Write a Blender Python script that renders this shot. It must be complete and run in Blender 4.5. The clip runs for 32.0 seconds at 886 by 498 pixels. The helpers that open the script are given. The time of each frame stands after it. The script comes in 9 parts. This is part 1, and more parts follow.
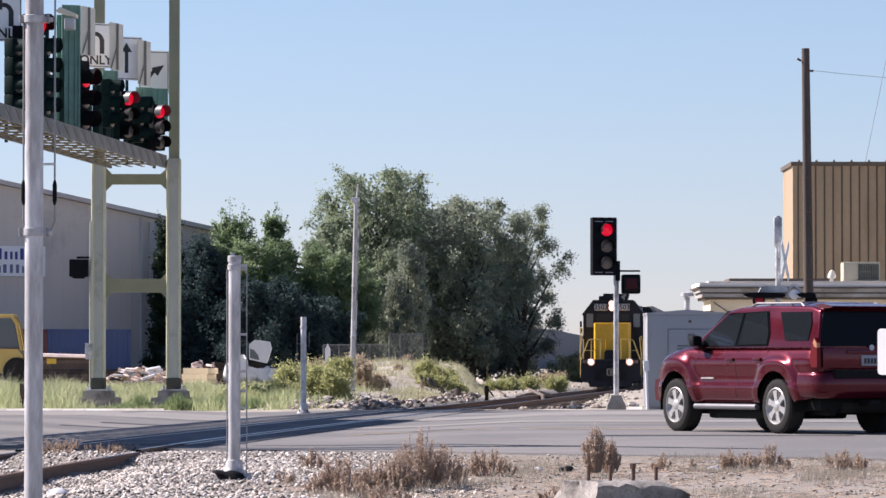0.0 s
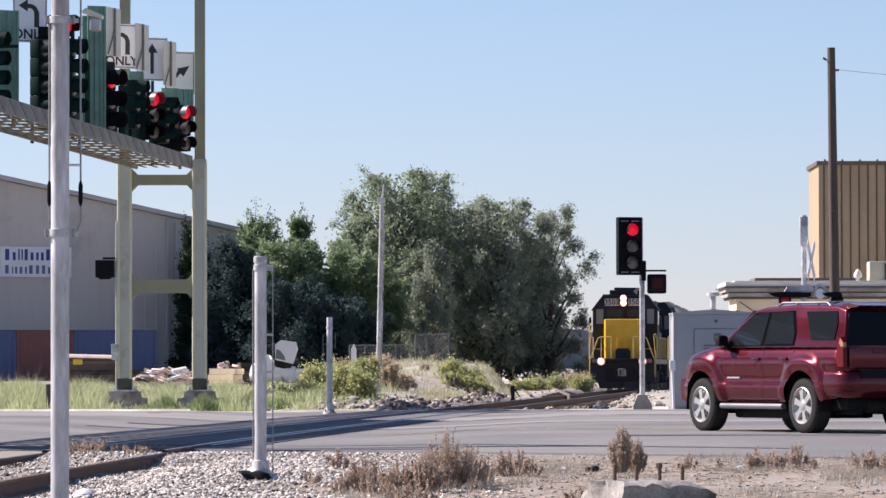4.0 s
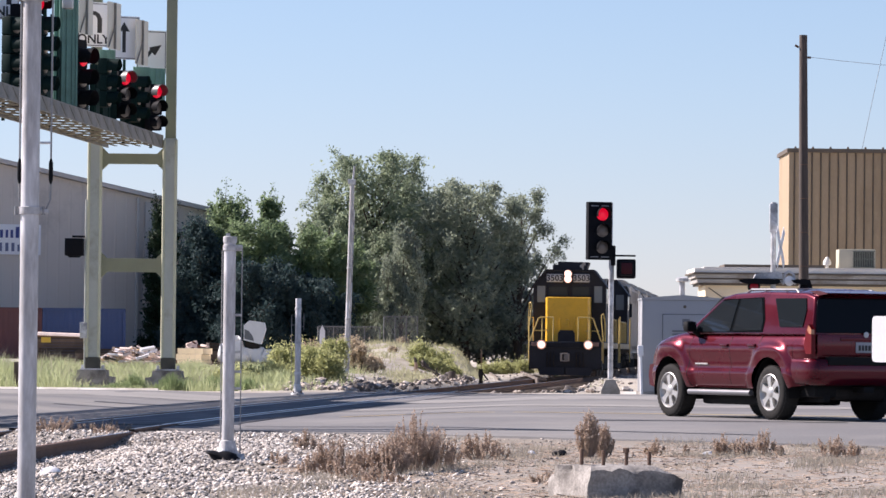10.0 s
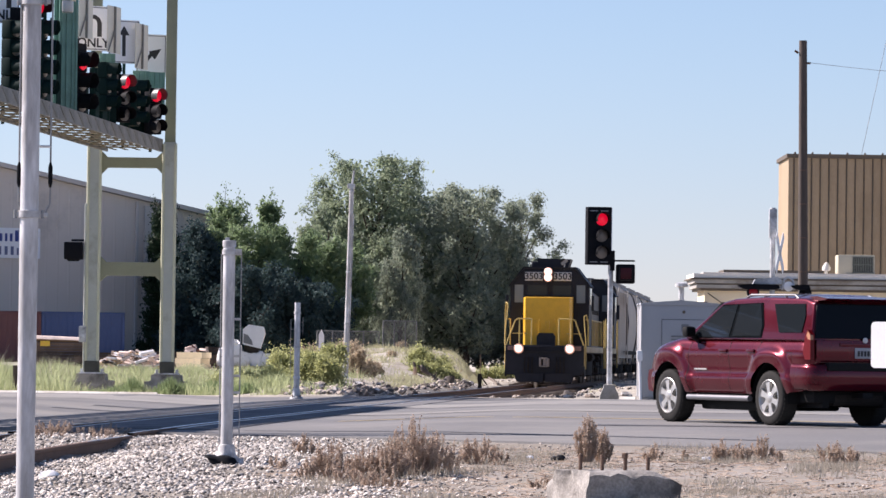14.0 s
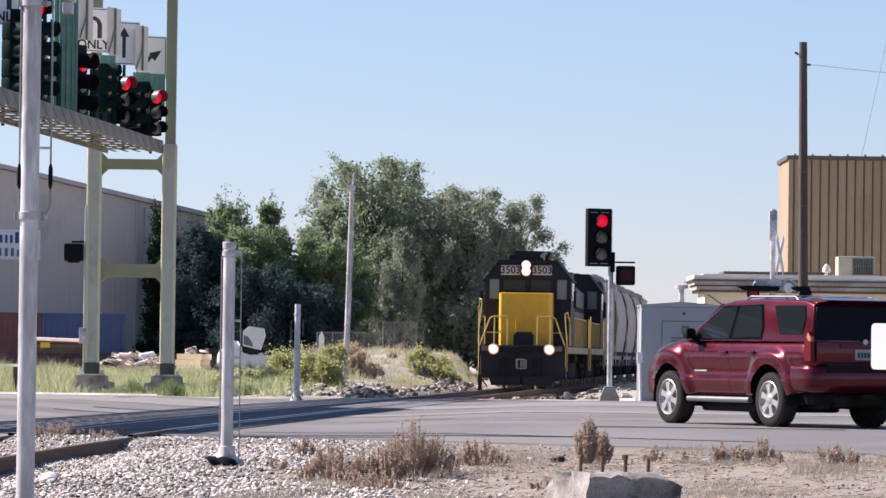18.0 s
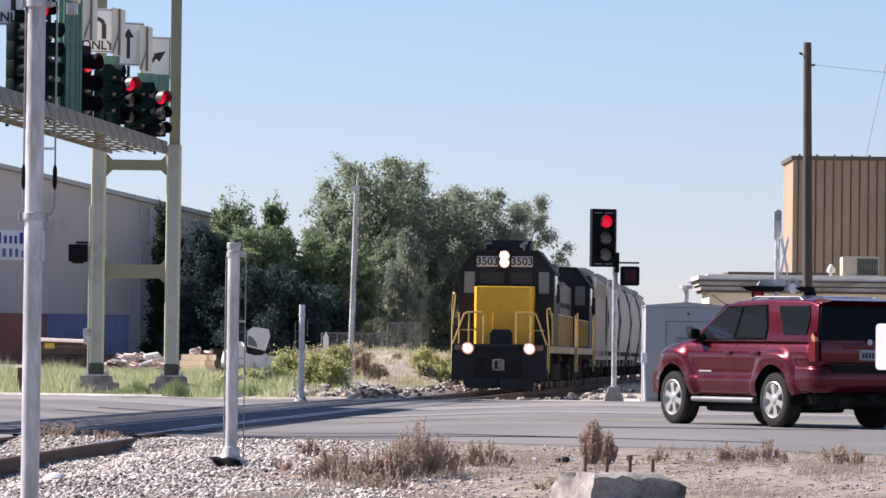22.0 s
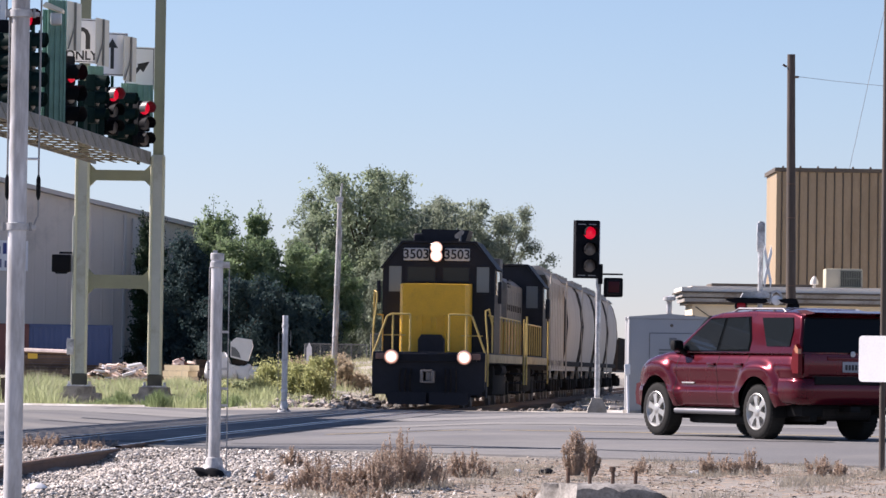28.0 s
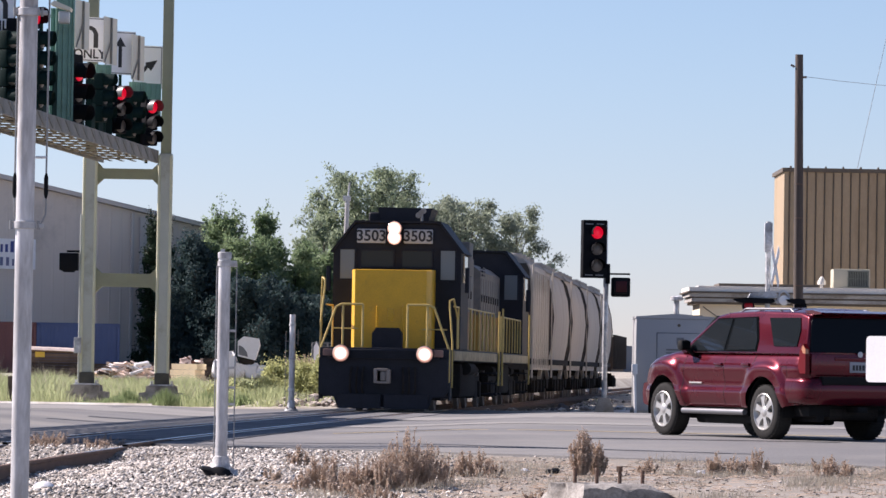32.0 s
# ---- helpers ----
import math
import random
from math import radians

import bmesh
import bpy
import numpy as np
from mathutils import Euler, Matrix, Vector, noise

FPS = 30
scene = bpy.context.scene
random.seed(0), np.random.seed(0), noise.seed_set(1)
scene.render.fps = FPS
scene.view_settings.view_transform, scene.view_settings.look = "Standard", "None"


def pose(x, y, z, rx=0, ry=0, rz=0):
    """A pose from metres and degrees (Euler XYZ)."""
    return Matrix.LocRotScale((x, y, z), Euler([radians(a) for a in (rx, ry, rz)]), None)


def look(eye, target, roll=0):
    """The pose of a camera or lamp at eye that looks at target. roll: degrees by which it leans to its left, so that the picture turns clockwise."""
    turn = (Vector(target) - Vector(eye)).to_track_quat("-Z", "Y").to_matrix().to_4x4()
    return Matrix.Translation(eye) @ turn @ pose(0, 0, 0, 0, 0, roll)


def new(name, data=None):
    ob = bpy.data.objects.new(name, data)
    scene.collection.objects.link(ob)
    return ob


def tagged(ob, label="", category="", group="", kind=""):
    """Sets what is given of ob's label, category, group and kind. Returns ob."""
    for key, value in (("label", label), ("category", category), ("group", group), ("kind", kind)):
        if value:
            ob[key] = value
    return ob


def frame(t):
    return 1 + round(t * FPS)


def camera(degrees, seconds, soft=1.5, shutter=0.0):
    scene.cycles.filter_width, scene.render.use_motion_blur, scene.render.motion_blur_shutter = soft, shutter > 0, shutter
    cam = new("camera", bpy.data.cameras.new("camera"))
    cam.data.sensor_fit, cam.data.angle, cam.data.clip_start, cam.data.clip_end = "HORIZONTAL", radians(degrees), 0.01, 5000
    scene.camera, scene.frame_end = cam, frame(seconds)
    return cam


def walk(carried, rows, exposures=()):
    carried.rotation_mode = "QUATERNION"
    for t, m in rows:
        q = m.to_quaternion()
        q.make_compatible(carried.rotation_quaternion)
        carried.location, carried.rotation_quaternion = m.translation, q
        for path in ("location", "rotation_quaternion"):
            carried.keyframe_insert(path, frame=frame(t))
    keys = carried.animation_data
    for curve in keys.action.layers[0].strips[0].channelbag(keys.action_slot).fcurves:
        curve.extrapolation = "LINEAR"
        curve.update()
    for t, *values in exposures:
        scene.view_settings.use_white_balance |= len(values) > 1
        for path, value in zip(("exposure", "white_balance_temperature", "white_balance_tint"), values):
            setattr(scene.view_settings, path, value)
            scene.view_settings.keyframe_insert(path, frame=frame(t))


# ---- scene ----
cam = camera(11.78, 32.0, soft=1.5)
walk(cam, [(t, pose(0, 0, 1.05, rx, ry, rz)) for t, rx, ry, rz in (
    (0, 91.590, 0.000, 0.000), (0.5, 91.532, -0.060, -0.039), (1, 91.501, -0.026, -0.065), (1.5, 91.498, -0.022, -0.049), (2, 91.531, 0.042, 0.015),
    (2.5, 91.562, 0.132, 0.126), (3, 91.608, 0.194, 0.245), (3.5, 91.609, 0.147, 0.333), (5.5, 91.464, -0.058, 0.232), (6, 91.437, -0.102, 0.185),
    (6.5, 91.392, -0.204, 0.119), (7, 91.382, -0.289, 0.060), (7.5, 91.362, -0.383, -0.007), (8, 91.383, -0.386, -0.032), (8.5, 91.408, -0.474, -0.041),
    (9, 91.406, -0.494, -0.041), (9.5, 91.377, -0.566, -0.051), (10, 91.361, -0.602, -0.075), (10.5, 91.358, -0.621, -0.083), (11, 91.363, -0.607, -0.087),
    (11.5, 91.374, -0.644, -0.073), (12, 91.384, -0.606, -0.055), (12.5, 91.389, -0.615, -0.043), (13, 91.407, -0.662, -0.051), (13.5, 91.414, -0.705, -0.066),
    (14, 91.423, -0.747, -0.088), (14.5, 91.396, -0.753, -0.134), (16.5, 91.306, -0.790, -0.123), (17, 91.346, -0.775, -0.111), (17.5, 91.401, -0.753, -0.099),
    (18, 91.444, -0.746, -0.086), (18.5, 91.484, -0.711, -0.057), (19, 91.474, -0.684, -0.024), (19.5, 91.462, -0.729, -0.010), (20, 91.443, -0.765, -0.008),
    (20.5, 91.450, -0.729, -0.007), (21, 91.453, -0.772, -0.018), (21.5, 91.443, -0.747, -0.021), (22, 91.450, -0.719, -0.027), (22.5, 91.457, -0.762, -0.031),
    (23, 91.467, -0.771, -0.042), (23.5, 91.470, -0.766, -0.039), (24, 91.475, -0.794, -0.053), (24.5, 91.468, -0.778, -0.076), (25, 91.462, -0.823, -0.112),
    (25.5, 91.469, -0.861, -0.147), (27.5, 91.567, -0.881, -0.252), (28, 91.601, -0.844, -0.251), (28.5, 91.645, -0.838, -0.230), (29, 91.678, -0.782, -0.211),
    (29.5, 91.717, -0.818, -0.203), (30, 91.729, -0.811, -0.204), (30.5, 91.706, -0.855, -0.216), (31, 91.665, -0.933, -0.225), (31.5, 91.617, -0.953, -0.211),
    (32, 91.591, -0.977, -0.155),
)], exposures=((0, 0.88, 6450, 23), (3, 0.89, 6450, 23), (7, 0.94, 6450, 23), (25, 0.93, 6450, 23), (28, 0.89, 6450, 23), (32, 0.90, 6450, 23)))

# world, sun, exposure
SUN = Vector((-0.738, 0.268, 0.619)).normalized()
world = bpy.data.worlds.new("sky")
scene.world = world
world.use_nodes = True
wn = world.node_tree
sky = wn.nodes.new("ShaderNodeTexSky")
sky.sky_type = "NISHITA"
sky.sun_disc = False
sky.sun_elevation = math.asin(SUN.z)
sky.sun_rotation = math.atan2(SUN.x, SUN.y)
sky.air_density, sky.dust_density, sky.ozone_density = 0.95, 0.15, 3.4
sky.altitude = 1400
# the low haze turns the sky faintly violet towards the horizon
tco, sep = wn.nodes.new("ShaderNodeTexCoord"), wn.nodes.new("ShaderNodeSeparateXYZ")
wn.links.new(tco.outputs["Generated"], sep.inputs[0])
rng_z = wn.nodes.new("ShaderNodeMapRange")
rng_z.interpolation_type = "SMOOTHSTEP"
rng_z.inputs[1].default_value, rng_z.inputs[2].default_value = -0.02, 0.10
wn.links.new(sep.outputs[2], rng_z.inputs[0])
hue = wn.nodes.new("ShaderNodeMix")
hue.data_type = "RGBA"
hue.inputs[6].default_value, hue.inputs[7].default_value = (0.81, 0.775, 0.885, 1), (0.98, 0.965, 0.945, 1)
wn.links.new(rng_z.outputs[0], hue.inputs[0])
mul = wn.nodes.new("ShaderNodeMix")
mul.data_type, mul.blend_type = "RGBA", "MULTIPLY"
mul.inputs[0].default_value = 1.0
wn.links.new(sky.outputs[0], mul.inputs[6])
wn.links.new(hue.outputs[2], mul.inputs[7])
wn.links.new(mul.outputs[2], wn.nodes["Background"].inputs[0])
wn.nodes["Background"].inputs[1].default_value = 0.07
sun = new("sun", bpy.data.lights.new("sun", "SUN"))
sun.data.energy, sun.data.angle, sun.data.color = 5.0, radians(0.53), (1.0, 0.95, 0.86)
sun.matrix_world = look(SUN * 100, (0, 0, 0))


# ---- materials ----
def surf(name, col, rough=0.6, metal=0.0, var=0.18, scale=2.0, bump=0.15, fine=40.0, dirt=None, dirt_amount=0.35, coat=0.0,
         rand=0.0, island=0.0, streak=1.0, dist=0.01, spec=0.5, alt=None):
    """A painted, stony or earthen surface: tone drifts at two scales, fine relief, dirt in patches."""
    m = bpy.data.materials.new(name)
    m.use_nodes = True
    nt = m.node_tree
    N, L = nt.nodes, nt.links
    bs = N["Principled BSDF"]
    tc = N.new("ShaderNodeTexCoord")
    mp = N.new("ShaderNodeMapping")
    mp.inputs["Scale"].default_value = (1, 1, 1.0 / streak)
    L.new(tc.outputs["Object"], mp.inputs["Vector"])
    n1 = N.new("ShaderNodeTexNoise")
    n1.inputs["Scale"].default_value, n1.inputs["Detail"].default_value = scale, 5
    n2 = N.new("ShaderNodeTexNoise")
    n2.inputs["Scale"].default_value, n2.inputs["Detail"].default_value = fine, 3
    L.new(mp.outputs[0], n1.inputs["Vector"])
    L.new(mp.outputs[0], n2.inputs["Vector"])
    add = N.new("ShaderNodeMath")
    add.operation = "ADD"
    L.new(n1.outputs["Fac"], add.inputs[0])
    L.new(n2.outputs["Fac"], add.inputs[1])
    rng = N.new("ShaderNodeMapRange")
    rng.inputs[1].default_value, rng.inputs[2].default_value = 0.65, 1.35
    rng.inputs[3].default_value, rng.inputs[4].default_value = 1 - var, 1 + var
    L.new(add.outputs[0], rng.inputs[0])
    val = rng.outputs[0]
    if rand or island:
        if island:
            oi = N.new("ShaderNodeNewGeometry")
            src = oi.outputs["Random Per Island"]
        else:
            oi = N.new("ShaderNodeObjectInfo")
            src = oi.outputs["Random"]
        r2 = N.new("ShaderNodeMapRange")
        a = rand or island
        r2.inputs[3].default_value, r2.inputs[4].default_value = 1 - a, 1 + a
        L.new(src, r2.inputs[0])
        mu = N.new("ShaderNodeMath")
        mu.operation = "MULTIPLY"
        L.new(val, mu.inputs[0])
        L.new(r2.outputs[0], mu.inputs[1])
        val = mu.outputs[0]
    sc = N.new("ShaderNodeVectorMath")
    sc.operation = "SCALE"
    sc.inputs[0].default_value = col[:3]
    if alt:
        shuf, fr, two = N.new("ShaderNodeMath"), N.new("ShaderNodeMath"), N.new("ShaderNodeMix")
        shuf.operation, fr.operation, two.data_type = "MULTIPLY", "FRACT", "RGBA"
        shuf.inputs[1].default_value = 17.3
        L.new(src, shuf.inputs[0])
        L.new(shuf.outputs[0], fr.inputs[0])
        L.new(fr.outputs[0], two.inputs[0])
        two.inputs[6].default_value, two.inputs[7].default_value = (*col, 1), (*alt, 1)
        L.new(two.outputs[2], sc.inputs[0])
    L.new(val, sc.inputs["Scale"])
    out = sc.outputs[0]
    if dirt:
        n3 = N.new("ShaderNodeTexNoise")
        n3.inputs["Scale"].default_value, n3.inputs["Detail"].default_value, n3.inputs["Roughness"].default_value = scale * 0.7, 8, 0.7
        L.new(mp.outputs[0], n3.inputs["Vector"])
        r3 = N.new("ShaderNodeMapRange")
        r3.inputs[1].default_value, r3.inputs[2].default_value = 0.62 - dirt_amount * 0.4, 0.8 - dirt_amount * 0.3
        L.new(n3.outputs["Fac"], r3.inputs[0])
        mx = N.new("ShaderNodeMix")
        mx.data_type = "RGBA"
        L.new(r3.outputs[0], mx.inputs[0])
        L.new(out, mx.inputs[6])
        mx.inputs[7].default_value = (*dirt, 1)
        out = mx.outputs[2]
    L.new(out, bs.inputs["Base Color"])
    rr = N.new("ShaderNodeMapRange")
    rr.inputs[3].default_value, rr.inputs[4].default_value = max(0.02, rough - 0.1), min(1, rough + 0.1)
    L.new(n1.outputs["Fac"], rr.inputs[0])
    L.new(rr.outputs[0], bs.inputs["Roughness"])
    bs.inputs["Metallic"].default_value = metal
    bs.inputs["Specular IOR Level"].default_value = spec
    bs.inputs["Coat Weight"].default_value = coat
    bs.inputs["Coat Roughness"].default_value = 0.06
    if bump:
        b = N.new("ShaderNodeBump")
        b.inputs["Strength"].default_value, b.inputs["Distance"].default_value = bump, dist
        L.new(add.outputs[0], b.inputs["Height"])
        L.new(b.outputs[0], bs.inputs["Normal"])
    return m


def glow(name, col, power):
    m = bpy.data.materials.new(name)
    m.use_nodes = True
    bs = m.node_tree.nodes["Principled BSDF"]
    bs.inputs["Base Color"].default_value = (*col, 1)
    bs.inputs["Emission Color"].default_value = (*col, 1)
    bs.inputs["Emission Strength"].default_value = power
    bs.inputs["Roughness"].default_value = 0.3
    return m


def glassy(name, col, rough=0.05, spec=0.5, coat=0.0):
    m = bpy.data.materials.new(name)
    m.use_nodes = True
    bs = m.node_tree.nodes["Principled BSDF"]
    bs.inputs["Base Color"].default_value = (*col, 1)
    bs.inputs["Roughness"].default_value = rough
    bs.inputs["Specular IOR Level"].default_value = spec
    bs.inputs["Coat Weight"].default_value = coat
    return m


def leafy(name, a, b, through_light=0.35, rough=0.6, gloss=0.08):
    """Leaves: colour varies leaf by leaf, some light passes through."""
    m = bpy.data.materials.new(name)
    m.use_nodes = True
    nt = m.node_tree
    N, L = nt.nodes, nt.links
    bs = N["Principled BSDF"]
    geo = N.new("ShaderNodeNewGeometry")
    tc = N.new("ShaderNodeTexCoord")
    n1 = N.new("ShaderNodeTexNoise")
    n1.inputs["Scale"].default_value = 0.6
    L.new(tc.outputs["Object"], n1.inputs["Vector"])
    ad = N.new("ShaderNodeMath")
    ad.operation = "MULTIPLY_ADD"
    ad.inputs[1].default_value = 0.35
    L.new(geo.outputs["Random Per Island"], ad.inputs[0])
    sb = N.new("ShaderNodeMath")
    sb.operation = "SUBTRACT"
    sb.inputs[1].default_value = 0.15
    L.new(n1.outputs["Fac"], sb.inputs[0])
    L.new(sb.outputs[0], ad.inputs[2])
    mx = N.new("ShaderNodeMix")
    mx.data_type = "RGBA"
    L.new(ad.outputs[0], mx.inputs[0])
    mx.inputs[6].default_value, mx.inputs[7].default_value = (*a, 1), (*b, 1)
    L.new(mx.outputs[2], bs.inputs["Base Color"])
    bs.inputs["Roughness"].default_value = rough
    bs.inputs["Specular IOR Level"].default_value = gloss
    tr = N.new("ShaderNodeBsdfTranslucent")
    L.new(mx.outputs[2], tr.inputs["Color"])
    ms = N.new("ShaderNodeMixShader")
    ms.inputs[0].default_value = through_light
    L.new(bs.outputs[0], ms.inputs[1])
    L.new(tr.outputs[0], ms.inputs[2])
    L.new(ms.outputs[0], N["Material Output"].inputs[0])
    return m


ASPHALT = surf("asphalt", (0.174, 0.172, 0.173), 0.85, scale=0.25, fine=30, var=0.22, bump=0.3, dirt=(0.25, 0.24, 0.225), dirt_amount=0.4, spec=0.12)
CONCRETE = surf("concrete", (0.33, 0.31, 0.28), 0.85, scale=1.5, fine=35, var=0.25, bump=0.35, dirt=(0.2, 0.18, 0.15), dirt_amount=0.4)
KERB = surf("kerb_concrete", (0.62, 0.60, 0.55), 0.85, scale=1.0, fine=25, var=0.2, bump=0.2, dirt=(0.3, 0.26, 0.2))
RUBBER = surf("crossing_panel", (0.17, 0.168, 0.17), 0.9, spec=0.06, scale=1.0, fine=30, var=0.3, bump=0.2, rand=0.15)
RAIL_SIDE = surf("rusty_rail", (0.15, 0.092, 0.066), 0.85, 0.1, var=0.3, scale=3, bump=0.2)
RAIL_TOP = surf("worn_rail_head", (0.55, 0.55, 0.56), 0.25, 0.9, var=0.15, bump=0.05)
TIE = surf("weathered_sleeper", (0.19, 0.155, 0.125), 0.9, var=0.35, scale=4, bump=0.5, streak=0.3, rand=0.3)
STONE = surf("ballast_stone", (0.45, 0.43, 0.405), 0.9, var=0.3, scale=8, bump=0.3, island=0.95, alt=(0.40, 0.345, 0.295))
RUBBLE = surf("dark_rubble", (0.30, 0.265, 0.24), 0.9, var=0.3, scale=5, bump=0.4, island=0.8, alt=(0.32, 0.27, 0.225))
GALV = surf("galvanised_pipe", (0.62, 0.63, 0.64), 0.5, 0.15, var=0.2, scale=4, fine=22, bump=0.1, dirt=(0.25, 0.245, 0.245), dirt_amount=0.55)
MASTGALV = surf("scuffed_galvanised_pipe", (0.60, 0.60, 0.61), 0.5, 0.15, var=0.3, scale=5, fine=26, bump=0.12, dirt=(0.24, 0.22, 0.205), dirt_amount=0.5, streak=5)
CASTWHITE = surf("pale_casting", (0.60, 0.59, 0.58), 0.7, var=0.3, scale=9, bump=0.4, dirt=(0.2, 0.19, 0.18), dirt_amount=0.4)
OLDBLOCK = surf("weathered_footing", (0.36, 0.335, 0.305), 0.9, scale=3, fine=45, var=0.4, bump=0.6, dirt=(0.1, 0.09, 0.08), dirt_amount=0.45)
WIRE = surf("dull_wire", (0.28, 0.28, 0.28), 0.5, 0.6, var=0.1, bump=0)
BLACKMETAL = surf("black_metal", (0.008, 0.0085, 0.011), 0.7, spec=0.1, var=0.3, scale=3, bump=0.1)
OLIVE = surf("pale_olive_paint", (0.43, 0.455, 0.405), 0.55, var=0.12, scale=1.5, bump=0.1, dirt=(0.24, 0.22, 0.15), dirt_amount=0.2)
# paler olive: sun on the columns' edges is put into the colour
EDGEOLIVE = surf("sunlit_olive_edge", (0.56, 0.56, 0.40), 0.5, var=0.15, scale=2, bump=0.05)
SLEEVE = surf("dirty_sleeve_paint", (0.075, 0.072, 0.055), 0.8, var=0.3, scale=4, bump=0.2)
# the olive darkened: shade on crossbars and upper legs put into it
OLIVE_SHADED = surf("shaded_olive_paint", (0.26, 0.265, 0.17), 0.6, var=0.15, scale=1.5, bump=0.1)
GRATE = surf("walkway_steel", (0.17, 0.145, 0.105), 0.7, 0.2, var=0.25, scale=3, bump=0.2)
FASCIA = surf("zinc_fascia", (0.25, 0.235, 0.205), 0.65, 0.2, var=0.4, scale=3, bump=0.1)
HEADGREEN = surf("dark_green_housing", (0.004, 0.017, 0.015), 0.65, spec=0.12, var=0.25, scale=3, bump=0.05)
STIFF = surf("zinc_stiffener", (0.20, 0.185, 0.155), 0.65, 0.2, var=0.3, scale=3, bump=0.1)
# sun on the green backplates is put into this paler teal
TEALPLATE = surf("sunlit_backplate", (0.14, 0.28, 0.225), 0.6, var=0.35, scale=2, bump=0.05)
BACKGREEN = surf("green_backplate", (0.006, 0.026, 0.021), 0.75, spec=0.15, var=0.25, scale=2, bump=0.05)
SIGNWHITE = surf("sign_white", (0.82, 0.82, 0.82), 0.5, var=0.06, scale=2, bump=0)
CREAM = surf("sign_back_cream", (0.75, 0.69, 0.55), 0.5, 0.1, var=0.08, scale=3, bump=0)
SIGNBLACK = surf("sign_black", (0.015, 0.015, 0.018), 0.5, var=0.1, bump=0)
REDLAMP = glow("red_lens_lit", (0.8, 0.006, 0.03), 0.36)
REDDIM = glow("red_lens_dim", (0.22, 0.004, 0.012), 0.12)
VISORLIT = surf("sunlit_visor", (0.10, 0.10, 0.10), 0.45, 0.3, var=0.15, scale=6, bump=0)
DARKLENS = glassy("dark_lens", (0.17, 0.145, 0.125), 0.3)
DIMRED = glassy("dim_red_lens", (0.05, 0.004, 0.008), 0.3, 0.2)
STEEL = surf("bright_visor", (0.55, 0.53, 0.5), 0.4, 0.6, var=0.1, bump=0)
WALLGREY = surf("ribbed_wall_paint", (0.60, 0.54, 0.475), 0.7, var=0.08, scale=0.15, bump=0.1, dirt=(0.27, 0.25, 0.23), dirt_amount=0.2)
WALLPALE = surf("pale_trim_paint", (0.5, 0.47, 0.44), 0.7, var=0.08, scale=0.5, bump=0.1)
BLUEBOX = surf("blue_container", (0.04, 0.072, 0.175), 0.6, var=0.15, scale=0.6, bump=0.1)
REDBOX = surf("maroon_container", (0.13, 0.05, 0.05), 0.65, var=0.2, scale=0.6, bump=0.1)
LUMBER = surf("sawn_lumber", (0.58, 0.42, 0.25), 0.8, var=0.2, scale=3, bump=0.2, rand=0.2)
OLDPLANK = surf("brown_planks", (0.15, 0.095, 0.055), 0.85, var=0.3, scale=3, bump=0.2)
LUMBERDARK = surf("old_lumber", (0.095, 0.068, 0.05), 0.85, var=0.4, scale=3, bump=0.2, rand=0.6)
WRAP = surf("white_wrap", (0.75, 0.75, 0.76), 0.5, var=0.08, scale=4, bump=0.3)
YELLOW = surf("machine_yellow", (0.72, 0.48, 0.05), 0.45, var=0.1, scale=2, bump=0.05)
LOCOYEL = surf("locomotive_yellow", (0.70, 0.385, 0.016), 0.42, var=0.12, scale=2.5, bump=0.08, dirt=(0.42, 0.25, 0.03), dirt_amount=0.15)
RAILYEL = surf("handrail_yellow", (0.52, 0.38, 0.12), 0.5, var=0.15, scale=4, bump=0.05)
LOCOBLK = surf("locomotive_black", (0.017, 0.0185, 0.026), 0.6, spec=0.25, var=0.35, scale=2.5, bump=0.08)
LOCOGRY = surf("locomotive_grey", (0.115, 0.11, 0.105), 0.6, var=0.3, scale=2, bump=0.1, dirt=(0.2, 0.17, 0.14), dirt_amount=0.35)
UNDER = surf("running_gear", (0.03, 0.026, 0.024), 0.9, spec=0.15, var=0.4, scale=4, bump=0.2)
WHEELST = surf("wheel_steel", (0.26, 0.225, 0.20), 0.6, 0.3, var=0.2, bump=0.05)
# reddish because the ditch lights' glow is put into the colour
MARKER = surf("marker_lens", (0.20, 0.11, 0.09), 0.4, var=0.2, scale=8, bump=0)
BOARDLIT = glow("lit_number_board", (0.40, 0.41, 0.42), 0.03)


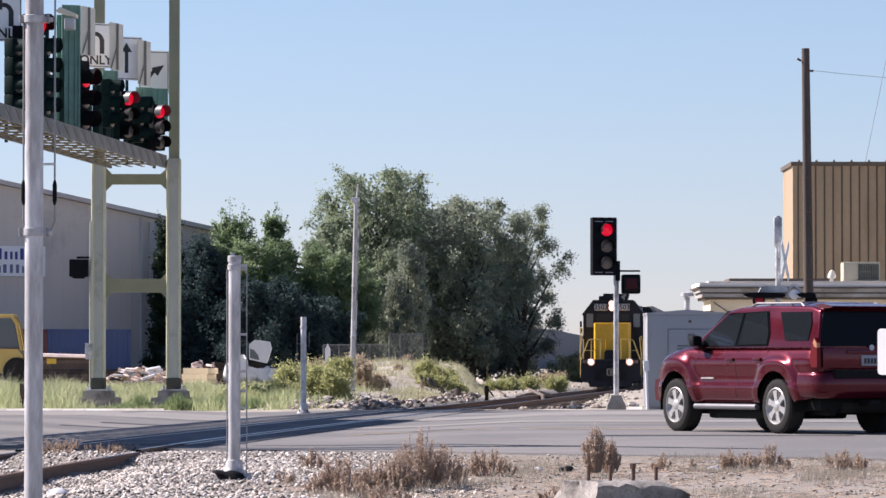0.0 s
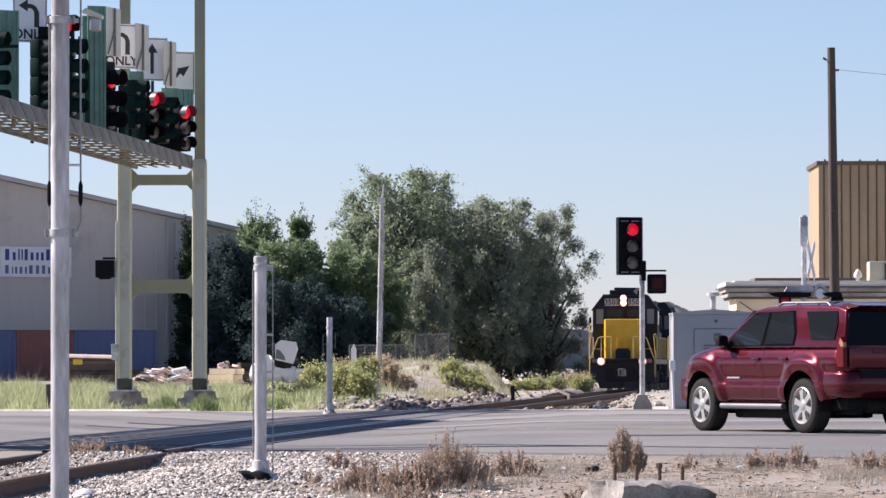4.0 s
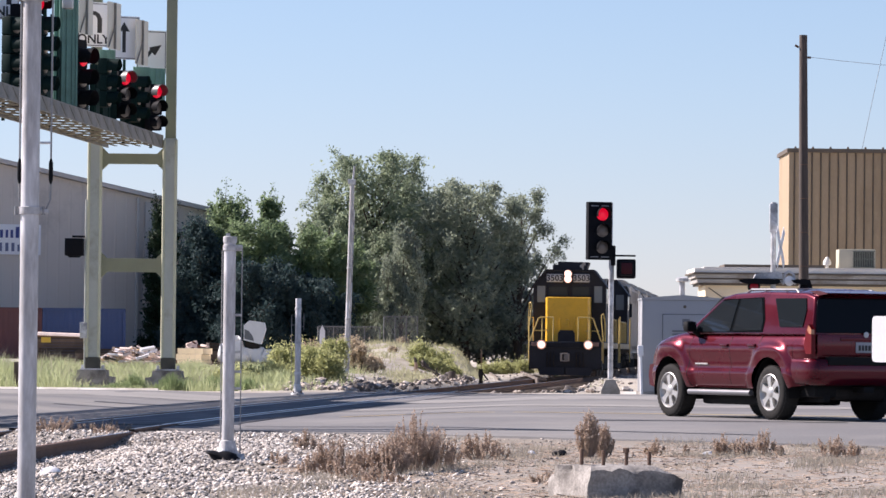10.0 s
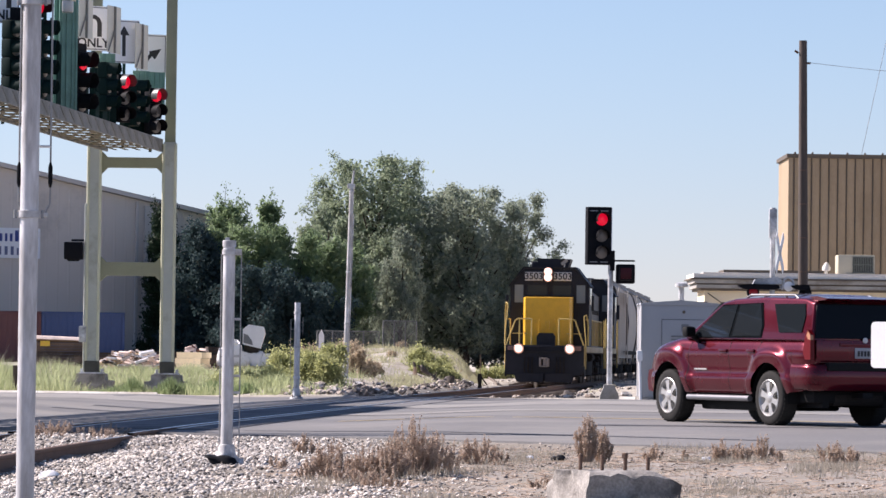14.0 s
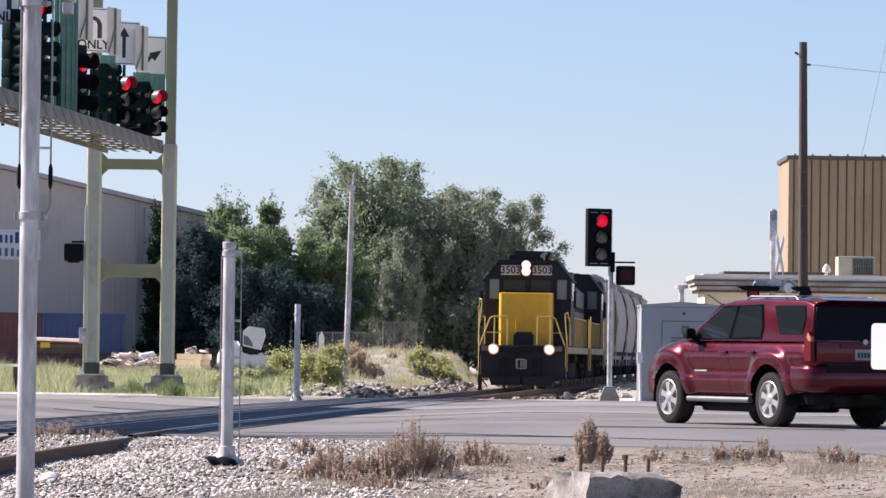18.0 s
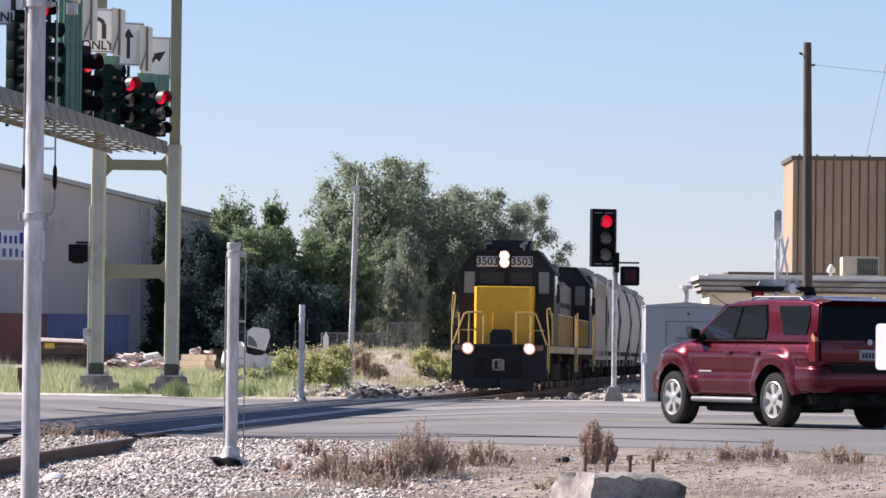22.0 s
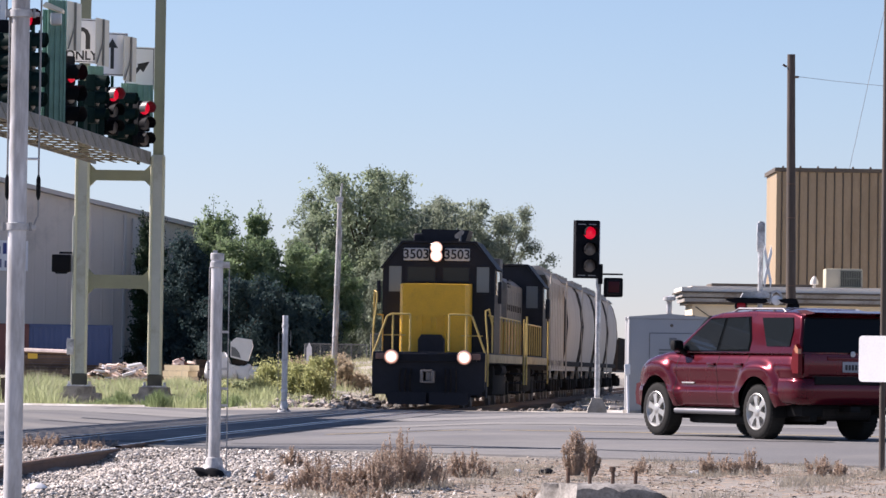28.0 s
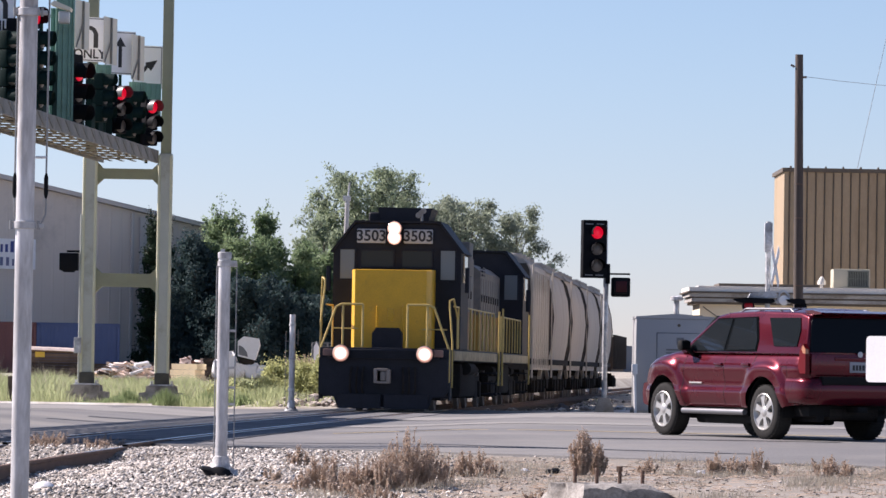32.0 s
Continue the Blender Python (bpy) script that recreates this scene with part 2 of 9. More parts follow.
def lamp_light(name, edge, power, radius):
    """A lit lamp: hottest at the bulb in its middle; the fade to the reflector's rim paints its glare."""
    m = bpy.data.materials.new(name)
    m.use_nodes = True
    nt = m.node_tree
    N, L = nt.nodes, nt.links
    bs = N["Principled BSDF"]
    tc, ln, fall = N.new("ShaderNodeTexCoord"), N.new("ShaderNodeVectorMath"), N.new("ShaderNodeMapRange")
    ln.operation = "LENGTH"
    L.new(tc.outputs["Object"], ln.inputs[0])
    L.new(ln.outputs["Value"], fall.inputs[0])
    fall.inputs[1].default_value, fall.inputs[2].default_value, fall.inputs[3].default_value, fall.inputs[4].default_value = 0.0, radius, 1.0, 0.0
    pw, mu, mx = N.new("ShaderNodeMath"), N.new("ShaderNodeMath"), N.new("ShaderNodeMix")
    pw.operation, mu.operation, mx.data_type = "POWER", "MULTIPLY_ADD", "RGBA"
    pw.inputs[1].default_value, mu.inputs[1].default_value, mu.inputs[2].default_value = 3.3, power, 0.11
    L.new(fall.outputs[0], pw.inputs[0])
    L.new(pw.outputs[0], mu.inputs[0])
    L.new(fall.outputs[0], mx.inputs[0])
    mx.inputs[6].default_value, mx.inputs[7].default_value = (*edge, 1), (1.0, 0.93, 0.82, 1)
    L.new(mx.outputs[2], bs.inputs["Emission Color"])
    L.new(mu.outputs[0], bs.inputs["Emission Strength"])
    bs.inputs["Base Color"].default_value = (0.25, 0.2, 0.17, 1)
    bs.inputs["Roughness"].default_value = 0.25
    return m


HEADLAMP = lamp_light("headlamp_lit", (0.85, 0.30, 0.16), 20.0, 0.225)
HOPPER = surf("hopper_paint", (0.57, 0.505, 0.43), 0.7, var=0.1, scale=0.8, bump=0.05, dirt=(0.42, 0.32, 0.24), dirt_amount=0.3, streak=5, spec=0.3)
HOPPERTOP = surf("hopper_roof", (0.34, 0.32, 0.29), 0.8, var=0.2, scale=1.0, bump=0.1)
WINGLASS = glassy("train_glass", (0.022, 0.024, 0.024), 0.08, 0.25)
PALEGLASS = glassy("pale_glass", (0.15, 0.17, 0.18), 0.12, 0.6)
CARRED = surf("car_red", (0.092, 0.0008, 0.0085), 0.27, 0.55, var=0.06, scale=1.5, bump=0, coat=0.55, spec=0.2)
CARRED2 = surf("car_cladding_red", (0.085, 0.0016, 0.009), 0.30, 0.55, var=0.06, scale=1.5, bump=0, coat=0.5, spec=0.2)
CARGLASS = glassy("tinted_car_glass", (0.005, 0.006, 0.007), 0.04, 0.14)
SIDEGLASS = glassy("side_car_glass", (0.012, 0.015, 0.018), 0.03, 0.4)
CARBLACK = surf("car_black_plastic", (0.009, 0.009, 0.010), 0.65, spec=0.15, var=0.15, scale=6, bump=0.05)
TYRE = surf("tyre_rubber", (0.028, 0.027, 0.026), 0.85, spec=0.12, var=0.25, scale=8, bump=0.2)
ALLOY = surf("alloy_wheel", (0.48, 0.47, 0.45), 0.35, 0.55, var=0.12, scale=8, bump=0)
TAILRED = glassy("tail_lamp_red", (0.115, 0.0015, 0.004), 0.35, 0.2, 0.0)
AMBER = glassy("amber_lens", (0.40, 0.17, 0.09), 0.25, 0.4, 0.2)
CLEARLENS = glassy("clear_lens", (0.36, 0.30, 0.28), 0.12, 0.6, 0.6)
TAN = surf("tan_cladding", (0.38, 0.285, 0.18), 0.6, var=0.12, scale=0.5, bump=0.08, streak=4, dirt=(0.22, 0.15, 0.08), dirt_amount=0.25)
TANPALE = surf("tan_cladding_trim", (0.37, 0.285, 0.185), 0.6, var=0.08, scale=0.5, bump=0.05)
FLASH = surf("brown_flashing", (0.12, 0.095, 0.07), 0.6, var=0.15, bump=0.05)
CREAMWALL = surf("cream_stucco", (0.86, 0.73, 0.52), 0.85, var=0.1, scale=0.8, bump=0.3)
ROOFWHITE = surf("white_roof_edge", (0.80, 0.755, 0.68), 0.7, var=0.12, scale=1.2, bump=0.1)
CABINET = surf("aluminium_cabinet", (0.37, 0.375, 0.385), 0.5, 0.15, var=0.1, scale=0.8, bump=0.05, dirt=(0.3, 0.3, 0.3), dirt_amount=0.2)
POLEWOOD = surf("creosoted_pole", (0.088, 0.070, 0.060), 0.9, var=0.35, scale=3, fine=20, bump=0.5, streak=12)
ACBEIGE = surf("unit_beige", (0.48, 0.44, 0.33), 0.6, var=0.1, scale=3, bump=0.05)
BARK = surf("bark", (0.08, 0.062, 0.048), 0.95, var=0.35, scale=4, bump=0.6, streak=3)
LEAF_ELM = leafy("elm_leaf", (0.17, 0.22, 0.15), (0.34, 0.40, 0.26), 0.55, 0.75, 0.5)
LEAF_OLIVE = leafy("silver_leaf", (0.19, 0.23, 0.175), (0.36, 0.405, 0.30), 0.55, 0.75, 0.5)
LEAF_GREEN = leafy("bright_leaf", (0.125, 0.19, 0.10), (0.28, 0.365, 0.19), 0.55, 0.75, 0.5)
# dark teal: shade of the low crowns is put into the leaf colour
LEAF_DEEP = leafy("shaded_thicket_leaf", (0.030, 0.058, 0.062), (0.064, 0.100, 0.096), 0.35, 0.75, 0.15)
# grey-green lifted to put distance haze into the rear leaves
LEAF_HAZED = leafy("haze_lifted_leaf", (0.20, 0.235, 0.215), (0.36, 0.40, 0.35), 0.6, 0.75, 0.5)
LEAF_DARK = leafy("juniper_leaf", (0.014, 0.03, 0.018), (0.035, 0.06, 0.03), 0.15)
LEAF_BRUSH = leafy("rabbitbrush_leaf", (0.25, 0.28, 0.13), (0.52, 0.52, 0.25), 0.65)
LEAF_DRY = leafy("dry_weed", (0.34, 0.255, 0.20), (0.62, 0.505, 0.41), 0.45)
LEAF_STRAW = leafy("dead_grass", (0.27, 0.235, 0.185), (0.60, 0.54, 0.44), 0.35)
LEAF_BROWN = leafy("brown_brush", (0.37, 0.30, 0.21), (0.60, 0.51, 0.38), 0.55)
GRASS = leafy("field_grass", (0.20, 0.255, 0.11), (0.60, 0.63, 0.37), 0.65)
FAR = surf("far_haze_hill", (0.15, 0.17, 0.20), 1.0, var=0.1, scale=0.02, bump=0)


def earth(name, col):
    """Dry ground: sand, dirt and pale gravel drift into one another."""
    m = surf(name, col, 0.95, var=0.3, scale=0.6, fine=25, bump=0.5, dirt=(0.22, 0.19, 0.15), dirt_amount=0.5, dist=0.02)
    return m


GROUND = earth("dry_earth", (0.262, 0.236, 0.208))
GROUND_FAR = earth("sandy_bank", (0.43, 0.395, 0.335))


# ---- mesh helpers ----
def part(name, bm, material, parent=None, label="", smooth=35):
    me = bpy.data.meshes.new(name)
    bmesh.ops.recalc_face_normals(bm, faces=bm.faces)
    bm.to_mesh(me)
    bm.free()
    return mesh_part(name, me, material, parent, label, smooth)


def mesh_part(name, me, material, parent=None, label="", smooth=35):
    if material is not None:
        me.materials.append(material)
    if smooth:
        me.polygons.foreach_set("use_smooth", [True] * len(me.polygons))
        me.set_sharp_from_angle(angle=radians(smooth))
    ob = new(name, me)
    ob.parent = parent
    if label:
        tagged(ob, label)
    return ob


def thing(name, label, category, m=None, group="", kind=""):
    ob = new(name)
    ob.empty_display_size = 0.2
    if m is not None:
        ob.matrix_basis = m
    return tagged(ob, label, category, group, kind)


def B():
    return bmesh.new()


def box(bm, x0, x1, y0, y1, z0, z1, m=None, bevel=0.0):
    if bevel:
        t = bmesh.new()
        box(t, x0, x1, y0, y1, z0, z1)
        bmesh.ops.bevel(t, geom=list(t.edges), offset=bevel, segments=2, affect="EDGES", profile=0.6)
        if m is not None:
            bmesh.ops.transform(t, matrix=m, verts=t.verts)
        me = bpy.data.meshes.new("tmp")
        t.to_mesh(me)
        t.free()
        bm.from_mesh(me)
        bpy.data.meshes.remove(me)
        return bm
    co = [(x0, y0, z0), (x1, y0, z0), (x1, y1, z0), (x0, y1, z0), (x0, y0, z1), (x1, y0, z1), (x1, y1, z1), (x0, y1, z1)]
    vs = [bm.verts.new(m @ Vector(c) if m is not None else c) for c in co]
    for f in ((3, 2, 1, 0), (4, 5, 6, 7), (0, 1, 5, 4), (1, 2, 6, 5), (2, 3, 7, 6), (3, 0, 4, 7)):
        bm.faces.new([vs[i] for i in f])
    return bm


def cyl(bm, p0, p1, r0, r1=None, n=14, caps=True):
    r1 = r0 if r1 is None else r1
    p0, p1 = Vector(p0), Vector(p1)
    q = (p1 - p0).to_track_quat("Z", "Y")
    ra, rb = [], []
    for i in range(n):
        a = 2 * math.pi * i / n
        d = q @ Vector((math.cos(a), math.sin(a), 0))
        ra.append(bm.verts.new(p0 + d * r0))
        rb.append(bm.verts.new(p1 + d * r1))
    for i in range(n):
        j = (i + 1) % n
        bm.faces.new((ra[i], ra[j], rb[j], rb[i]))
    if caps:
        bm.faces.new(ra[::-1])
        bm.faces.new(rb)
    return bm


def tube(bm, pts, r, n=8):
    for a, b in zip(pts, pts[1:]):
        cyl(bm, a, b, r, n=n)
    return bm


def lathe(bm, prof, m=None, n=24):
    """Turns a profile of (radius, height) round the z axis."""
    rings = []
    for r, z in prof:
        ring = []
        for i in range(n):
            a = 2 * math.pi * i / n
            c = Vector((r * math.cos(a), r * math.sin(a), z))
            ring.append(bm.verts.new(m @ c if m is not None else c))
        rings.append(ring)
    for a, b in zip(rings, rings[1:]):
        for i in range(n):
            j = (i + 1) % n
            bm.faces.new((a[i], a[j], b[j], b[i]))
    bm.faces.new(rings[0][::-1])
    bm.faces.new(rings[-1])
    return bm


def prism(bm, outline, axis, a0, a1, m=None):
    """Extrudes a closed outline of 2D points along an axis ('x': points are (y, z); 'y': (x, z); 'z': (x, y))."""
    def c(p, a):
        v = {"x": (a, p[0], p[1]), "y": (p[0], a, p[1]), "z": (p[0], p[1], a)}[axis]
        return m @ Vector(v) if m is not None else Vector(v)
    A = [bm.verts.new(c(p, a0)) for p in outline]
    C = [bm.verts.new(c(p, a1)) for p in outline]
    n = len(outline)
    bm.faces.new(A[::-1])
    bm.faces.new(C)
    for i in range(n):
        j = (i + 1) % n
        bm.faces.new((A[i], A[j], C[j], C[i]))
    return bm


def soften(bm, w=0.02, seg=2):
    es = [e for e in bm.edges if len(e.link_faces) == 2 and e.calc_face_angle(0) > 0.5]
    bmesh.ops.bevel(bm, geom=es, offset=w, segments=seg, affect="EDGES", profile=0.6, clamp_overlap=True)
    return bm


def text_part(name, body, size, m, material, parent=None, depth=0.004, label=""):
    cu = bpy.data.curves.new("lettering", "FONT")
    cu.body, cu.size, cu.align_x, cu.align_y, cu.extrude = body, size, "CENTER", "CENTER", depth
    cu.resolution_u = 3
    cu.offset = size * 0.022
    tmp = bpy.data.objects.new("tmp", cu)
    scene.collection.objects.link(tmp)
    bpy.context.view_layer.update()
    me = bpy.data.meshes.new_from_object(tmp.evaluated_get(bpy.context.evaluated_depsgraph_get()))
    bpy.data.objects.remove(tmp)
    bpy.data.curves.remove(cu)
    ob = mesh_part(name, me, material, parent, label, 0)
    ob.matrix_basis = m
    return ob


FACE = Matrix.Rotation(radians(90), 4, "X")      # lays the xy plane upright, facing -y


def smooth01(a, b, x):
    t = min(1.0, max(0.0, (x - a) / (b - a)))
    return t * t * (3 - 2 * t)


# ---- the large structure: ground, road, track ----
def track_x(y):
    """The track's centre line."""
    return 0.0813 * y - 9.16 + 0.00095 * max(0.0, 68 - y) ** 2


def near_edge(x):
    return 53.5 - 0.83 * max(-14.0, min(14.0, x))


FAR_EDGE = 108.0


def siding_x(y):
    """The siding's centre line, which leaves the main track."""
    d = max(0.0, y - 146)
    return track_x(y) - 0.095 * d * d / (d + 11)


def siding_z(y):
    """Height of the siding's railheads."""
    return 0.2 * smooth01(150, 190, y)


def west_dip(x, y):
    """The road falls a little towards its far western kerb."""
    return -0.065 * smooth01(-1.5, -6.0, x) * smooth01(90, 106, y) * smooth01(128, 112, y)


def road_z(x, y):
    d = abs(x - track_x(y))
    return west_dip(x, y) + 0.13 * smooth01(1.6, 5.0, d) * smooth01(near_edge(x) - 2, near_edge(x) + 8, y) * smooth01(FAR_EDGE + 1, FAR_EDGE - 14, y)


def ground_z(x, y):
    z = 0.05 * noise.noise((x * 0.35, y * 0.18, 0)) + 0.02 * noise.noise((x * 1.6, y * 0.9, 3))
    d = abs(x - track_x(y))
    if y < FAR_EDGE:
        z += -0.03 + 0.12 * smooth01(1.0, 5.0, x) * smooth01(48, 38, y)
        # the near rails stand clear of the ballast on their outer sides and sink into dirt by the road
        z -= 0.12 * smooth01(2.2, 1.2, d) * smooth01(53.8, 51.6, y) * (0.45 if d < 0.66 else 1.0)
    if y > FAR_EDGE:
        k = smooth01(FAR_EDGE, FAR_EDGE + 5, y)
        z += west_dip(x, y)
        low = smooth01(-4.5, -6.5, x) * smooth01(137, 121, y)
        z += k * (0.12 * (1 - low) - 0.03 * low + 0.35 * smooth01(112, 190, y) * (1 - 0.8 * low))
        z += 0.80 * math.exp(-((x + 1.6) / 3.8) ** 2 - ((y - 182) / 38) ** 2)
        z += k * smooth01(-6.5, -3.5, x) * (0.22 * noise.noise((x * 0.55, y * 0.09, 11)) + 0.12 * noise.noise((x * 1.3, y * 0.22, 12)))
        z += 0.10 * math.exp(-((x - 0.8) / 1.5) ** 2 - ((y - 128) / 12) ** 2)
        z -= (z - 0.03 * smooth01(0.0, -1.0, x - track_x(y))) * smooth01(-5.2, -1.4, x - track_x(y)) * smooth01(260, 225, y)
        if y > 150:
            z -= (z - siding_z(y) + 0.10) * smooth01(2.2, 1.1, abs(x - siding_x(y)))
        z -= (z + 0.31) * smooth01(1.75, 1.3, d)
        # a shallow ditch on the far side of the track
        z -= (z + 0.30) * smooth01(3.3, 2.5, x - track_x(y)) * smooth01(0, 1.0, x - track_x(y)) * smooth01(109.2, 111, y) * smooth01(175, 150, y)
    # the verge meets the near side of the road
    e = near_edge(x)
    if e - 2.0 < y <= e + 0.05:
        z += (road_z(x, e) - 0.02 + 0.015 * noise.noise((x * 3, y * 3, 1)) - z) * smooth01(e - 1.8, e - 0.2, y) * smooth01(1.5, 2.4, d)
    inside = near_edge(x) + 0.05 < y < FAR_EDGE - 0.05
    if inside:
        z = road_z(x, y) - 0.10
    return z


def grid_mesh(name, xs, ys, fz):
    nx = len(xs)
    v = [(x, y, fz(x, y)) for y in ys for x in xs]
    f = [(j * nx + i, j * nx + i + 1, (j + 1) * nx + i + 1, (j + 1) * nx + i) for j in range(len(ys) - 1) for i in range(nx - 1)]
    me = bpy.data.meshes.new(name)
    me.from_pydata(v, [], f)
    return me


def spaced(*stops):
    out = []
    for (a, b, n) in stops:
        out += [a + (b - a) * i / n for i in range(n)]
    return out + [stops[-1][1]]


gx = spaced((-3000, -200, 8), (-200, -40, 10), (-40, -12, 28), (-12, 9, 84), (9, 40, 30), (40, 200, 10), (200, 3000, 8))
gy = spaced((-600, -20, 6), (-20, 22, 14), (22, 62, 110), (62, 106, 44), (106, 112, 18), (112, 220, 108), (220, 400, 30), (400, 4500, 12))
ground = mesh_part("ground", grid_mesh("ground", gx, gy, ground_z), GROUND, None, smooth=80)
ground.data.materials.append(GROUND_FAR)
for p in ground.data.polygons:
    if p.center.y > 104:
        p.material_index = 1
tagged(ground, "dry sandy earth with pale gravel and sparse weeds", "ground", kind="structure")


def road_mesh():
    xs = spaced((-400, -60, 6), (-60, -14, 12), (-14, 12, 52), (12, 60, 12), (60, 400, 6))
    n = 60
    v, f = [], []
    for x in xs:
        a = near_edge(x) + 0.12 * noise.noise((x * 0.9, 0, 7))
        for j in range(n + 1):
            y = a + (FAR_EDGE - a) * j / n
            v.append((x, y, road_z(x, y)))
    for i in range(len(xs) - 1):
        for j in range(n):
            p = i * (n + 1) + j
            f.append((p, p + n + 1, p + n + 2, p + 1))
    k = len(v)
    for x in xs:
        a = near_edge(x) + 0.12 * noise.noise((x * 0.9, 0, 7))
        v.append((x, a - 0.06, -0.2))
    for i in range(len(xs) - 1):
        f.append((k + i, k + i + 1, (i + 1) * (n + 1), i * (n + 1)))
    me = bpy.data.meshes.new("road")
    me.from_pydata(v, [], f)
    return me


road = mesh_part("road", road_mesh(), ASPHALT, None, smooth=60)
tagged(road, "worn grey asphalt road across the railway track", "road", kind="structure")


def strip_on_road(name, x0, x1, yf, w, mat, label, lift=0.004, n=60):
    v, f = [], []
    for i in range(n + 1):
        x = x0 + (x1 - x0) * i / n
        y = yf(x)
        for e in (-w / 2, w / 2):
            yy = y + e * (1 + 0.25 * noise.noise((x * 1.3, y, e)))
            v.append((x, yy, road_z(x, yy) + lift))
    for i in range(n):
        f.append((2 * i, 2 * i + 2, 2 * i + 3, 2 * i + 1))
    me = bpy.data.meshes.new(name)
    me.from_pydata(v, [], f)
    ob = mesh_part(name, me, mat, road, label, 60)
    return ob


FADED = surf("faded_yellow_paint", (0.34, 0.27, 0.15), 0.85, var=0.2, scale=2, bump=0.2)
TAR = surf("tar_seal", (0.03, 0.03, 0.032), 0.6, var=0.3, scale=2, bump=0.2)
PALEPATCH = surf("pale_patch", (0.24, 0.23, 0.215), 0.85, var=0.2, scale=0.6, bump=0.3)
strip_on_road("centre_line", -1.5, 60, lambda x: 66.0 - 0.25 * x, 0.5, FADED, "faded yellow centre line")
strip_on_road("tar_seam", 2.0, 5.6, lambda x: 58.9 - 0.05 * x, 0.5, TAR, "black tar seam")
strip_on_road("tar_seam", -1.3, 0.3, lambda x: 66.2, 0.45, TAR, "black tar seam")
strip_on_road("tar_seam", -6.2, -4.6, lambda x: 78.0, 0.7, TAR, "black tar seam")
strip_on_road("tar_seam", -6.6, -5.2, lambda x: 74.0, 0.5, TAR, "black tar seam")
strip_on_road("edge_seam", -2.6, 4.0, lambda x: near_edge(x) + 2.6, 0.18, TAR, "dark seam along the road edge")
strip_on_road("pale_patch", -30, 30, lambda x: 88.0 + 0.02 * x, 7.0, PALEPATCH, "paler resurfaced lane")
strip_on_road("pale_patch", -2.0, 30, lambda x: 75.0 - 0.1 * x, 3.0, PALEPATCH, "paler resurfaced lane", 0.006)

# far kerb, in lengths
def kerb(x0, x1, y, h=0.16):
    b = B()
    prism(b, [(y - 0.34, -0.16), (y - 0.34, h - 0.095), (y - 0.08, h - 0.01), (y - 0.03, h), (y + 0.12, h), (y + 0.12, -0.16)], "x", x0, x1 - 0.012)
    return b


pavement = tagged(new("pavement"), "pale concrete kerb along the far side of the road", "kerb", kind="structure")
for i in range(26):
    x0 = -28 + i * 1.0
    if x0 < -8.2 or x0 == -8:
        part("kerb_stone", kerb(x0, x0 + 1.0, FAR_EDGE + 0.1, 0.035), KERB, pavement)
for i in range(14):
    x0 = 4.4 + i * 1.2
    part("kerb_stone", kerb(x0, x0 + 1.2, FAR_EDGE + 0.1, 0.08), KERB, pavement)
b = B()
for k in range(8):
    a0, a1 = k / 8, (k + 1) / 8
    f = lambda u: (-7.62 + 0.85 * u, FAR_EDGE + 0.25 - 0.5 * u * u, -0.045 + 0.05 * math.sin(math.pi * min(1.0, 1.25 * u)))
    cyl(b, f(a0), f(a1), 0.03, 0.03, 8)
part("kerb_return", b, KERB, pavement, "low curved end of the kerb")
apron = B()
box(apron, -13.5, -7.4, FAR_EDGE - 0.5, FAR_EDGE - 0.03, -0.12, -0.05)
part("gutter", apron, KERB, pavement)


# railway track
def rail_bm(side, y0, y1, step, dz=0.0):
    b = B()
    prof = [(-0.07, -0.17), (0.07, -0.17), (0.07, -0.155), (0.012, -0.14), (0.012, -0.045), (0.036, -0.035), (0.036, -0.006), (0.028, 0.0),
            (-0.028, 0.0), (-0.036, -0.006), (-0.036, -0.035), (-0.012, -0.045), (-0.012, -0.14), (-0.07, -0.155)]
    n = max(1, int((y1 - y0) / step))
    prev = None
    for i in range(n + 1):
        y = y0 + (y1 - y0) * i / n
        ring = [b.verts.new((track_x(y) + side * 0.7535 + px, y, pz + dz)) for px, pz in prof]
        if prev:
            for k in range(len(prof)):
                j = (k + 1) % len(prof)
                fc = b.faces.new((prev[k], prev[j], ring[j], ring[k]))
                fc.material_index = 1 if k == 7 and y > 50 else 0
        prev = ring
    return b


track = tagged(new("railway_track"), "single railway track on weathered sleepers crossing the road", "railway track", kind="structure")
for s in (-1, 1):
    for (a, c) in ((8, 54), (54, 110), (110, 420)):
        r = part("rail", rail_bm(s, a, c, 2.0, 0.03 if a == 54 else 0.0), RAIL_SIDE, track, "rusty rail with worn bright head")
        r.data.materials.append(RAIL_TOP)
tie = B()
box(tie, -1.3, 1.3, -0.115, 0.115, -0.36, -0.172)
soften(tie, 0.015, 1)
tie_ob = part("sleeper", tie, TIE, track)
tie_ob.location = (track_x(8.3), 8.3, 0)
y = 8.9
while y < 235:
    if not (near_edge(track_x(y)) + 0.5 < y < FAR_EDGE - 0.3):
        o = tie_ob.copy()
        scene.collection.objects.link(o)
        o.location = (track_x(y) + random.uniform(-0.03, 0.03), y, random.uniform(-0.01, 0.01))
        o.rotation_euler = (0, 0, random.uniform(-0.01, 0.01))
        y += 0.6 if y < 160 else 1.2
    y += 0.01 if y > FAR_EDGE - 0.4 or y < near_edge(track_x(y)) else 0.6
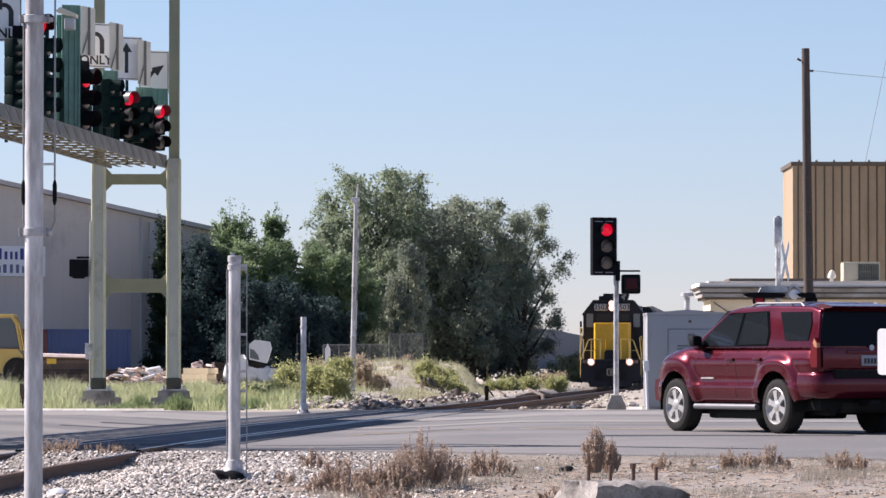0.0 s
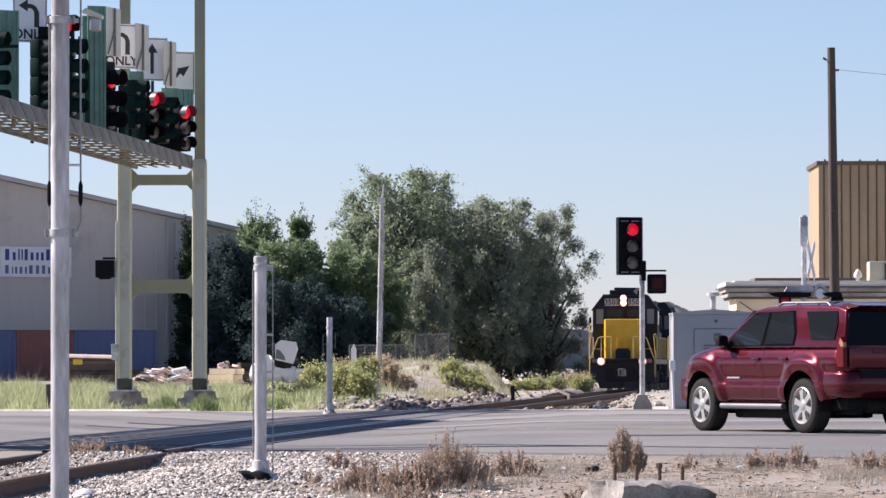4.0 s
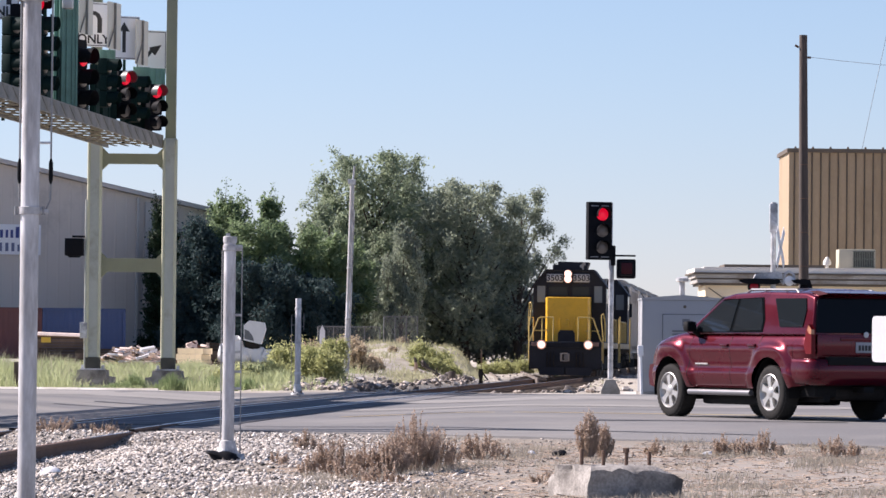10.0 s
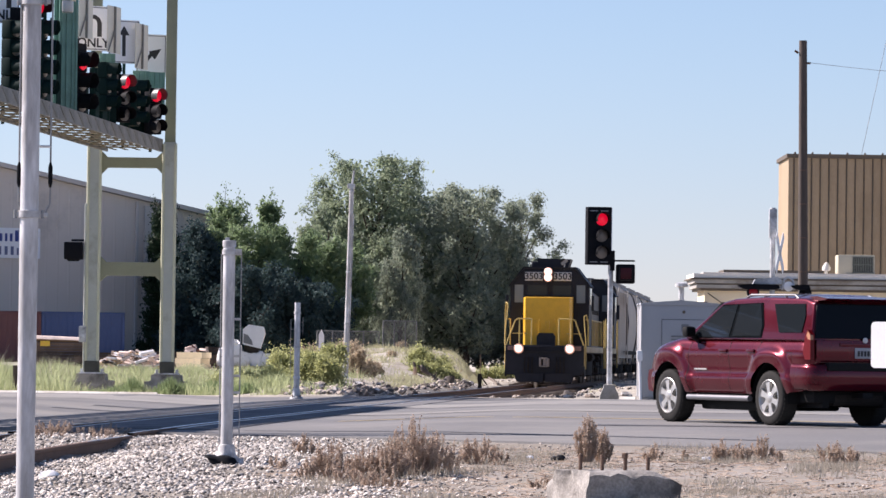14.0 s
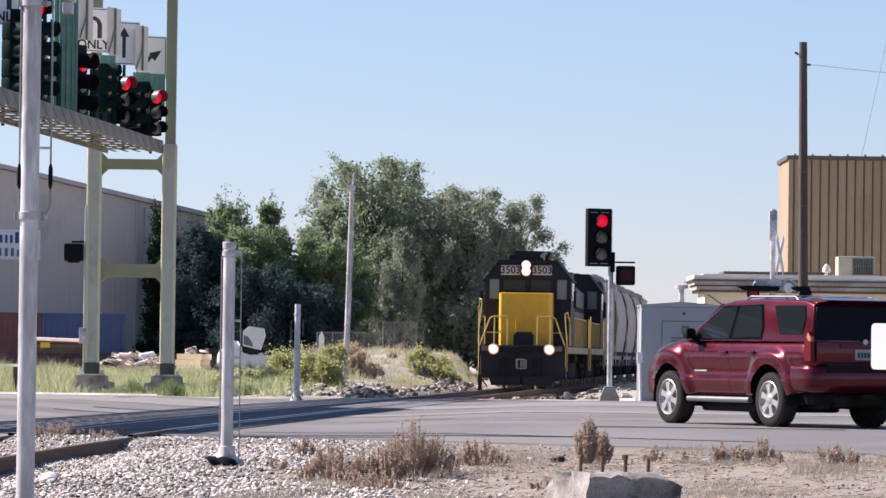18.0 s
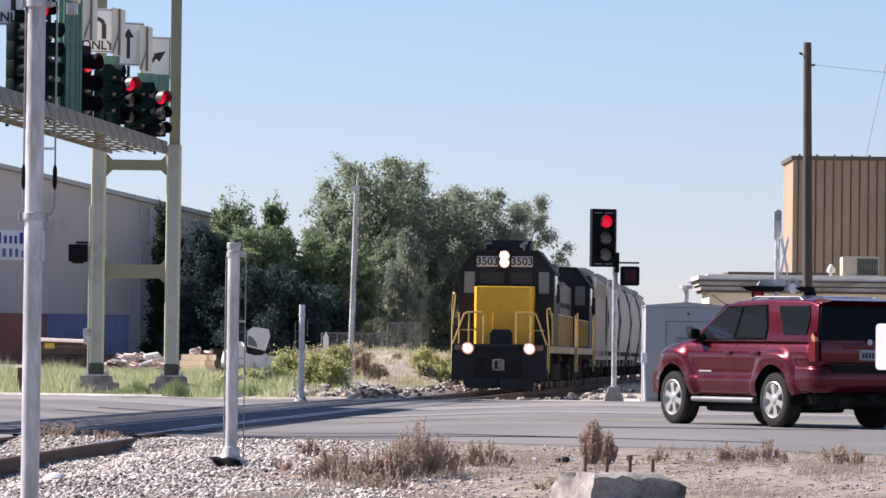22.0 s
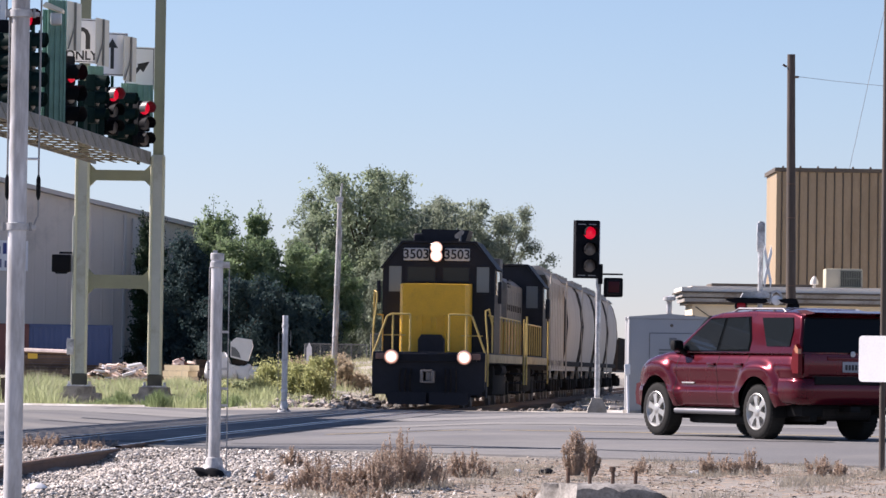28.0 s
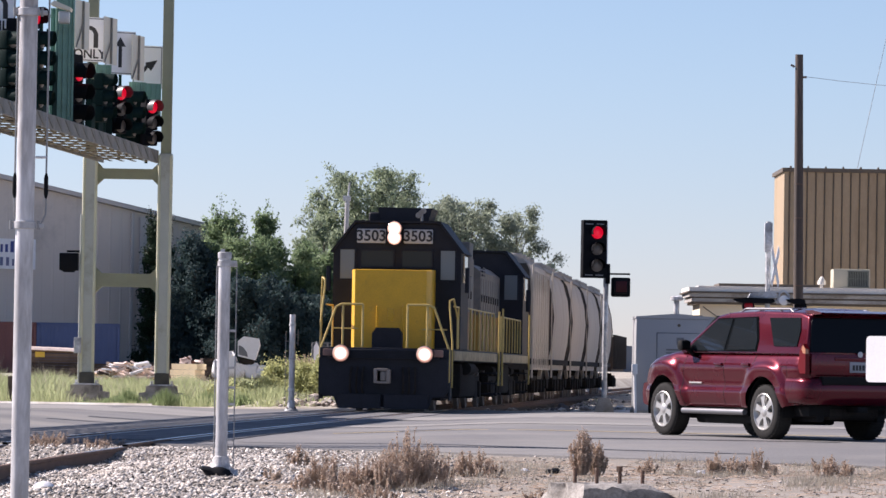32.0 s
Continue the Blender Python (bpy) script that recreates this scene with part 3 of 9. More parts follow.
# crossing panels between and beside the rails
for k in range(27):
    y0 = 58.4 + k * 1.83
    y1 = min(y0 + 1.826, FAR_EDGE - 0.2)
    if y1 - y0 < 0.5:
        continue
    x = track_x((y0 + y1) / 2)
    sh = (track_x(y1) - track_x(y0))
    for (a, c) in ((-1.45, -0.80), (-0.66, 0.0), (0.006, 0.66), (0.80, 1.45)):
        b = B()
        prism(b, [(x + a - sh / 2, y0), (x + c - sh / 2, y0), (x + c + sh / 2, y1), (x + a + sh / 2, y1)], "z", -0.05, 0.012)
        part("crossing_panel", b, RUBBER, track)

for side in (-0.73, 0.73):
    b = B()
    for k in range(25):
        y0 = 58.4 + 2.0 * k
        y1 = min(y0 + 2.0, FAR_EDGE - 0.2)
        if y1 > y0:
            xa, xb = track_x(y0) + side, track_x(y1) + side
            prism(b, [(xa - 0.067, y0), (xa + 0.067, y0), (xb + 0.067, y1), (xb - 0.067, y1)], "z", -0.04, 0.007)
    part("flangeway", b, TAR, track, "dark gap beside the rail")

# bright strips along the panels' edges, added for the sky's streaks on the rails
STREAKSTEEL = surf("rail_streak_steel", (0.50, 0.50, 0.51), 0.32, 0.85, var=0.25, scale=3, bump=0.05)
for side in (-0.83, -0.625, 0.625, 0.83):
    b = B()
    for k in range(25):
        y0 = 58.4 + 2.0 * k
        y1 = min(y0 + 2.0, FAR_EDGE - 0.2)
        if y1 > y0:
            xa, xb = track_x(y0) + side, track_x(y1) + side
            prism(b, [(xa - 0.028, y0), (xa + 0.028, y0), (xb + 0.028, y1), (xb - 0.028, y1)], "z", -0.03, 0.017)
    part("edge_angle", b, STREAKSTEEL, track, "bright strip added for the sky streaks along the rails")

# far haze at the horizon
hz = B()
vs = []
for i in range(281):
    a = radians(-70 + 140 * i / 280)
    r = 3400
    h = 20 + 10 * noise.noise((i * 0.075, 0, 0)) + 3 * noise.noise((i * 0.4, 2, 0)) + 17 * math.exp(-((math.degrees(a) - 1.0) / 1.1) ** 2)
    vs.append((hz.verts.new((r * math.sin(a), r * math.cos(a), -2)), hz.verts.new((r * math.sin(a), r * math.cos(a), h))))
for p, q in zip(vs, vs[1:]):
    hz.faces.new((p[0], q[0], q[1], p[1]))
tagged(part("backdrop", hz, FAR), "low hazy hills along the horizon", "hills", kind="structure")


# ---- the train ----
wheelsets = []
# rib brown; on hopper ends it paints the shade between cars
HOPPERDARK = surf("gap_shade_rib_brown", (0.06, 0.05, 0.042), 0.85, var=0.3, scale=1.5, bump=0.1)
MUSTARD = surf("dirty_mustard", (0.42, 0.22, 0.04), 0.6, var=0.25, scale=2, bump=0.1, dirt=(0.1, 0.07, 0.04), dirt_amount=0.4)


SILLCREAM = surf("dirty_cream_sill", (0.42, 0.33, 0.19), 0.6, var=0.25, scale=2, bump=0.1, dirt=(0.16, 0.11, 0.06), dirt_amount=0.4)


def side_sills(parent, y0, y1):
    for s in (-1, 1):
        b = B()
        box(b, s * 1.515 - 0.012, s * 1.515 + 0.012, y0, y1, 1.24, 1.46, bevel=0.004)
        part("side_sill", b, SILLCREAM, parent, "dirty cream deck edge")


def wheelset(parent, y, r=0.5):
    b = B()
    for s in (-1, 1):
        m = Matrix.Translation((s * 0.75, 0, 0)) @ Matrix.Rotation(radians(90), 4, "Y")
        lathe(b, [(0.09, -0.1), (0.1, -0.07), (r * 0.82, -0.05), (r * 0.84, -0.07), (r, -0.065), (r + 0.0, 0.05), (r * 0.84, 0.07), (r * 0.8, 0.03), (0.12, 0.06), (0.1, 0.1)], m, 24)
    cyl(b, (-0.95, 0, 0), (0.95, 0, 0), 0.085, n=12)
    ob = part("wheelset", b, WHEELST, parent, "steel wheels on an axle")
    ob.location = (0, y, r)
    wheelsets.append((ob, y, r))
    return ob


def truck_frame(parent, y, half, heavy=True):
    b = B()
    for s in (-1, 1):
        x = s * 1.02
        prism(b, [(y - half - 0.55, 0.62), (y - half - 0.3, 0.35), (y - half + 0.3, 0.35), (y - half + 0.5, 0.5), (y + half - 0.5, 0.5),
                  (y + half - 0.3, 0.35), (y + half + 0.3, 0.35), (y + half + 0.55, 0.62), (y + half + 0.4, 0.85), (y - half - 0.4, 0.85)], "x", x - 0.09, x + 0.09)
        for k in (-1, 1):
            box(b, x - 0.16, x + 0.16, y + k * half - 0.2, y + k * half + 0.2, 0.3, 0.72, bevel=0.03)
        if heavy:
            box(b, x - 0.12, x + 0.14, y - 0.5, y + 0.5, 0.28, 0.75, bevel=0.04)
            cyl(b, (x + s * 0.05, y - half * 0.45, 1.0), (x + s * 0.05, y + half * 0.45, 1.0), 0.12, n=10)
    box(b, -1.0, 1.0, y - 0.25, y + 0.25, 0.6, 0.95)
    return part("truck_frame", b, UNDER, parent, "grimy cast truck frame")


def rail_run(name, parent, pts, posts, r=0.022, z_foot=1.52, label=""):
    b = B()
    tube(b, pts, r, 8)
    ob = part(name, b, RAILYEL, parent, label)
    for p in posts:
        b = B()
        cyl(b, (p[0], p[1], z_foot), p, r, n=8)
        part("stanchion", b, RAILYEL, ob)
    return ob


def coupler(parent, y, s=-1):
    b = B()
    box(b, -0.12, 0.12, y, y - s * 0.5, 0.72, 0.98, bevel=0.03)
    ob = part("coupler", b, UNDER, parent, "worn steel knuckle coupler")
    b = B()
    for (x0, x1, z0, z1) in ((-0.19, -0.11, 0.68, 1.02), (0.10, 0.19, 0.68, 1.0), (-0.12, 0.12, 0.97, 1.03), (-0.12, 0.12, 0.67, 0.73)):
        box(b, x0, x1, min(y + s * 0.34, y), max(y + s * 0.34, y), z0, z1, bevel=0.025)
    box(b, -0.04, 0.10, min(y + s * 0.30, y + s * 0.1), max(y + s * 0.30, y + s * 0.1), 0.74, 0.96, bevel=0.03)
    part("knuckle", b, WHEELST, ob, "worn steel jaw")
    return ob


def cab_shell(parent, y0, y1):
    b = B()
    prism(b, [(-1.53, 1.5), (1.53, 1.5), (1.53, 3.84), (0.98, 4.47), (-0.98, 4.47), (-1.53, 3.84)], "y", y0, y1)
    soften(b, 0.03)
    cab = part("cab", b, LOCOBLK, parent, "black cab with sloped roof edges")
    b = B()
    prism(b, [(-1.60, 3.79), (-1.56, 3.77), (-0.99, 4.485), (0.99, 4.485), (1.56, 3.77), (1.60, 3.79), (1.02, 4.54), (-1.02, 4.54)], "y", y0 - 0.10, y1 + 0.12)
    part("cab_roof", b, LOCOBLK, parent)
    return cab


def window_pane(parent, x0, x1, z0, z1, y, mat, name="window"):
    fr = B()
    for (a, c, d, e) in ((x0 - 0.04, x1 + 0.04, z1, z1 + 0.04), (x0 - 0.04, x1 + 0.04, z0 - 0.04, z0), (x0 - 0.04, x0, z0, z1), (x1, x1 + 0.04, z0, z1)):
        box(fr, a, c, y - 0.025, y + 0.01, d, e)
    ob = part(name, fr, LOCOBLK, parent)
    g = B()
    box(g, x0, x1, y - 0.012, y - 0.004, z0, z1)
    part("pane", g, mat, ob)
    return ob


def side_window(parent, s, y0, y1, z0, z1, x, mat):
    g = B()
    box(g, s * x - 0.01, s * x + 0.01, y0, y1, z0, z1, bevel=0.008)
    return part("side_window", g, mat, parent)


def hood(parent, y0, y1, half=0.86, top=4.2):
    b = B()
    prism(b, [(-half, 2.55), (half, 2.55), (half, top - 0.22), (half - 0.28, top), (-half + 0.28, top), (-half, top - 0.22)], "y", y0, y1)
    soften(b, 0.03)
    part("hood", b, LOCOGRY, parent, "grimy dark grey hood")
    b = B()
    box(b, -half - 0.004, half + 0.004, y0 + 0.01, y1 - 0.01, 1.5, 2.55)
    part("hood_base", b, MUSTARD, parent, "dirty mustard lower hood band")
    n = int((y1 - y0) / 0.95)
    for s in (-1, 1):
        for i in range(n):
            a = y0 + 0.15 + i * 0.95
            d = B()
            box(d, s * half - 0.015, s * half + 0.015, a, a + 0.82, 2.62, 3.55, bevel=0.01)
            dr = part("hood_door", d, LOCOGRY, parent)
            h = B()
            box(h, s * (half + 0.03) - 0.012, s * (half + 0.03) + 0.012, a + 0.1, a + 0.16, 2.9, 3.1)
            part("latch", h, UNDER, dr)
    for i in range(3):
        a = y0 + 0.5 + i * 0.12
        g = B()
        for s in (-1, 1):
            box(g, s * half - 0.03, s * half + 0.03, y0 + 0.4, y0 + 1.5, 3.62 + i * 0.1, 3.67 + i * 0.1)
        part("louvre", g, LOCOBLK, parent)


def lamp(parent, x, y, z, r, name="headlight", rows=(0.0,)):
    b = B()
    for dz in rows:
        lathe(b, [(r * 1.5, 0.0), (r * 1.5, 0.12), (r * 1.45, 0.13), (r * 1.4, 0.12)], Matrix.Translation((x, y, z + dz)) @ Matrix.Rotation(radians(90), 4, "X"), 20)
    h = part(name, b, LOCOBLK, parent)
    for dz in rows:
        b = B()
        prof = [(r * 1.42 * math.sqrt(1 - (k / 8) ** 2), 0.055 * (k / 8)) for k in range(8)] + [(0.004, 0.055)]
        lathe(b, prof, Matrix.Rotation(radians(90), 4, "X"), 24)
        lens = part("lens", b, HEADLAMP, h, "brightly lit lens", 60)
        lens.location = (x, y - 0.124, z + dz)
    return h


def number_board(parent, x, z, y, digits):
    b = B()
    box(b, x - 0.345, x + 0.345, y - 0.05, y + 0.02, z - 0.17, z + 0.17, bevel=0.03)
    nb = part("number_board", b, BOARDLIT, parent, "lit white number board with black digits")
    text_part("digits", digits, 0.36, Matrix.Translation((x, y - 0.055, z - 0.005)) @ FACE, SIGNBLACK, nb, 0.003)


def lead_locomotive():
    T = thing("locomotive", "black and yellow road locomotive with lit headlights on the track", "locomotive")
    # underframe, pilot and plough
    b = B()
    box(b, -1.5, 1.5, -0.05, 17.2, 1.22, 1.5, bevel=0.03)
    part("deck", b, LOCOBLK, T)
    side_sills(T, 1.3, 16.3)
    b = B()
    prism(b, [(-1.5, 0.50), (-1.42, 0.40), (-1.14, 0.36), (-1.06, 0.13), (1.06, 0.13), (1.14, 0.36), (1.42, 0.40), (1.5, 0.50), (1.5, 1.25), (-1.5, 1.25)], "y", -0.22, -0.08)
    soften(b, 0.02)
    part("pilot", b, LOCOBLK, T, "black end plate above the rails")
    b = B()
    for s in (-1, 1):
        prism(b, [(s * 0.04, -0.40), (s * 1.05, -0.26), (s * 1.05, -0.2), (s * 0.04, -0.3)], "z", 0.10, 0.42)
    part("snow_plough", b, LOCOBLK, T, "low black snow plough")
    b = B()
    box(b, -1.28, 1.28, -0.32, 0.02, 1.24, 1.46, bevel=0.03)
    for k in range(5):
        box(b, -1.2, 1.2, -0.36, -0.3, 1.255 + 0.04 * k, 1.275 + 0.04 * k)
    part("anticlimber", b, LOCOBLK, T)
    coupler(T, -0.25)
    # hoses
    for s in (-1, 1):
        for k in range(3):
            b = B()
            x = s * (0.45 + 0.14 * k)
            tube(b, [(x, -0.24, 1.05), (x + s * 0.02, -0.34, 0.85), (x + s * 0.03, -0.33, 0.55), (x, -0.28, 0.45)], 0.025, 7)
            part("air_hose", b, UNDER, T)
    # short hood, creased down the middle
    b = B()
    out = [(-0.92, 2.92), (-0.92, 1.42), (-0.84, 1.3), (0.0, 1.16), (0.84, 1.3), (0.92, 1.42), (0.92, 2.92)]
    prism(b, out, "z", 1.5, 3.38)
    for v in b.verts:
        if v.co.z > 3 and v.co.y < 2:
            v.co.z -= 0.05
    soften(b, 0.035)
    nose = part("short_hood", b, LOCOYEL, T, "bright yellow creased short hood")
    b = B()
    box(b, -0.045, 0.10, 1.13, 1.2, 2.12, 2.42, bevel=0.02)
    part("nose_latch", b, LOCOYEL, nose)
    for s in (-1, 1):
        b = B()
        tube(b, [(s * 0.30, 1.24, 1.9), (s * 0.30, 1.12, 1.95), (s * 0.30, 1.12, 2.45), (s * 0.30, 1.24, 2.5)], 0.014, 6)
        part("grab_iron", b, LOCOYEL, nose)
    b = B()
    prism(b, [(-0.35, 1.46), (0.35, 1.46), (0.35, 1.84), (0.26, 1.97), (-0.26, 1.97), (-0.35, 1.84)], "y", 0.52, 0.82)
    soften(b, 0.03)
    part("end_box", b, LOCOBLK, T, "black box on the front platform")
    # cab
    cab = cab_shell(T, 2.9, 5.35)
    number_board(cab, -0.62, 4.17, 2.86, "3503")
    number_board(cab, 0.50, 4.17, 2.86, "3503")
    window_pane(cab, -0.86, -0.10, 3.45, 3.82, 2.895, WINGLASS)
    window_pane(cab, 0.12, 0.82, 3.45, 3.82, 2.895, WINGLASS)
    window_pane(cab, -1.36, -1.02, 3.15, 3.84, 2.895, PALEGLASS)
    window_pane(cab, 1.04, 1.38, 3.15, 3.84, 2.895, PALEGLASS)
    for s in (-1, 1):
        side_window(cab, s, 3.3, 4.9, 3.1, 3.75, 1.53, WINGLASS)
        b = B()
        box(b, s * 1.66 - 0.05, s * 1.66 + 0.05, 3.05, 3.2, 2.85, 3.45, bevel=0.02)
        part("mirror", b, LOCOBLK, cab)
    lamp(cab, -0.06, 2.80, 4.24, 0.118, rows=(-0.11, 0.11))
    # roof gear
    b = B()
    prism(b, [(-0.42, 4.5), (0.66, 4.5), (0.78, 4.86), (-0.50, 4.88), (-0.54, 4.82)], "y", 3.4, 5.0)
    box(b, -0.76, -0.4, 3.5, 4.9, 4.5, 4.76, bevel=0.05)
    soften(b, 0.015, 1)
    part("air_conditioner", b, LOCOBLK, T, "black roof unit")
    b = B()
    for k, x in enumerate((-0.12, 0.0, 0.12)):
        lathe(b, [(0.02, 0), (0.025, 0.25), (0.07, 0.34)], Matrix.Translation((0.55 + x * 0.5, 3.2, 4.68 + 0.05 * k)) @ Matrix.Rotation(radians(90), 4, "X"), 10)
    cyl(b, (0.55, 3.15, 4.45), (0.55, 3.15, 4.75), 0.03)
    part("horn", b, WIRE, T, "air horn cluster")
    hood(T, 5.35, 16.4)
    for (a, r) in ((7.0, 0.0), (8.2, 0.45), (11.2, 0.5), (12.9, 0.5), (14.6, 0.5)):
        b = B()
        if r:
            lathe(b, [(r, 4.18), (r, 4.34), (r * 0.92, 4.38), (r * 0.3, 4.36)], Matrix.Translation((0, a, 0)), 20)
            part("roof_fan", b, LOCOGRY, T)
        else:
            box(b, -0.35, 0.35, a - 0.4, a + 0.4, 4.18, 4.55, bevel=0.03)
            part("exhaust_stack", b, LOCOBLK, T, "black exhaust stack")
    for s in (-1, 1):
        b = B()
        box(b, min(s * 0.88, s * 1.25), max(s * 0.88, s * 1.25), 9.4, 10.6, 3.4, 4.25, bevel=0.03)
        part("dynamic_brake_blister", b, LOCOGRY, T)
    for s in (-1, 1):
        b = B()
        box(b, min(s * 0.87, s * 1.42), max(s * 0.87, s * 1.42), 5.4, 6.5, 1.5, 3.45, bevel=0.03)
        part("side_locker", b, LOCOGRY, T, "grimy grey locker behind the cab")
        # front corner handrails and steps
        rail_run("end_handrail", T, [(s * 0.52, 0.02, 1.52), (s * 0.52, 0.02, 2.5), (s * 1.02, 0.02, 2.5), (s * 1.14, 0.02, 2.44), (s * 1.50, 0.05, 1.45), (s * 1.50, 0.05, 0.72)],
                 [(s * 0.98, 0.02, 2.5)], 0.026, label="yellow end handrail")
        zt = 3.08 if s < 0 else 2.62
        rail_run("corner_handrail", T, [(s * 1.54, 0.42, 0.6), (s * 1.54, 0.42, zt - 1.0), (s * 1.46, 0.5, zt - 0.16), (s * 1.46, 0.5, zt), (s * 1.54, 0.65, zt + 0.04), (s * 1.6, 1.1, zt - 0.4), (s * 1.6, 1.1, 1.5)],
                 [], 0.022, label="tall yellow corner grab rail")
        rail_run("platform_handrail", T, [(s * 1.5, 1.2, 2.5), (s * 1.5, 2.8, 2.5)], [(s * 1.5, 2.7, 2.5)], 0.022)
        b = B()
        for k in range(4):
            box(b, s * 1.3 - 0.2, s * 1.3 + 0.2, 0.1, 0.62, 0.36 + 0.28 * k, 0.40 + 0.28 * k)
        box(b, s * 1.5 - 0.02, s * 1.5 + 0.02, 0.06, 0.66, 0.3, 1.3)
        part("steps", b, LOCOBLK, T)
        pts = [(s * 1.48, 5.5 + 1.45 * k, 2.52) for k in range(8)]
        rail_run("walkway_handrail", T, pts, pts, 0.022, label="yellow walkway handrail")
        rail_run("rear_grab_rail", T, [(s * 1.54, 16.9, 0.6), (s * 1.54, 16.9, 2.6)], [], 0.026)
        b = B()
        for k in range(4):
            box(b, s * 1.3 - 0.2, s * 1.3 + 0.2, 16.5, 17.0, 0.36 + 0.28 * k, 0.40 + 0.28 * k)
        part("steps", b, LOCOBLK, T)
        lamp(T, s * 0.97, -0.34, 1.36, 0.135, "ditch_light")
        b = B()
        box(b, s * 1.28 - 0.11, s * 1.28 + 0.11, -0.4, -0.3, 1.30, 1.46, bevel=0.02)
        part("marker_lamp", b, MARKER, T, "dull marker lamp, ditch-light glow put into its reddish colour")
    b = B()
    tube(b, [(-1.34, 1.3, 1.95), (1.34, 1.3, 1.95)], 0.018, 6)
    part("cross_rail", b, RAILYEL, T)
    b = B()
    box(b, -1.3, 1.3, 6.6, 11.6, 0.32, 1.2, bevel=0.15)
    part("fuel_tank", b, UNDER, T, "grimy black fuel tank")
    for s in (-1, 1):
        b = B()
        cyl(b, (s * 1.35, 7.0, 1.05), (s * 1.35, 9.0, 1.05), 0.16, n=12)
        part("air_reservoir", b, UNDER, T)
    for yc in (3.4, 13.7):
        truck_frame(T, yc, 1.37)
        for k in (-1, 1):
            wheelset(T, yc + k * 1.37, 0.508)
    coupler(T, 17.2, 1)
    return T


def switch_locomotive():
    T = thing("locomotive", "grey and black end-cab locomotive with yellow rails coupled behind", "locomotive")
    b = B()
    box(b, -1.5, 1.5, 0.0, 13.2, 1.22, 1.5, bevel=0.03)
    part("deck", b, LOCOBLK, T)
    side_sills(T, 0.6, 12.5)
    hood(T, 1.2, 9.4, 0.84, 3.95)
    b = B()
    prism(b, [(-0.3, 3.9), (0.3, 3.9), (0.42, 4.35), (-0.42, 4.35)], "y", 3.0, 3.9)
    part("exhaust_stack", b, LOCOBLK, T)
    b = B()
    prism(b, [(0.05, 4.25), (0.62, 4.25), (0.34, 3.55)], "y", 1.0, 1.12)
    part("horn_bracket", b, LOCOGRY, T)
    cab = cab_shell(T, 9.4, 12.0)
    window_pane(cab, 0.98, 1.36, 3.1, 3.82, 9.395, PALEGLASS)
    window_pane(cab, -1.36, -0.98, 3.1, 3.82, 9.395, PALEGLASS)
    for s in (-1, 1):
        side_window(cab, s, 9.8, 11.4, 3.1, 3.75, 1.53, WINGLASS)
        b = B()
        box(b, s * 1.68 - 0.07, s * 1.68 + 0.07, 9.5, 9.64, 2.75, 3.4, bevel=0.02)
        part("mirror", b, LOCOBLK, cab)
        pts = [(s * 1.48, 0.4 + 1.25 * k, 2.48) for k in range(8)]
        rail_run("walkway_handrail", T, pts, pts, 0.022, label="yellow walkway handrail")
        for yy in (0.25, 12.7):
            rail_run("grab_rail", T, [(s * 1.54, yy, 0.6), (s * 1.54, yy, 2.7)], [], 0.026)
            b = B()
            for k in range(4):
                box(b, s * 1.3 - 0.2, s * 1.3 + 0.2, yy - 0.25, yy + 0.25, 0.36 + 0.28 * k, 0.40 + 0.28 * k)
            part("steps", b, LOCOBLK, T)
        b = B()
        box(b, s * 1.36 - 0.1, s * 1.36 + 0.1, 12.1, 12.3, 1.5, 3.3, bevel=0.03)
        part("end_panel", b, RAILYEL, T)
    b = B()
    box(b, -1.2, 1.2, 4.6, 8.6, 0.35, 1.2, bevel=0.12)
    part("fuel_tank", b, UNDER, T)
    for yc in (2.6, 10.6):
        truck_frame(T, yc, 1.22)
        for k in (-1, 1):
            wheelset(T, yc + k * 1.22, 0.508)
    coupler(T, 0.0)
    coupler(T, 13.2, 1)
    return T


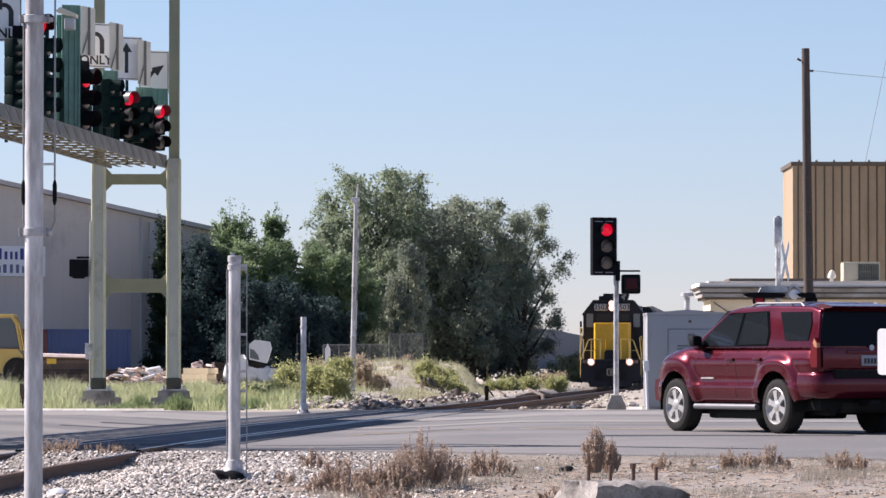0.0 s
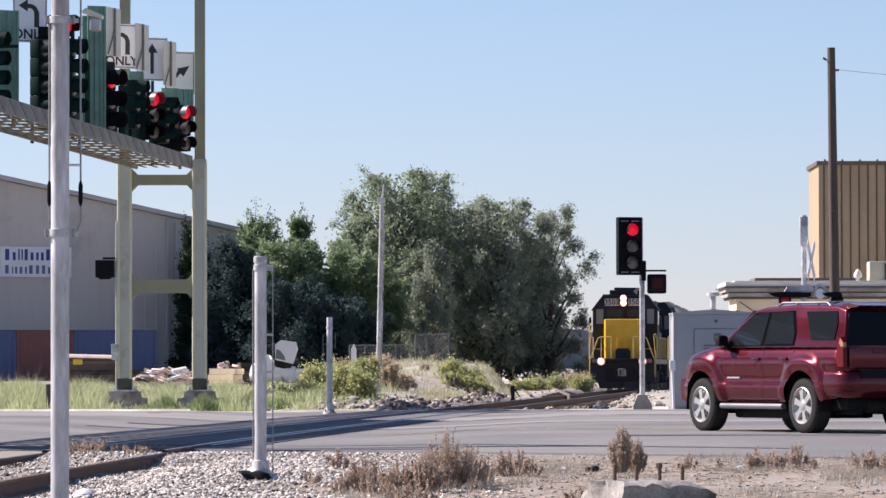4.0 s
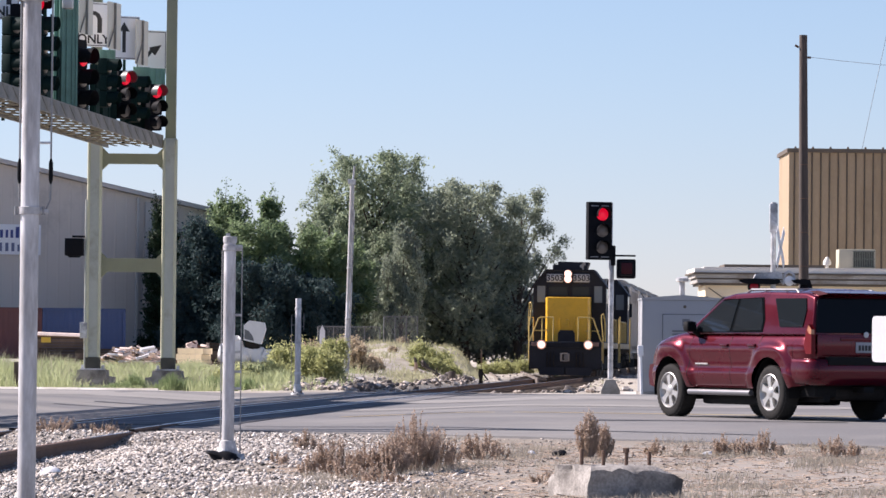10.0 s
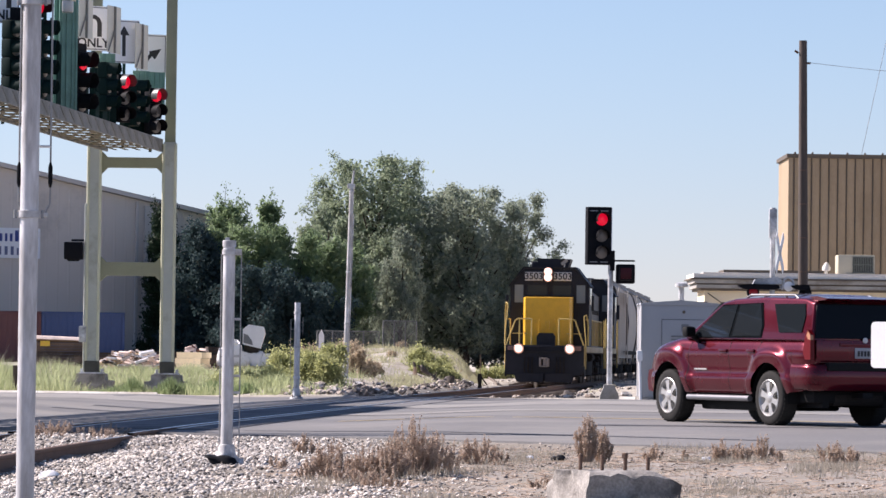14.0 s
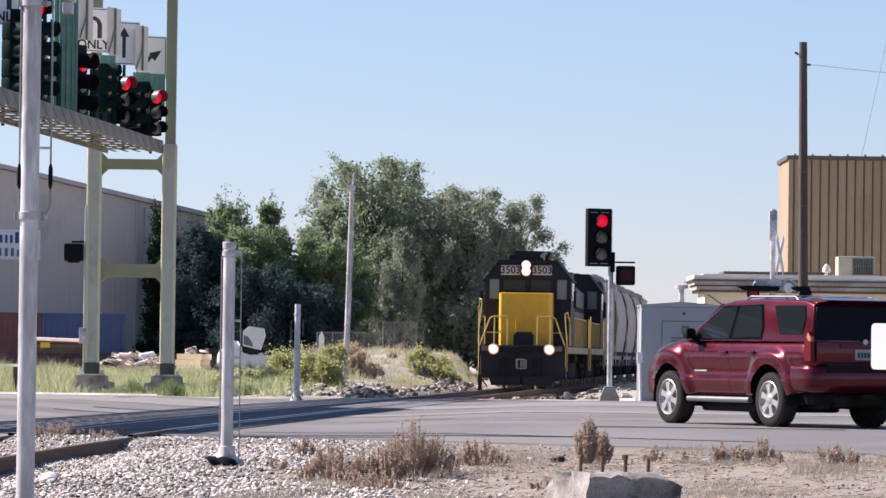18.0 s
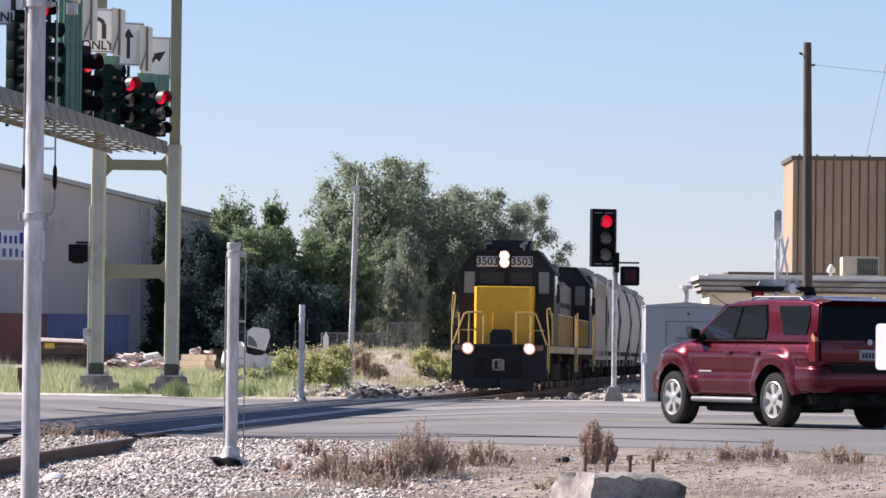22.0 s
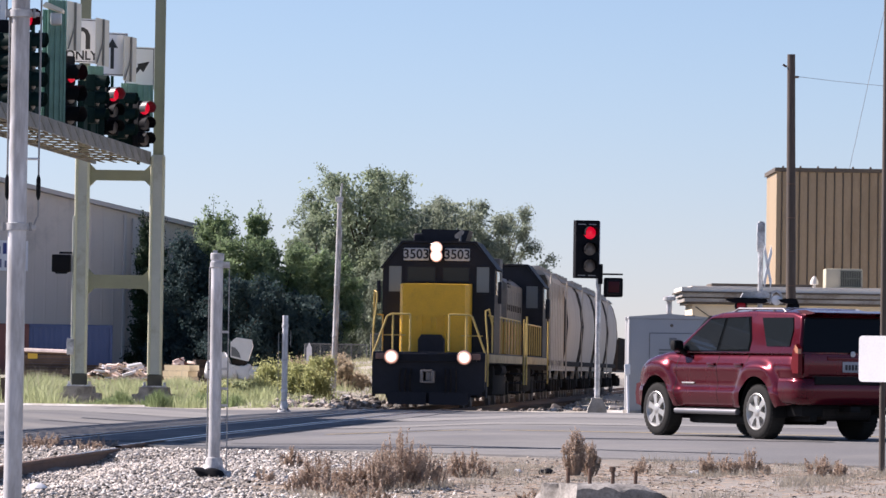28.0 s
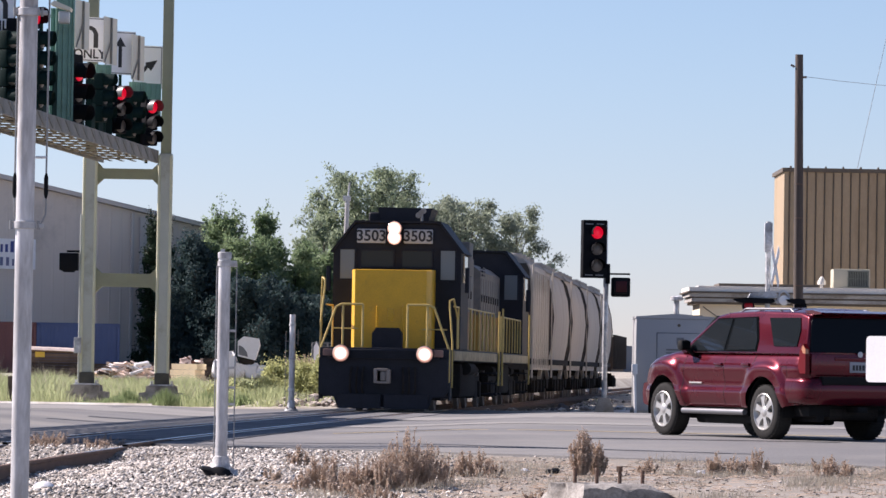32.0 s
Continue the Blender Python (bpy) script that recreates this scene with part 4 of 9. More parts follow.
def hopper_car(length, flat):
    T = thing("hopper_car", "beige covered hopper car with rust-streaked flat ribbed sides" if flat else "beige covered hopper car with dirty rounded sides",
              "freight car", group="freight cars in the train")
    half = [(1.34, 4.32), (1.44, 4.12), (1.5, 3.4), (1.5, 2.2), (1.5, 1.05)] if flat else [(1.24, 4.32), (1.40, 4.10), (1.57, 3.5), (1.64, 2.8), (1.58, 2.0), (1.40, 1.05)]
    n = 14
    b = B()
    rings = []
    for i in range(n + 1):
        u = i / n
        y = 0.55 + (length - 1.1) * u
        e = 1.0 if flat else 1.0 - 0.10 * (abs(2 * u - 1) ** 7)
        ring = [b.verts.new((px * e, y, pz)) for px, pz in half] + [b.verts.new((-px * e, y, pz)) for px, pz in reversed(half)]
        rings.append(ring)
    m = len(rings[0])
    for a, c in zip(rings, rings[1:]):
        for k in range(m):
            j = (k + 1) % m
            b.faces.new((a[k], a[j], c[j], c[k]))
    b.faces.new(rings[0])
    b.faces.new(rings[-1][::-1])
    part("body", b, HOPPER, T, smooth=50)
    # end walls coloured dark to stand for shade in the gaps
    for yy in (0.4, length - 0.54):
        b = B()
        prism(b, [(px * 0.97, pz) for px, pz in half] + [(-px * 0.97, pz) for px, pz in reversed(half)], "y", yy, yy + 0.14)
        part("end_bulkhead", b, HOPPERDARK, T, "dark end wall, shade of the car gap in its colour")
    b = B()
    prism(b, [(-1.34, 4.30), (1.34, 4.30), (1.2, 4.46), (0.6, 4.56), (-0.6, 4.56), (-1.2, 4.46)], "y", 0.5, length - 0.5)
    part("roof", b, HOPPERTOP, T, "dusty arched roof")
    b = B()
    for k in range(3):
        box(b, -0.34 + 0.24 * k, -0.14 + 0.24 * k, 0.3, length - 0.3, 4.64, 4.68)
    for k in range(int(length / 1.2)):
        box(b, -0.4, 0.4, 0.6 + 1.2 * k, 0.66 + 1.2 * k, 4.54, 4.64)
    part("running_board", b, HOPPERTOP, T)
    for k in range(4):
        b = B()
        y = length * (0.2 + 0.2 * k)
        lathe(b, [(0.3, 4.52), (0.3, 4.66), (0.26, 4.70)], Matrix.Translation((0.78, y, -0.03)), 14)
        part("roof_hatch", b, HOPPERTOP, T)
    if flat:
        for k in range(9):
            for s in (-1, 1):
                b = B()
                y = 0.7 + k * (length - 1.4) / 8
                box(b, s * 1.5 - 0.022, s * 1.5 + 0.022, y - 0.03, y + 0.03, 1.1, 4.1)
                part("side_rib", b, HOPPER, T)
    b = B()
    box(b, -0.35, 0.35, 0.0, length, 0.95, 1.3)
    for s in (-1, 1):
        box(b, s * 1.42 - 0.08, s * 1.42 + 0.08, 0.2, length - 0.2, 1.22, 1.4)
    part("underframe", b, UNDER, T)
    for s in (-1, 1):
        for (a, c) in ((0.5, 2.2), (length - 0.5, length - 2.2)):
            b = B()
            prism(b, [(a, 1.3), (c, 0.75), (c, 0.85), (a, 1.42)], "x", s * 1.3 - 0.06, s * 1.3 + 0.06)
            part("slope_brace", b, HOPPER, T)
    for k in range(2):
        b = B()
        y = length * (0.36 + 0.28 * k)
        prism(b, [(y - 1.5, 1.35), (y + 1.5, 1.35), (y + 0.35, 0.4), (y - 0.35, 0.4)], "x", -1.0, 1.0)
        part("discharge_chute", b, UNDER, T)
    for s in (-1, 1):
        b = B()
        x = s * 1.52
        for yy in (0.3, 0.7):
            cyl(b, (x, yy, 0.8), (x, yy, 4.3), 0.02, n=6)
        for k in range(8):
            cyl(b, (x, 0.3, 1.0 + 0.4 * k), (x, 0.7, 1.0 + 0.4 * k), 0.015, n=6)
        part("ladder", b, HOPPER, T)
    for yc in (1.7, length - 1.7):
        truck_frame(T, yc, 0.88, False)
        for k in (-1, 1):
            wheelset(T, yc + k * 0.88, 0.46)
    coupler(T, 0.0)
    coupler(T, length, 1)
    return T


def gondola_car(length=15.0):
    T = thing("gondola_car", "dark rusty low-sided freight car at the train's end", "freight car", group="freight cars in the train")
    b = B()
    for s in (-1, 1):
        box(b, s * 1.5 - 0.06, s * 1.5 + 0.06, 0.3, length - 0.3, 1.15, 2.5)
    box(b, -1.5, 1.5, 0.3, 0.42, 1.15, 2.9)
    box(b, -1.5, 1.5, length - 0.42, length - 0.3, 1.15, 2.7)
    box(b, -1.5, 1.5, 0.3, length - 0.3, 1.05, 1.2)
    part("body", b, LUMBERDARK, T)
    for k in range(11):
        for s in (-1, 1):
            b = B()
            y = 0.5 + k * (length - 1.0) / 10
            box(b, s * 1.6 - 0.06, s * 1.6 + 0.06, y - 0.07, y + 0.07, 1.15, 2.7)
            part("side_rib", b, HOPPERDARK, T)
    for yc in (1.9, length - 1.9):
        truck_frame(T, yc, 0.88, False)
        for k in (-1, 1):
            wheelset(T, yc + k * 0.88, 0.46)
    coupler(T, 0.0)
    return T


train = [(lead_locomotive(), 0.0), (switch_locomotive(), 18.1), (hopper_car(10.6, True), 32.3)]
for k in range(4):
    train.append((hopper_car(12.3, False), 43.5 + 12.9 * k))
train.append((gondola_car(), 95.2))


# ---- the red car ----
PLATEGREY = surf("plate_grey", (0.33, 0.34, 0.36), 0.5, var=0.1, scale=8, bump=0)
RAILGREY = surf("roof_rail_grey", (0.2, 0.2, 0.21), 0.4, 0.5, var=0.08, bump=0)
def car_wheel(parent, x, y, s):
    T = B()
    m = Matrix.Translation((x, y, 0.388)) @ Matrix.Rotation(radians(90 * s), 4, "Y")
    lathe(T, [(0.23, -0.145), (0.33, -0.155), (0.372, -0.14), (0.385, -0.10), (0.388, -0.02), (0.385, 0.06), (0.374, 0.09), (0.352, 0.104), (0.31, 0.112), (0.262, 0.108),
              (0.25, 0.09), (0.24, 0.04), (0.23, 0.0)], m, 40)
    for k in range(36):
        mm = m @ Matrix.Rotation(2 * math.pi * k / 36, 4, "Z")
        for (z0, z1, tw) in ((0.0, 0.088, 0.3), (-0.13, -0.028, -0.3)):
            box(T, 0.381, 0.3885, -0.022, 0.012, z0, z1, mm @ Matrix.Rotation(0.06 * tw, 4, "X"))
    w = part("wheel", T, TYRE, parent, "black tyre on a silver six-spoke rim", 40)
    R = B()
    lathe(R, [(0.20, 0.0), (0.235, 0.01), (0.242, 0.092), (0.256, 0.106), (0.262, 0.112), (0.25, 0.118), (0.236, 0.104), (0.222, 0.06), (0.21, 0.03)], m, 36)
    for k in range(6):
        a = math.pi * k / 3 + 0.2
        mm = m @ Matrix.Rotation(a, 4, "Z")
        # each spoke swells at the rim
        prism(R, [(0.04, -0.05), (0.12, -0.034), (0.20, -0.046), (0.238, -0.074), (0.238, 0.074), (0.20, 0.046), (0.12, 0.034), (0.04, 0.05)], "z", 0.055, 0.10, mm)
    lathe(R, [(0.078, 0.04), (0.078, 0.098), (0.06, 0.108), (0.03, 0.116), (0.01, 0.117)], m, 20)
    part("rim", R, ALLOY, w, "silver alloy rim")
    H = B()
    lathe(H, [(0.225, -0.02), (0.225, 0.0), (0.05, 0.002)], m, 24)
    part("brake_disc", H, CARBLACK, w)
    return w


def red_car():
    T = thing("car", "dark red sport utility car waiting on the road", "car")
    axles, arch_r = (1.405, -1.355), 0.462

    def line(v, pts):
        for (a, za), (c, zc) in zip(pts, pts[1:]):
            if v <= c:
                k = (v - a) / (c - a)
                k = min(1.0, max(0.0, k))
                return za + (zc - za) * k
        return pts[-1][1]

    def flank(y, z):
        """Half the body's width: sill, raised cladding, shoulder, arch flares, and the rounded ends."""
        w = line(z, ((0.40, 0.80), (0.47, 0.852), (0.56, 0.886), (0.635, 0.901), (0.67, 0.897), (0.72, 0.885), (0.84, 0.892), (0.96, 0.908), (1.01, 0.901), (1.09, 0.868), (1.17, 0.840)))
        w -= 0.014 * smooth01(0.665, 0.70, z) * smooth01(0.95, 0.75, z) * smooth01(0.95, 0.70, abs(y))
        w -= 0.115 * max(0.0, (y - 1.15) / 0.97) ** 2.4
        w -= 0.09 * max(0.0, (-2.08 - y) / 0.30) ** 2.5
        for c in axles:
            d = math.hypot(y - c, (z - 0.40) * (0.96 if z > 0.4 else 0.3))
            w += (0.062 if c < 0 else 0.050) * smooth01(0.70, 0.575, d) * smooth01(1.14, 0.98, z)
        return w

    def crest(y):
        return line(y, ((-2.40, 1.165), (0.95, 1.165), (1.2, 1.135), (1.5, 1.095), (1.75, 1.045), (1.92, 0.985), (2.03, 0.91), (2.10, 0.80), (2.13, 0.68)))

    def sill(y):
        return line(y, ((-2.40, 0.52), (-1.9, 0.47), (-1.8, 0.44), (1.8, 0.44), (2.0, 0.42), (2.13, 0.46)))

    b = B()
    ys = spaced((-2.38, -2.3, 2), (-2.3, 1.95, 106), (1.95, 2.13, 6))
    nz, nx = 24, 7
    rings = []
    for y in ys:
        top, bot, ring = crest(y), sill(y), []
        for side in (-1, 1):
            col = []
            for i in range(nz + 1):
                z = bot + (top - bot) * i / nz
                w = flank(y, z)
                k = max(0.0, (z - (top - 0.07)) / 0.07)
                w -= 0.045 * (1 - math.sqrt(max(0.0, 1 - k * k)))
                yy = y
                for c in axles:
                    d = math.hypot(y - c, z - 0.40)
                    if arch_r - 0.075 < d < arch_r and z > 0.36:
                        yy, z = c + (y - c) * arch_r / d, 0.40 + (z - 0.40) * arch_r / d
                col.append(b.verts.new((side * w, yy, z)))
            if side < 0:
                ring += col
                wt = -col[-1].co.x
                for i in range(1, nx):
                    u = -1 + 2 * i / nx
                    swell = 0.03 * (1 - u ** 4) + (0.016 * smooth01(0.75, 0.5, abs(u)) if y > 1.0 else 0)
                    ring.append(b.verts.new((wt * u, y, top + swell)))
            else:
                ring += col[::-1]
        rings.append((y, ring))
    for (_, p), (_, q) in zip(rings, rings[1:]):
        for i in range(len(p) - 1):
            quad = (p[i], p[i + 1], q[i + 1], q[i])
            m = sum((v.co for v in quad), Vector()) / 4
            if abs(m.x) > 0.6 and any(math.hypot(m.y - c, m.z - 0.40) < arch_r - 0.004 for c in axles):
                continue
            b.faces.new(quad)
    for y, ring in (rings[0], rings[-1]):
        n = len(ring)
        for i in range(n // 2 - 1):
            b.faces.new((ring[i], ring[i + 1], ring[n - 2 - i], ring[n - 1 - i]))
    bmesh.ops.delete(b, geom=[v for v in b.verts if not v.link_faces], context="VERTS")
    bmesh.ops.remove_doubles(b, verts=b.verts, dist=0.0005)
    part("body", b, CARRED, T, "glossy dark red body", 40)

    def seam(name, pts, s, wide=0.009, out=0.0015, mat=None):
        """A narrow strip that lies on the flank along a line of (y, z)."""
        g = B()
        prev = None
        for (a, za), (c, zc) in zip(pts, pts[1:]):
            n = max(1, int(math.hypot(c - a, zc - za) / 0.03))
            for k in range(n + 1):
                y, z = a + (c - a) * k / n, za + (zc - za) * k / n
                t = Vector((c - a, zc - za)).normalized() * wide / 2
                now = [g.verts.new((s * (flank(y + e * t.y, z - e * t.x) + o), y + e * t.y, z - e * t.x)) for e, o in ((-1, -0.004), (-1, out), (1, out), (1, -0.004))]
                if prev:
                    for q in range(4):
                        g.faces.new((prev[q], prev[(q + 1) % 4], now[(q + 1) % 4], now[q]))
                prev = now
            prev = None
        return part(name, g, mat or CARBLACK, T, smooth=0)

    for s in (-1, 1):
        seam("door_gap", [(0.82, 1.13), (0.85, 0.95), (0.86, 0.62), (0.80, 0.46)], s)
        seam("door_gap", [(-0.26, 1.14), (-0.255, 0.46)], s)
        seam("door_gap", [(-1.07, 1.15), (-1.02, 1.02), (-0.86, 0.90), (-0.76, 0.70), (-0.74, 0.47)], s)
        seam("bonnet_gap", [(1.0, 1.06), (1.5, 1.025), (1.85, 0.955)], s, 0.007)
        seam("bumper_gap", [(1.74, 0.69), (1.9, 0.72), (2.02, 0.74)], s, 0.007)
        seam("bumper_gap", [(-1.93, 0.83), (-2.30, 0.845)], s, 0.008)
        seam("fuel_flap", [(-1.75, 1.0), (-1.93, 1.0), (-1.93, 0.86)], s, 0.006) if s < 0 else None
    # greenhouse
    roofline = [(-2.385, 1.15), (-2.29, 1.58), (-2.24, 1.72), (-2.0, 1.775), (-0.9, 1.80), (-0.1, 1.775), (0.18, 1.73), (1.05, 1.155)]

    def halfw(z):
        return 0.868 - (z - 1.15) * 0.24

    b = B()
    prism(b, roofline, "x", -1, 1)
    for v in b.verts:
        v.co.x = math.copysign(halfw(v.co.z), v.co.x)
    # a crowned roof
    for xx in (-0.4, 0.0, 0.4):
        bmesh.ops.bisect_plane(b, geom=list(b.verts) + list(b.edges) + list(b.faces), plane_co=(xx, 0, 0), plane_no=(1, 0, 0))
    for v in b.verts:
        if v.co.z > 1.7:
            v.co.z += 0.062 * (1 - min(1.0, abs(v.co.x) / 0.72) ** 2)
    soften(b, 0.045, 3)
    part("cabin", b, CARRED, T)

    def pane(name, pts, s, out=0.012, mat=CARGLASS, thick=0.01):
        g = B()
        A = [g.verts.new((s * (halfw(z) + out), y, z)) for y, z in pts]
        C = [g.verts.new((s * (halfw(z) + out - thick), y, z)) for y, z in pts]
        g.faces.new(A)
        g.faces.new(C[::-1])
        for i in range(len(pts)):
            j = (i + 1) % len(pts)
            g.faces.new((A[i], A[j], C[j], C[i]))
        return part(name, g, mat, T)

    for s in (-1, 1):
        pane("window_trim", [(0.86, 1.19), (0.15, 1.69), (-0.92, 1.715), (-1.07, 1.38), (-1.07, 1.195)], s, 0.008, CARGLASS)
        pane("front_window", [(0.82, 1.205), (0.17, 1.665), (-0.26, 1.69), (-0.20, 1.205)], s, 0.016, SIDEGLASS)
        pane("rear_door_window", [(-0.29, 1.215), (-0.33, 1.69), (-0.88, 1.70), (-1.04, 1.37), (-1.04, 1.225)], s, 0.016, SIDEGLASS)
        pane("quarter_window", [(-1.51, 1.275), (-1.24, 1.695), (-2.04, 1.695), (-2.11, 1.52), (-2.10, 1.275)], s, 0.014, SIDEGLASS)
        # wheel wells, steps, doors
        for c in axles:
            il = B()
            prev = None
            for k in range(21):
                a = math.pi * (-0.06 + 1.12 * k / 20)
                now = [il.verts.new((s * x, c + 0.466 * math.cos(a), 0.40 + 0.466 * math.sin(a))) for x in (0.885, 0.55)]
                now.append(il.verts.new((s * 0.55, c, 0.40)))
                if prev:
                    il.faces.new((prev[0], prev[1], now[1], now[0]))
                    il.faces.new((prev[1], prev[2], now[2], now[1]))
                prev = now
            part("wheel_well", il, CARBLACK, T)
        d = B()
        box(d, s * 0.889 - 0.006, s * 0.889 + 0.006, 0.36, 0.70, 0.755, 0.775)
        part("badge_strip", d, STEEL, T, "small pale lettering strip")
        for yy in (-0.12, -0.86):
            g = B()
            box(g, s * 0.908 - 0.022, s * 0.908 + 0.022, yy - 0.1, yy + 0.1, 1.0, 1.038, bevel=0.014)
            hd = part("door_handle", g, CARRED, T)
            g = B()
            box(g, s * 0.904 - 0.004, s * 0.904 + 0.004, yy - 0.085, yy + 0.085, 0.968, 1.0, bevel=0.003)
            part("handle_recess", g, CARRED2, hd)
        g = B()
        cyl(g, (s * 0.90, -0.84, 0.375), (s * 0.90, 0.84, 0.375), 0.042, n=14)
        for yy in (-0.6, 0.0, 0.6):
            box(g, s * 0.80 - 0.09, s * 0.80 + 0.09, yy - 0.03, yy + 0.03, 0.36, 0.39)
        part("running_board", g, RAILGREY, T, "silver tubular side step")
        g = B()
        box(g, s * 0.985 - 0.088, s * 0.985 + 0.088, 0.64, 0.78, 1.195, 1.365, bevel=0.06)
        cyl(g, (s * 0.82, 0.72, 1.15), (s * 0.95, 0.71, 1.24), 0.034, n=8)
        mir = part("mirror", g, CARBLACK, T, "black door mirror")
        g = B()
        box(g, s * 0.99 - 0.07, s * 0.99 + 0.07, 0.628, 0.636, 1.215, 1.335, bevel=0.003)
        part("mirror_glass", g, CARGLASS, mir)
        # lamps
        g = B()
        prism(g, [(-2.41, 0.91), (-2.41, 1.24), (-2.33, 1.31), (-2.27, 1.22), (-2.22, 1.0), (-2.27, 0.91)], "x", s * 0.835, s * 0.902)
        soften(g, 0.03, 2)
        tl = part("tail_lamp", g, TAILRED, T, "red tail lamp with clear upper lens")
        g = B()
        prism(g, [(-2.412, 1.17), (-2.41, 1.235), (-2.345, 1.295), (-2.31, 1.23), (-2.35, 1.175)], "x", s * 0.855, s * 0.905)
        soften(g, 0.02, 2)
        part("clear_lens", g, AMBER, tl)
        g = B()
        box(g, s * 0.66 - 0.13, s * 0.66 + 0.13, 1.86, 2.05, 0.83, 0.95, bevel=0.045)
        part("headlamp", g, CLEARLENS, T)
        # roof rails
        g = B()
        tube(g, [(s * 0.63, -1.70, 1.765), (s * 0.63, -1.60, 1.825), (s * 0.63, -0.42, 1.835), (s * 0.63, -0.25, 1.77)], 0.018, 8)
        for yy in (-1.35, -0.8):
            cyl(g, (s * 0.63, yy, 1.75), (s * 0.63, yy, 1.83), 0.022, n=8)
        part("roof_rail", g, RAILGREY, T, "grey roof rail")
    for yy in (-0.62, -1.5):
        g = B()
        box(g, -0.63, 0.63, yy - 0.03, yy + 0.03, 1.826, 1.842, bevel=0.007)
        part("crossbar", g, RAILGREY, T)
    # rear: glass, gate, bumper, plate
    g = B()
    prism(g, [(-0.81, 1.19), (0.81, 1.19), (0.725, 1.66), (0.69, 1.71), (-0.69, 1.71), (-0.725, 1.66)], "y", -0.006, 0.006)
    m = Matrix.Translation((0, -2.395, 1.155)) @ Matrix.Rotation(radians(-12.6), 4, "X") @ Matrix.Translation((0, 0, -1.155))
    bmesh.ops.transform(g, matrix=m, verts=g.verts)
    part("rear_window", g, CARGLASS, T, "dark tinted rear window")
    g = B()
    prism(g, [(-2.20, 1.735), (-2.42, 1.75), (-2.44, 1.77), (-2.2, 1.805), (-1.98, 1.80)], "x", -0.66, 0.66)
    soften(g, 0.012, 2)
    part("rear_spoiler", g, CARRED, T, "red roof spoiler")
    g = B()
    box(g, -0.80, 0.80, -2.41, -2.38, 0.88, 1.17, bevel=0.012)
    part("tailgate_panel", g, CARRED, T)
    g = B()
    box(g, -0.42, 0.42, -2.425, -2.40, 1.085, 1.135, bevel=0.01)
    part("tailgate_trim", g, CARRED2, T)
    g = B()
    box(g, -0.17, 0.17, -2.422, -2.405, 0.93, 1.07, bevel=0.006)
    pl = part("licence_plate", g, PLATEGREY, T, "pale licence plate with dark bars")
    for k in range(5):
        q = B()
        box(q, -0.13 + 0.054 * k, -0.092 + 0.054 * k, -2.4255, -2.4215, 0.96, 1.03)
        part("plate_bar", q, SIGNBLACK, pl)
    g = B()
    lathe(g, [(0.04, 0), (0.04, 0.012), (0.03, 0.016)], Matrix.Translation((0, -2.408, 1.17)) @ Matrix.Rotation(radians(90), 4, "X"), 20)
    part("emblem", g, GALV, T)
    # the bumper wraps round both corners
    g = B()
    prev = None
    for k in range(41):
        a = math.pi * k / 40
        c, sn = math.cos(a), math.sin(a)
        now = []
        for z, o in ((0.50, -0.06), (0.53, -0.01), (0.60, 0.012), (0.70, 0.015), (0.80, 0.006), (0.84, -0.012), (0.852, -0.05)):
            now.append(g.verts.new((math.copysign(abs(c) ** 0.36, c) * (0.915 + o), -1.93 - (0.585 + o) * sn ** 0.36, z)))
        if prev:
            for q in range(6):
                g.faces.new((prev[q], prev[q + 1], now[q + 1], now[q]))
        prev = now
    part("rear_bumper", g, CARRED2, T, "red rear bumper", 50)
    g = B()
    box(g, -0.68, 0.68, -2.545, -2.42, 0.765, 0.875, bevel=0.012)
    part("bumper_step", g, CARBLACK, T)
    g = B()
    prism(g, [(1.98, 0.42), (2.15, 0.46), (2.18, 0.6), (2.15, 0.74), (2.0, 0.76)], "x", -0.80, 0.80)
    soften(g, 0.03, 3)
    part("front_bumper", g, CARRED2, T)
    g = B()
    prism(g, [(1.06, 1.16), (0.22, 1.71), (0.24, 1.73), (1.09, 1.18)], "x", -0.72, 0.72)
    part("windscreen", g, CARGLASS, T)
    # underside
    g = B()
    box(g, -0.70, 0.70, -2.2, 2.0, 0.33, 0.5, bevel=0.04)
    box(g, -0.62, 0.62, -0.85, 0.95, 0.20, 0.36, bevel=0.05)
    for sx in (-0.5, 0.5):
        box(g, sx - 0.06, sx + 0.06, -2.2, 1.95, 0.26, 0.40, bevel=0.02)
    cyl(g, (-0.75, -1.355, 0.388), (0.75, -1.355, 0.388), 0.06)
    lathe(g, [(0.05, -0.16), (0.15, -0.08), (0.15, 0.08), (0.05, 0.16)], Matrix.Translation((0.0, -1.355, 0.388)) @ Matrix.Rotation(radians(90), 4, "Y"), 16)
    part("chassis", g, CARBLACK, T)
    g = B()
    cyl(g, (0.45, -2.1, 0.40), (-0.35, -2.1, 0.40), 0.11, n=14)
    cyl(g, (0.55, -2.05, 0.42), (0.55, -2.48, 0.40), 0.035, n=10)
    part("exhaust", g, UNDER, T)
    g = B()
    box(g, -0.08, 0.08, -2.5, -2.2, 0.40, 0.48, bevel=0.01)
    part("tow_hitch", g, CARBLACK, T)
    for s in (-1, 1):
        for yy in (1.405, -1.355):
            car_wheel(T, s * 0.80, yy, s)
    # a tall body and a high bonnet
    done = set()
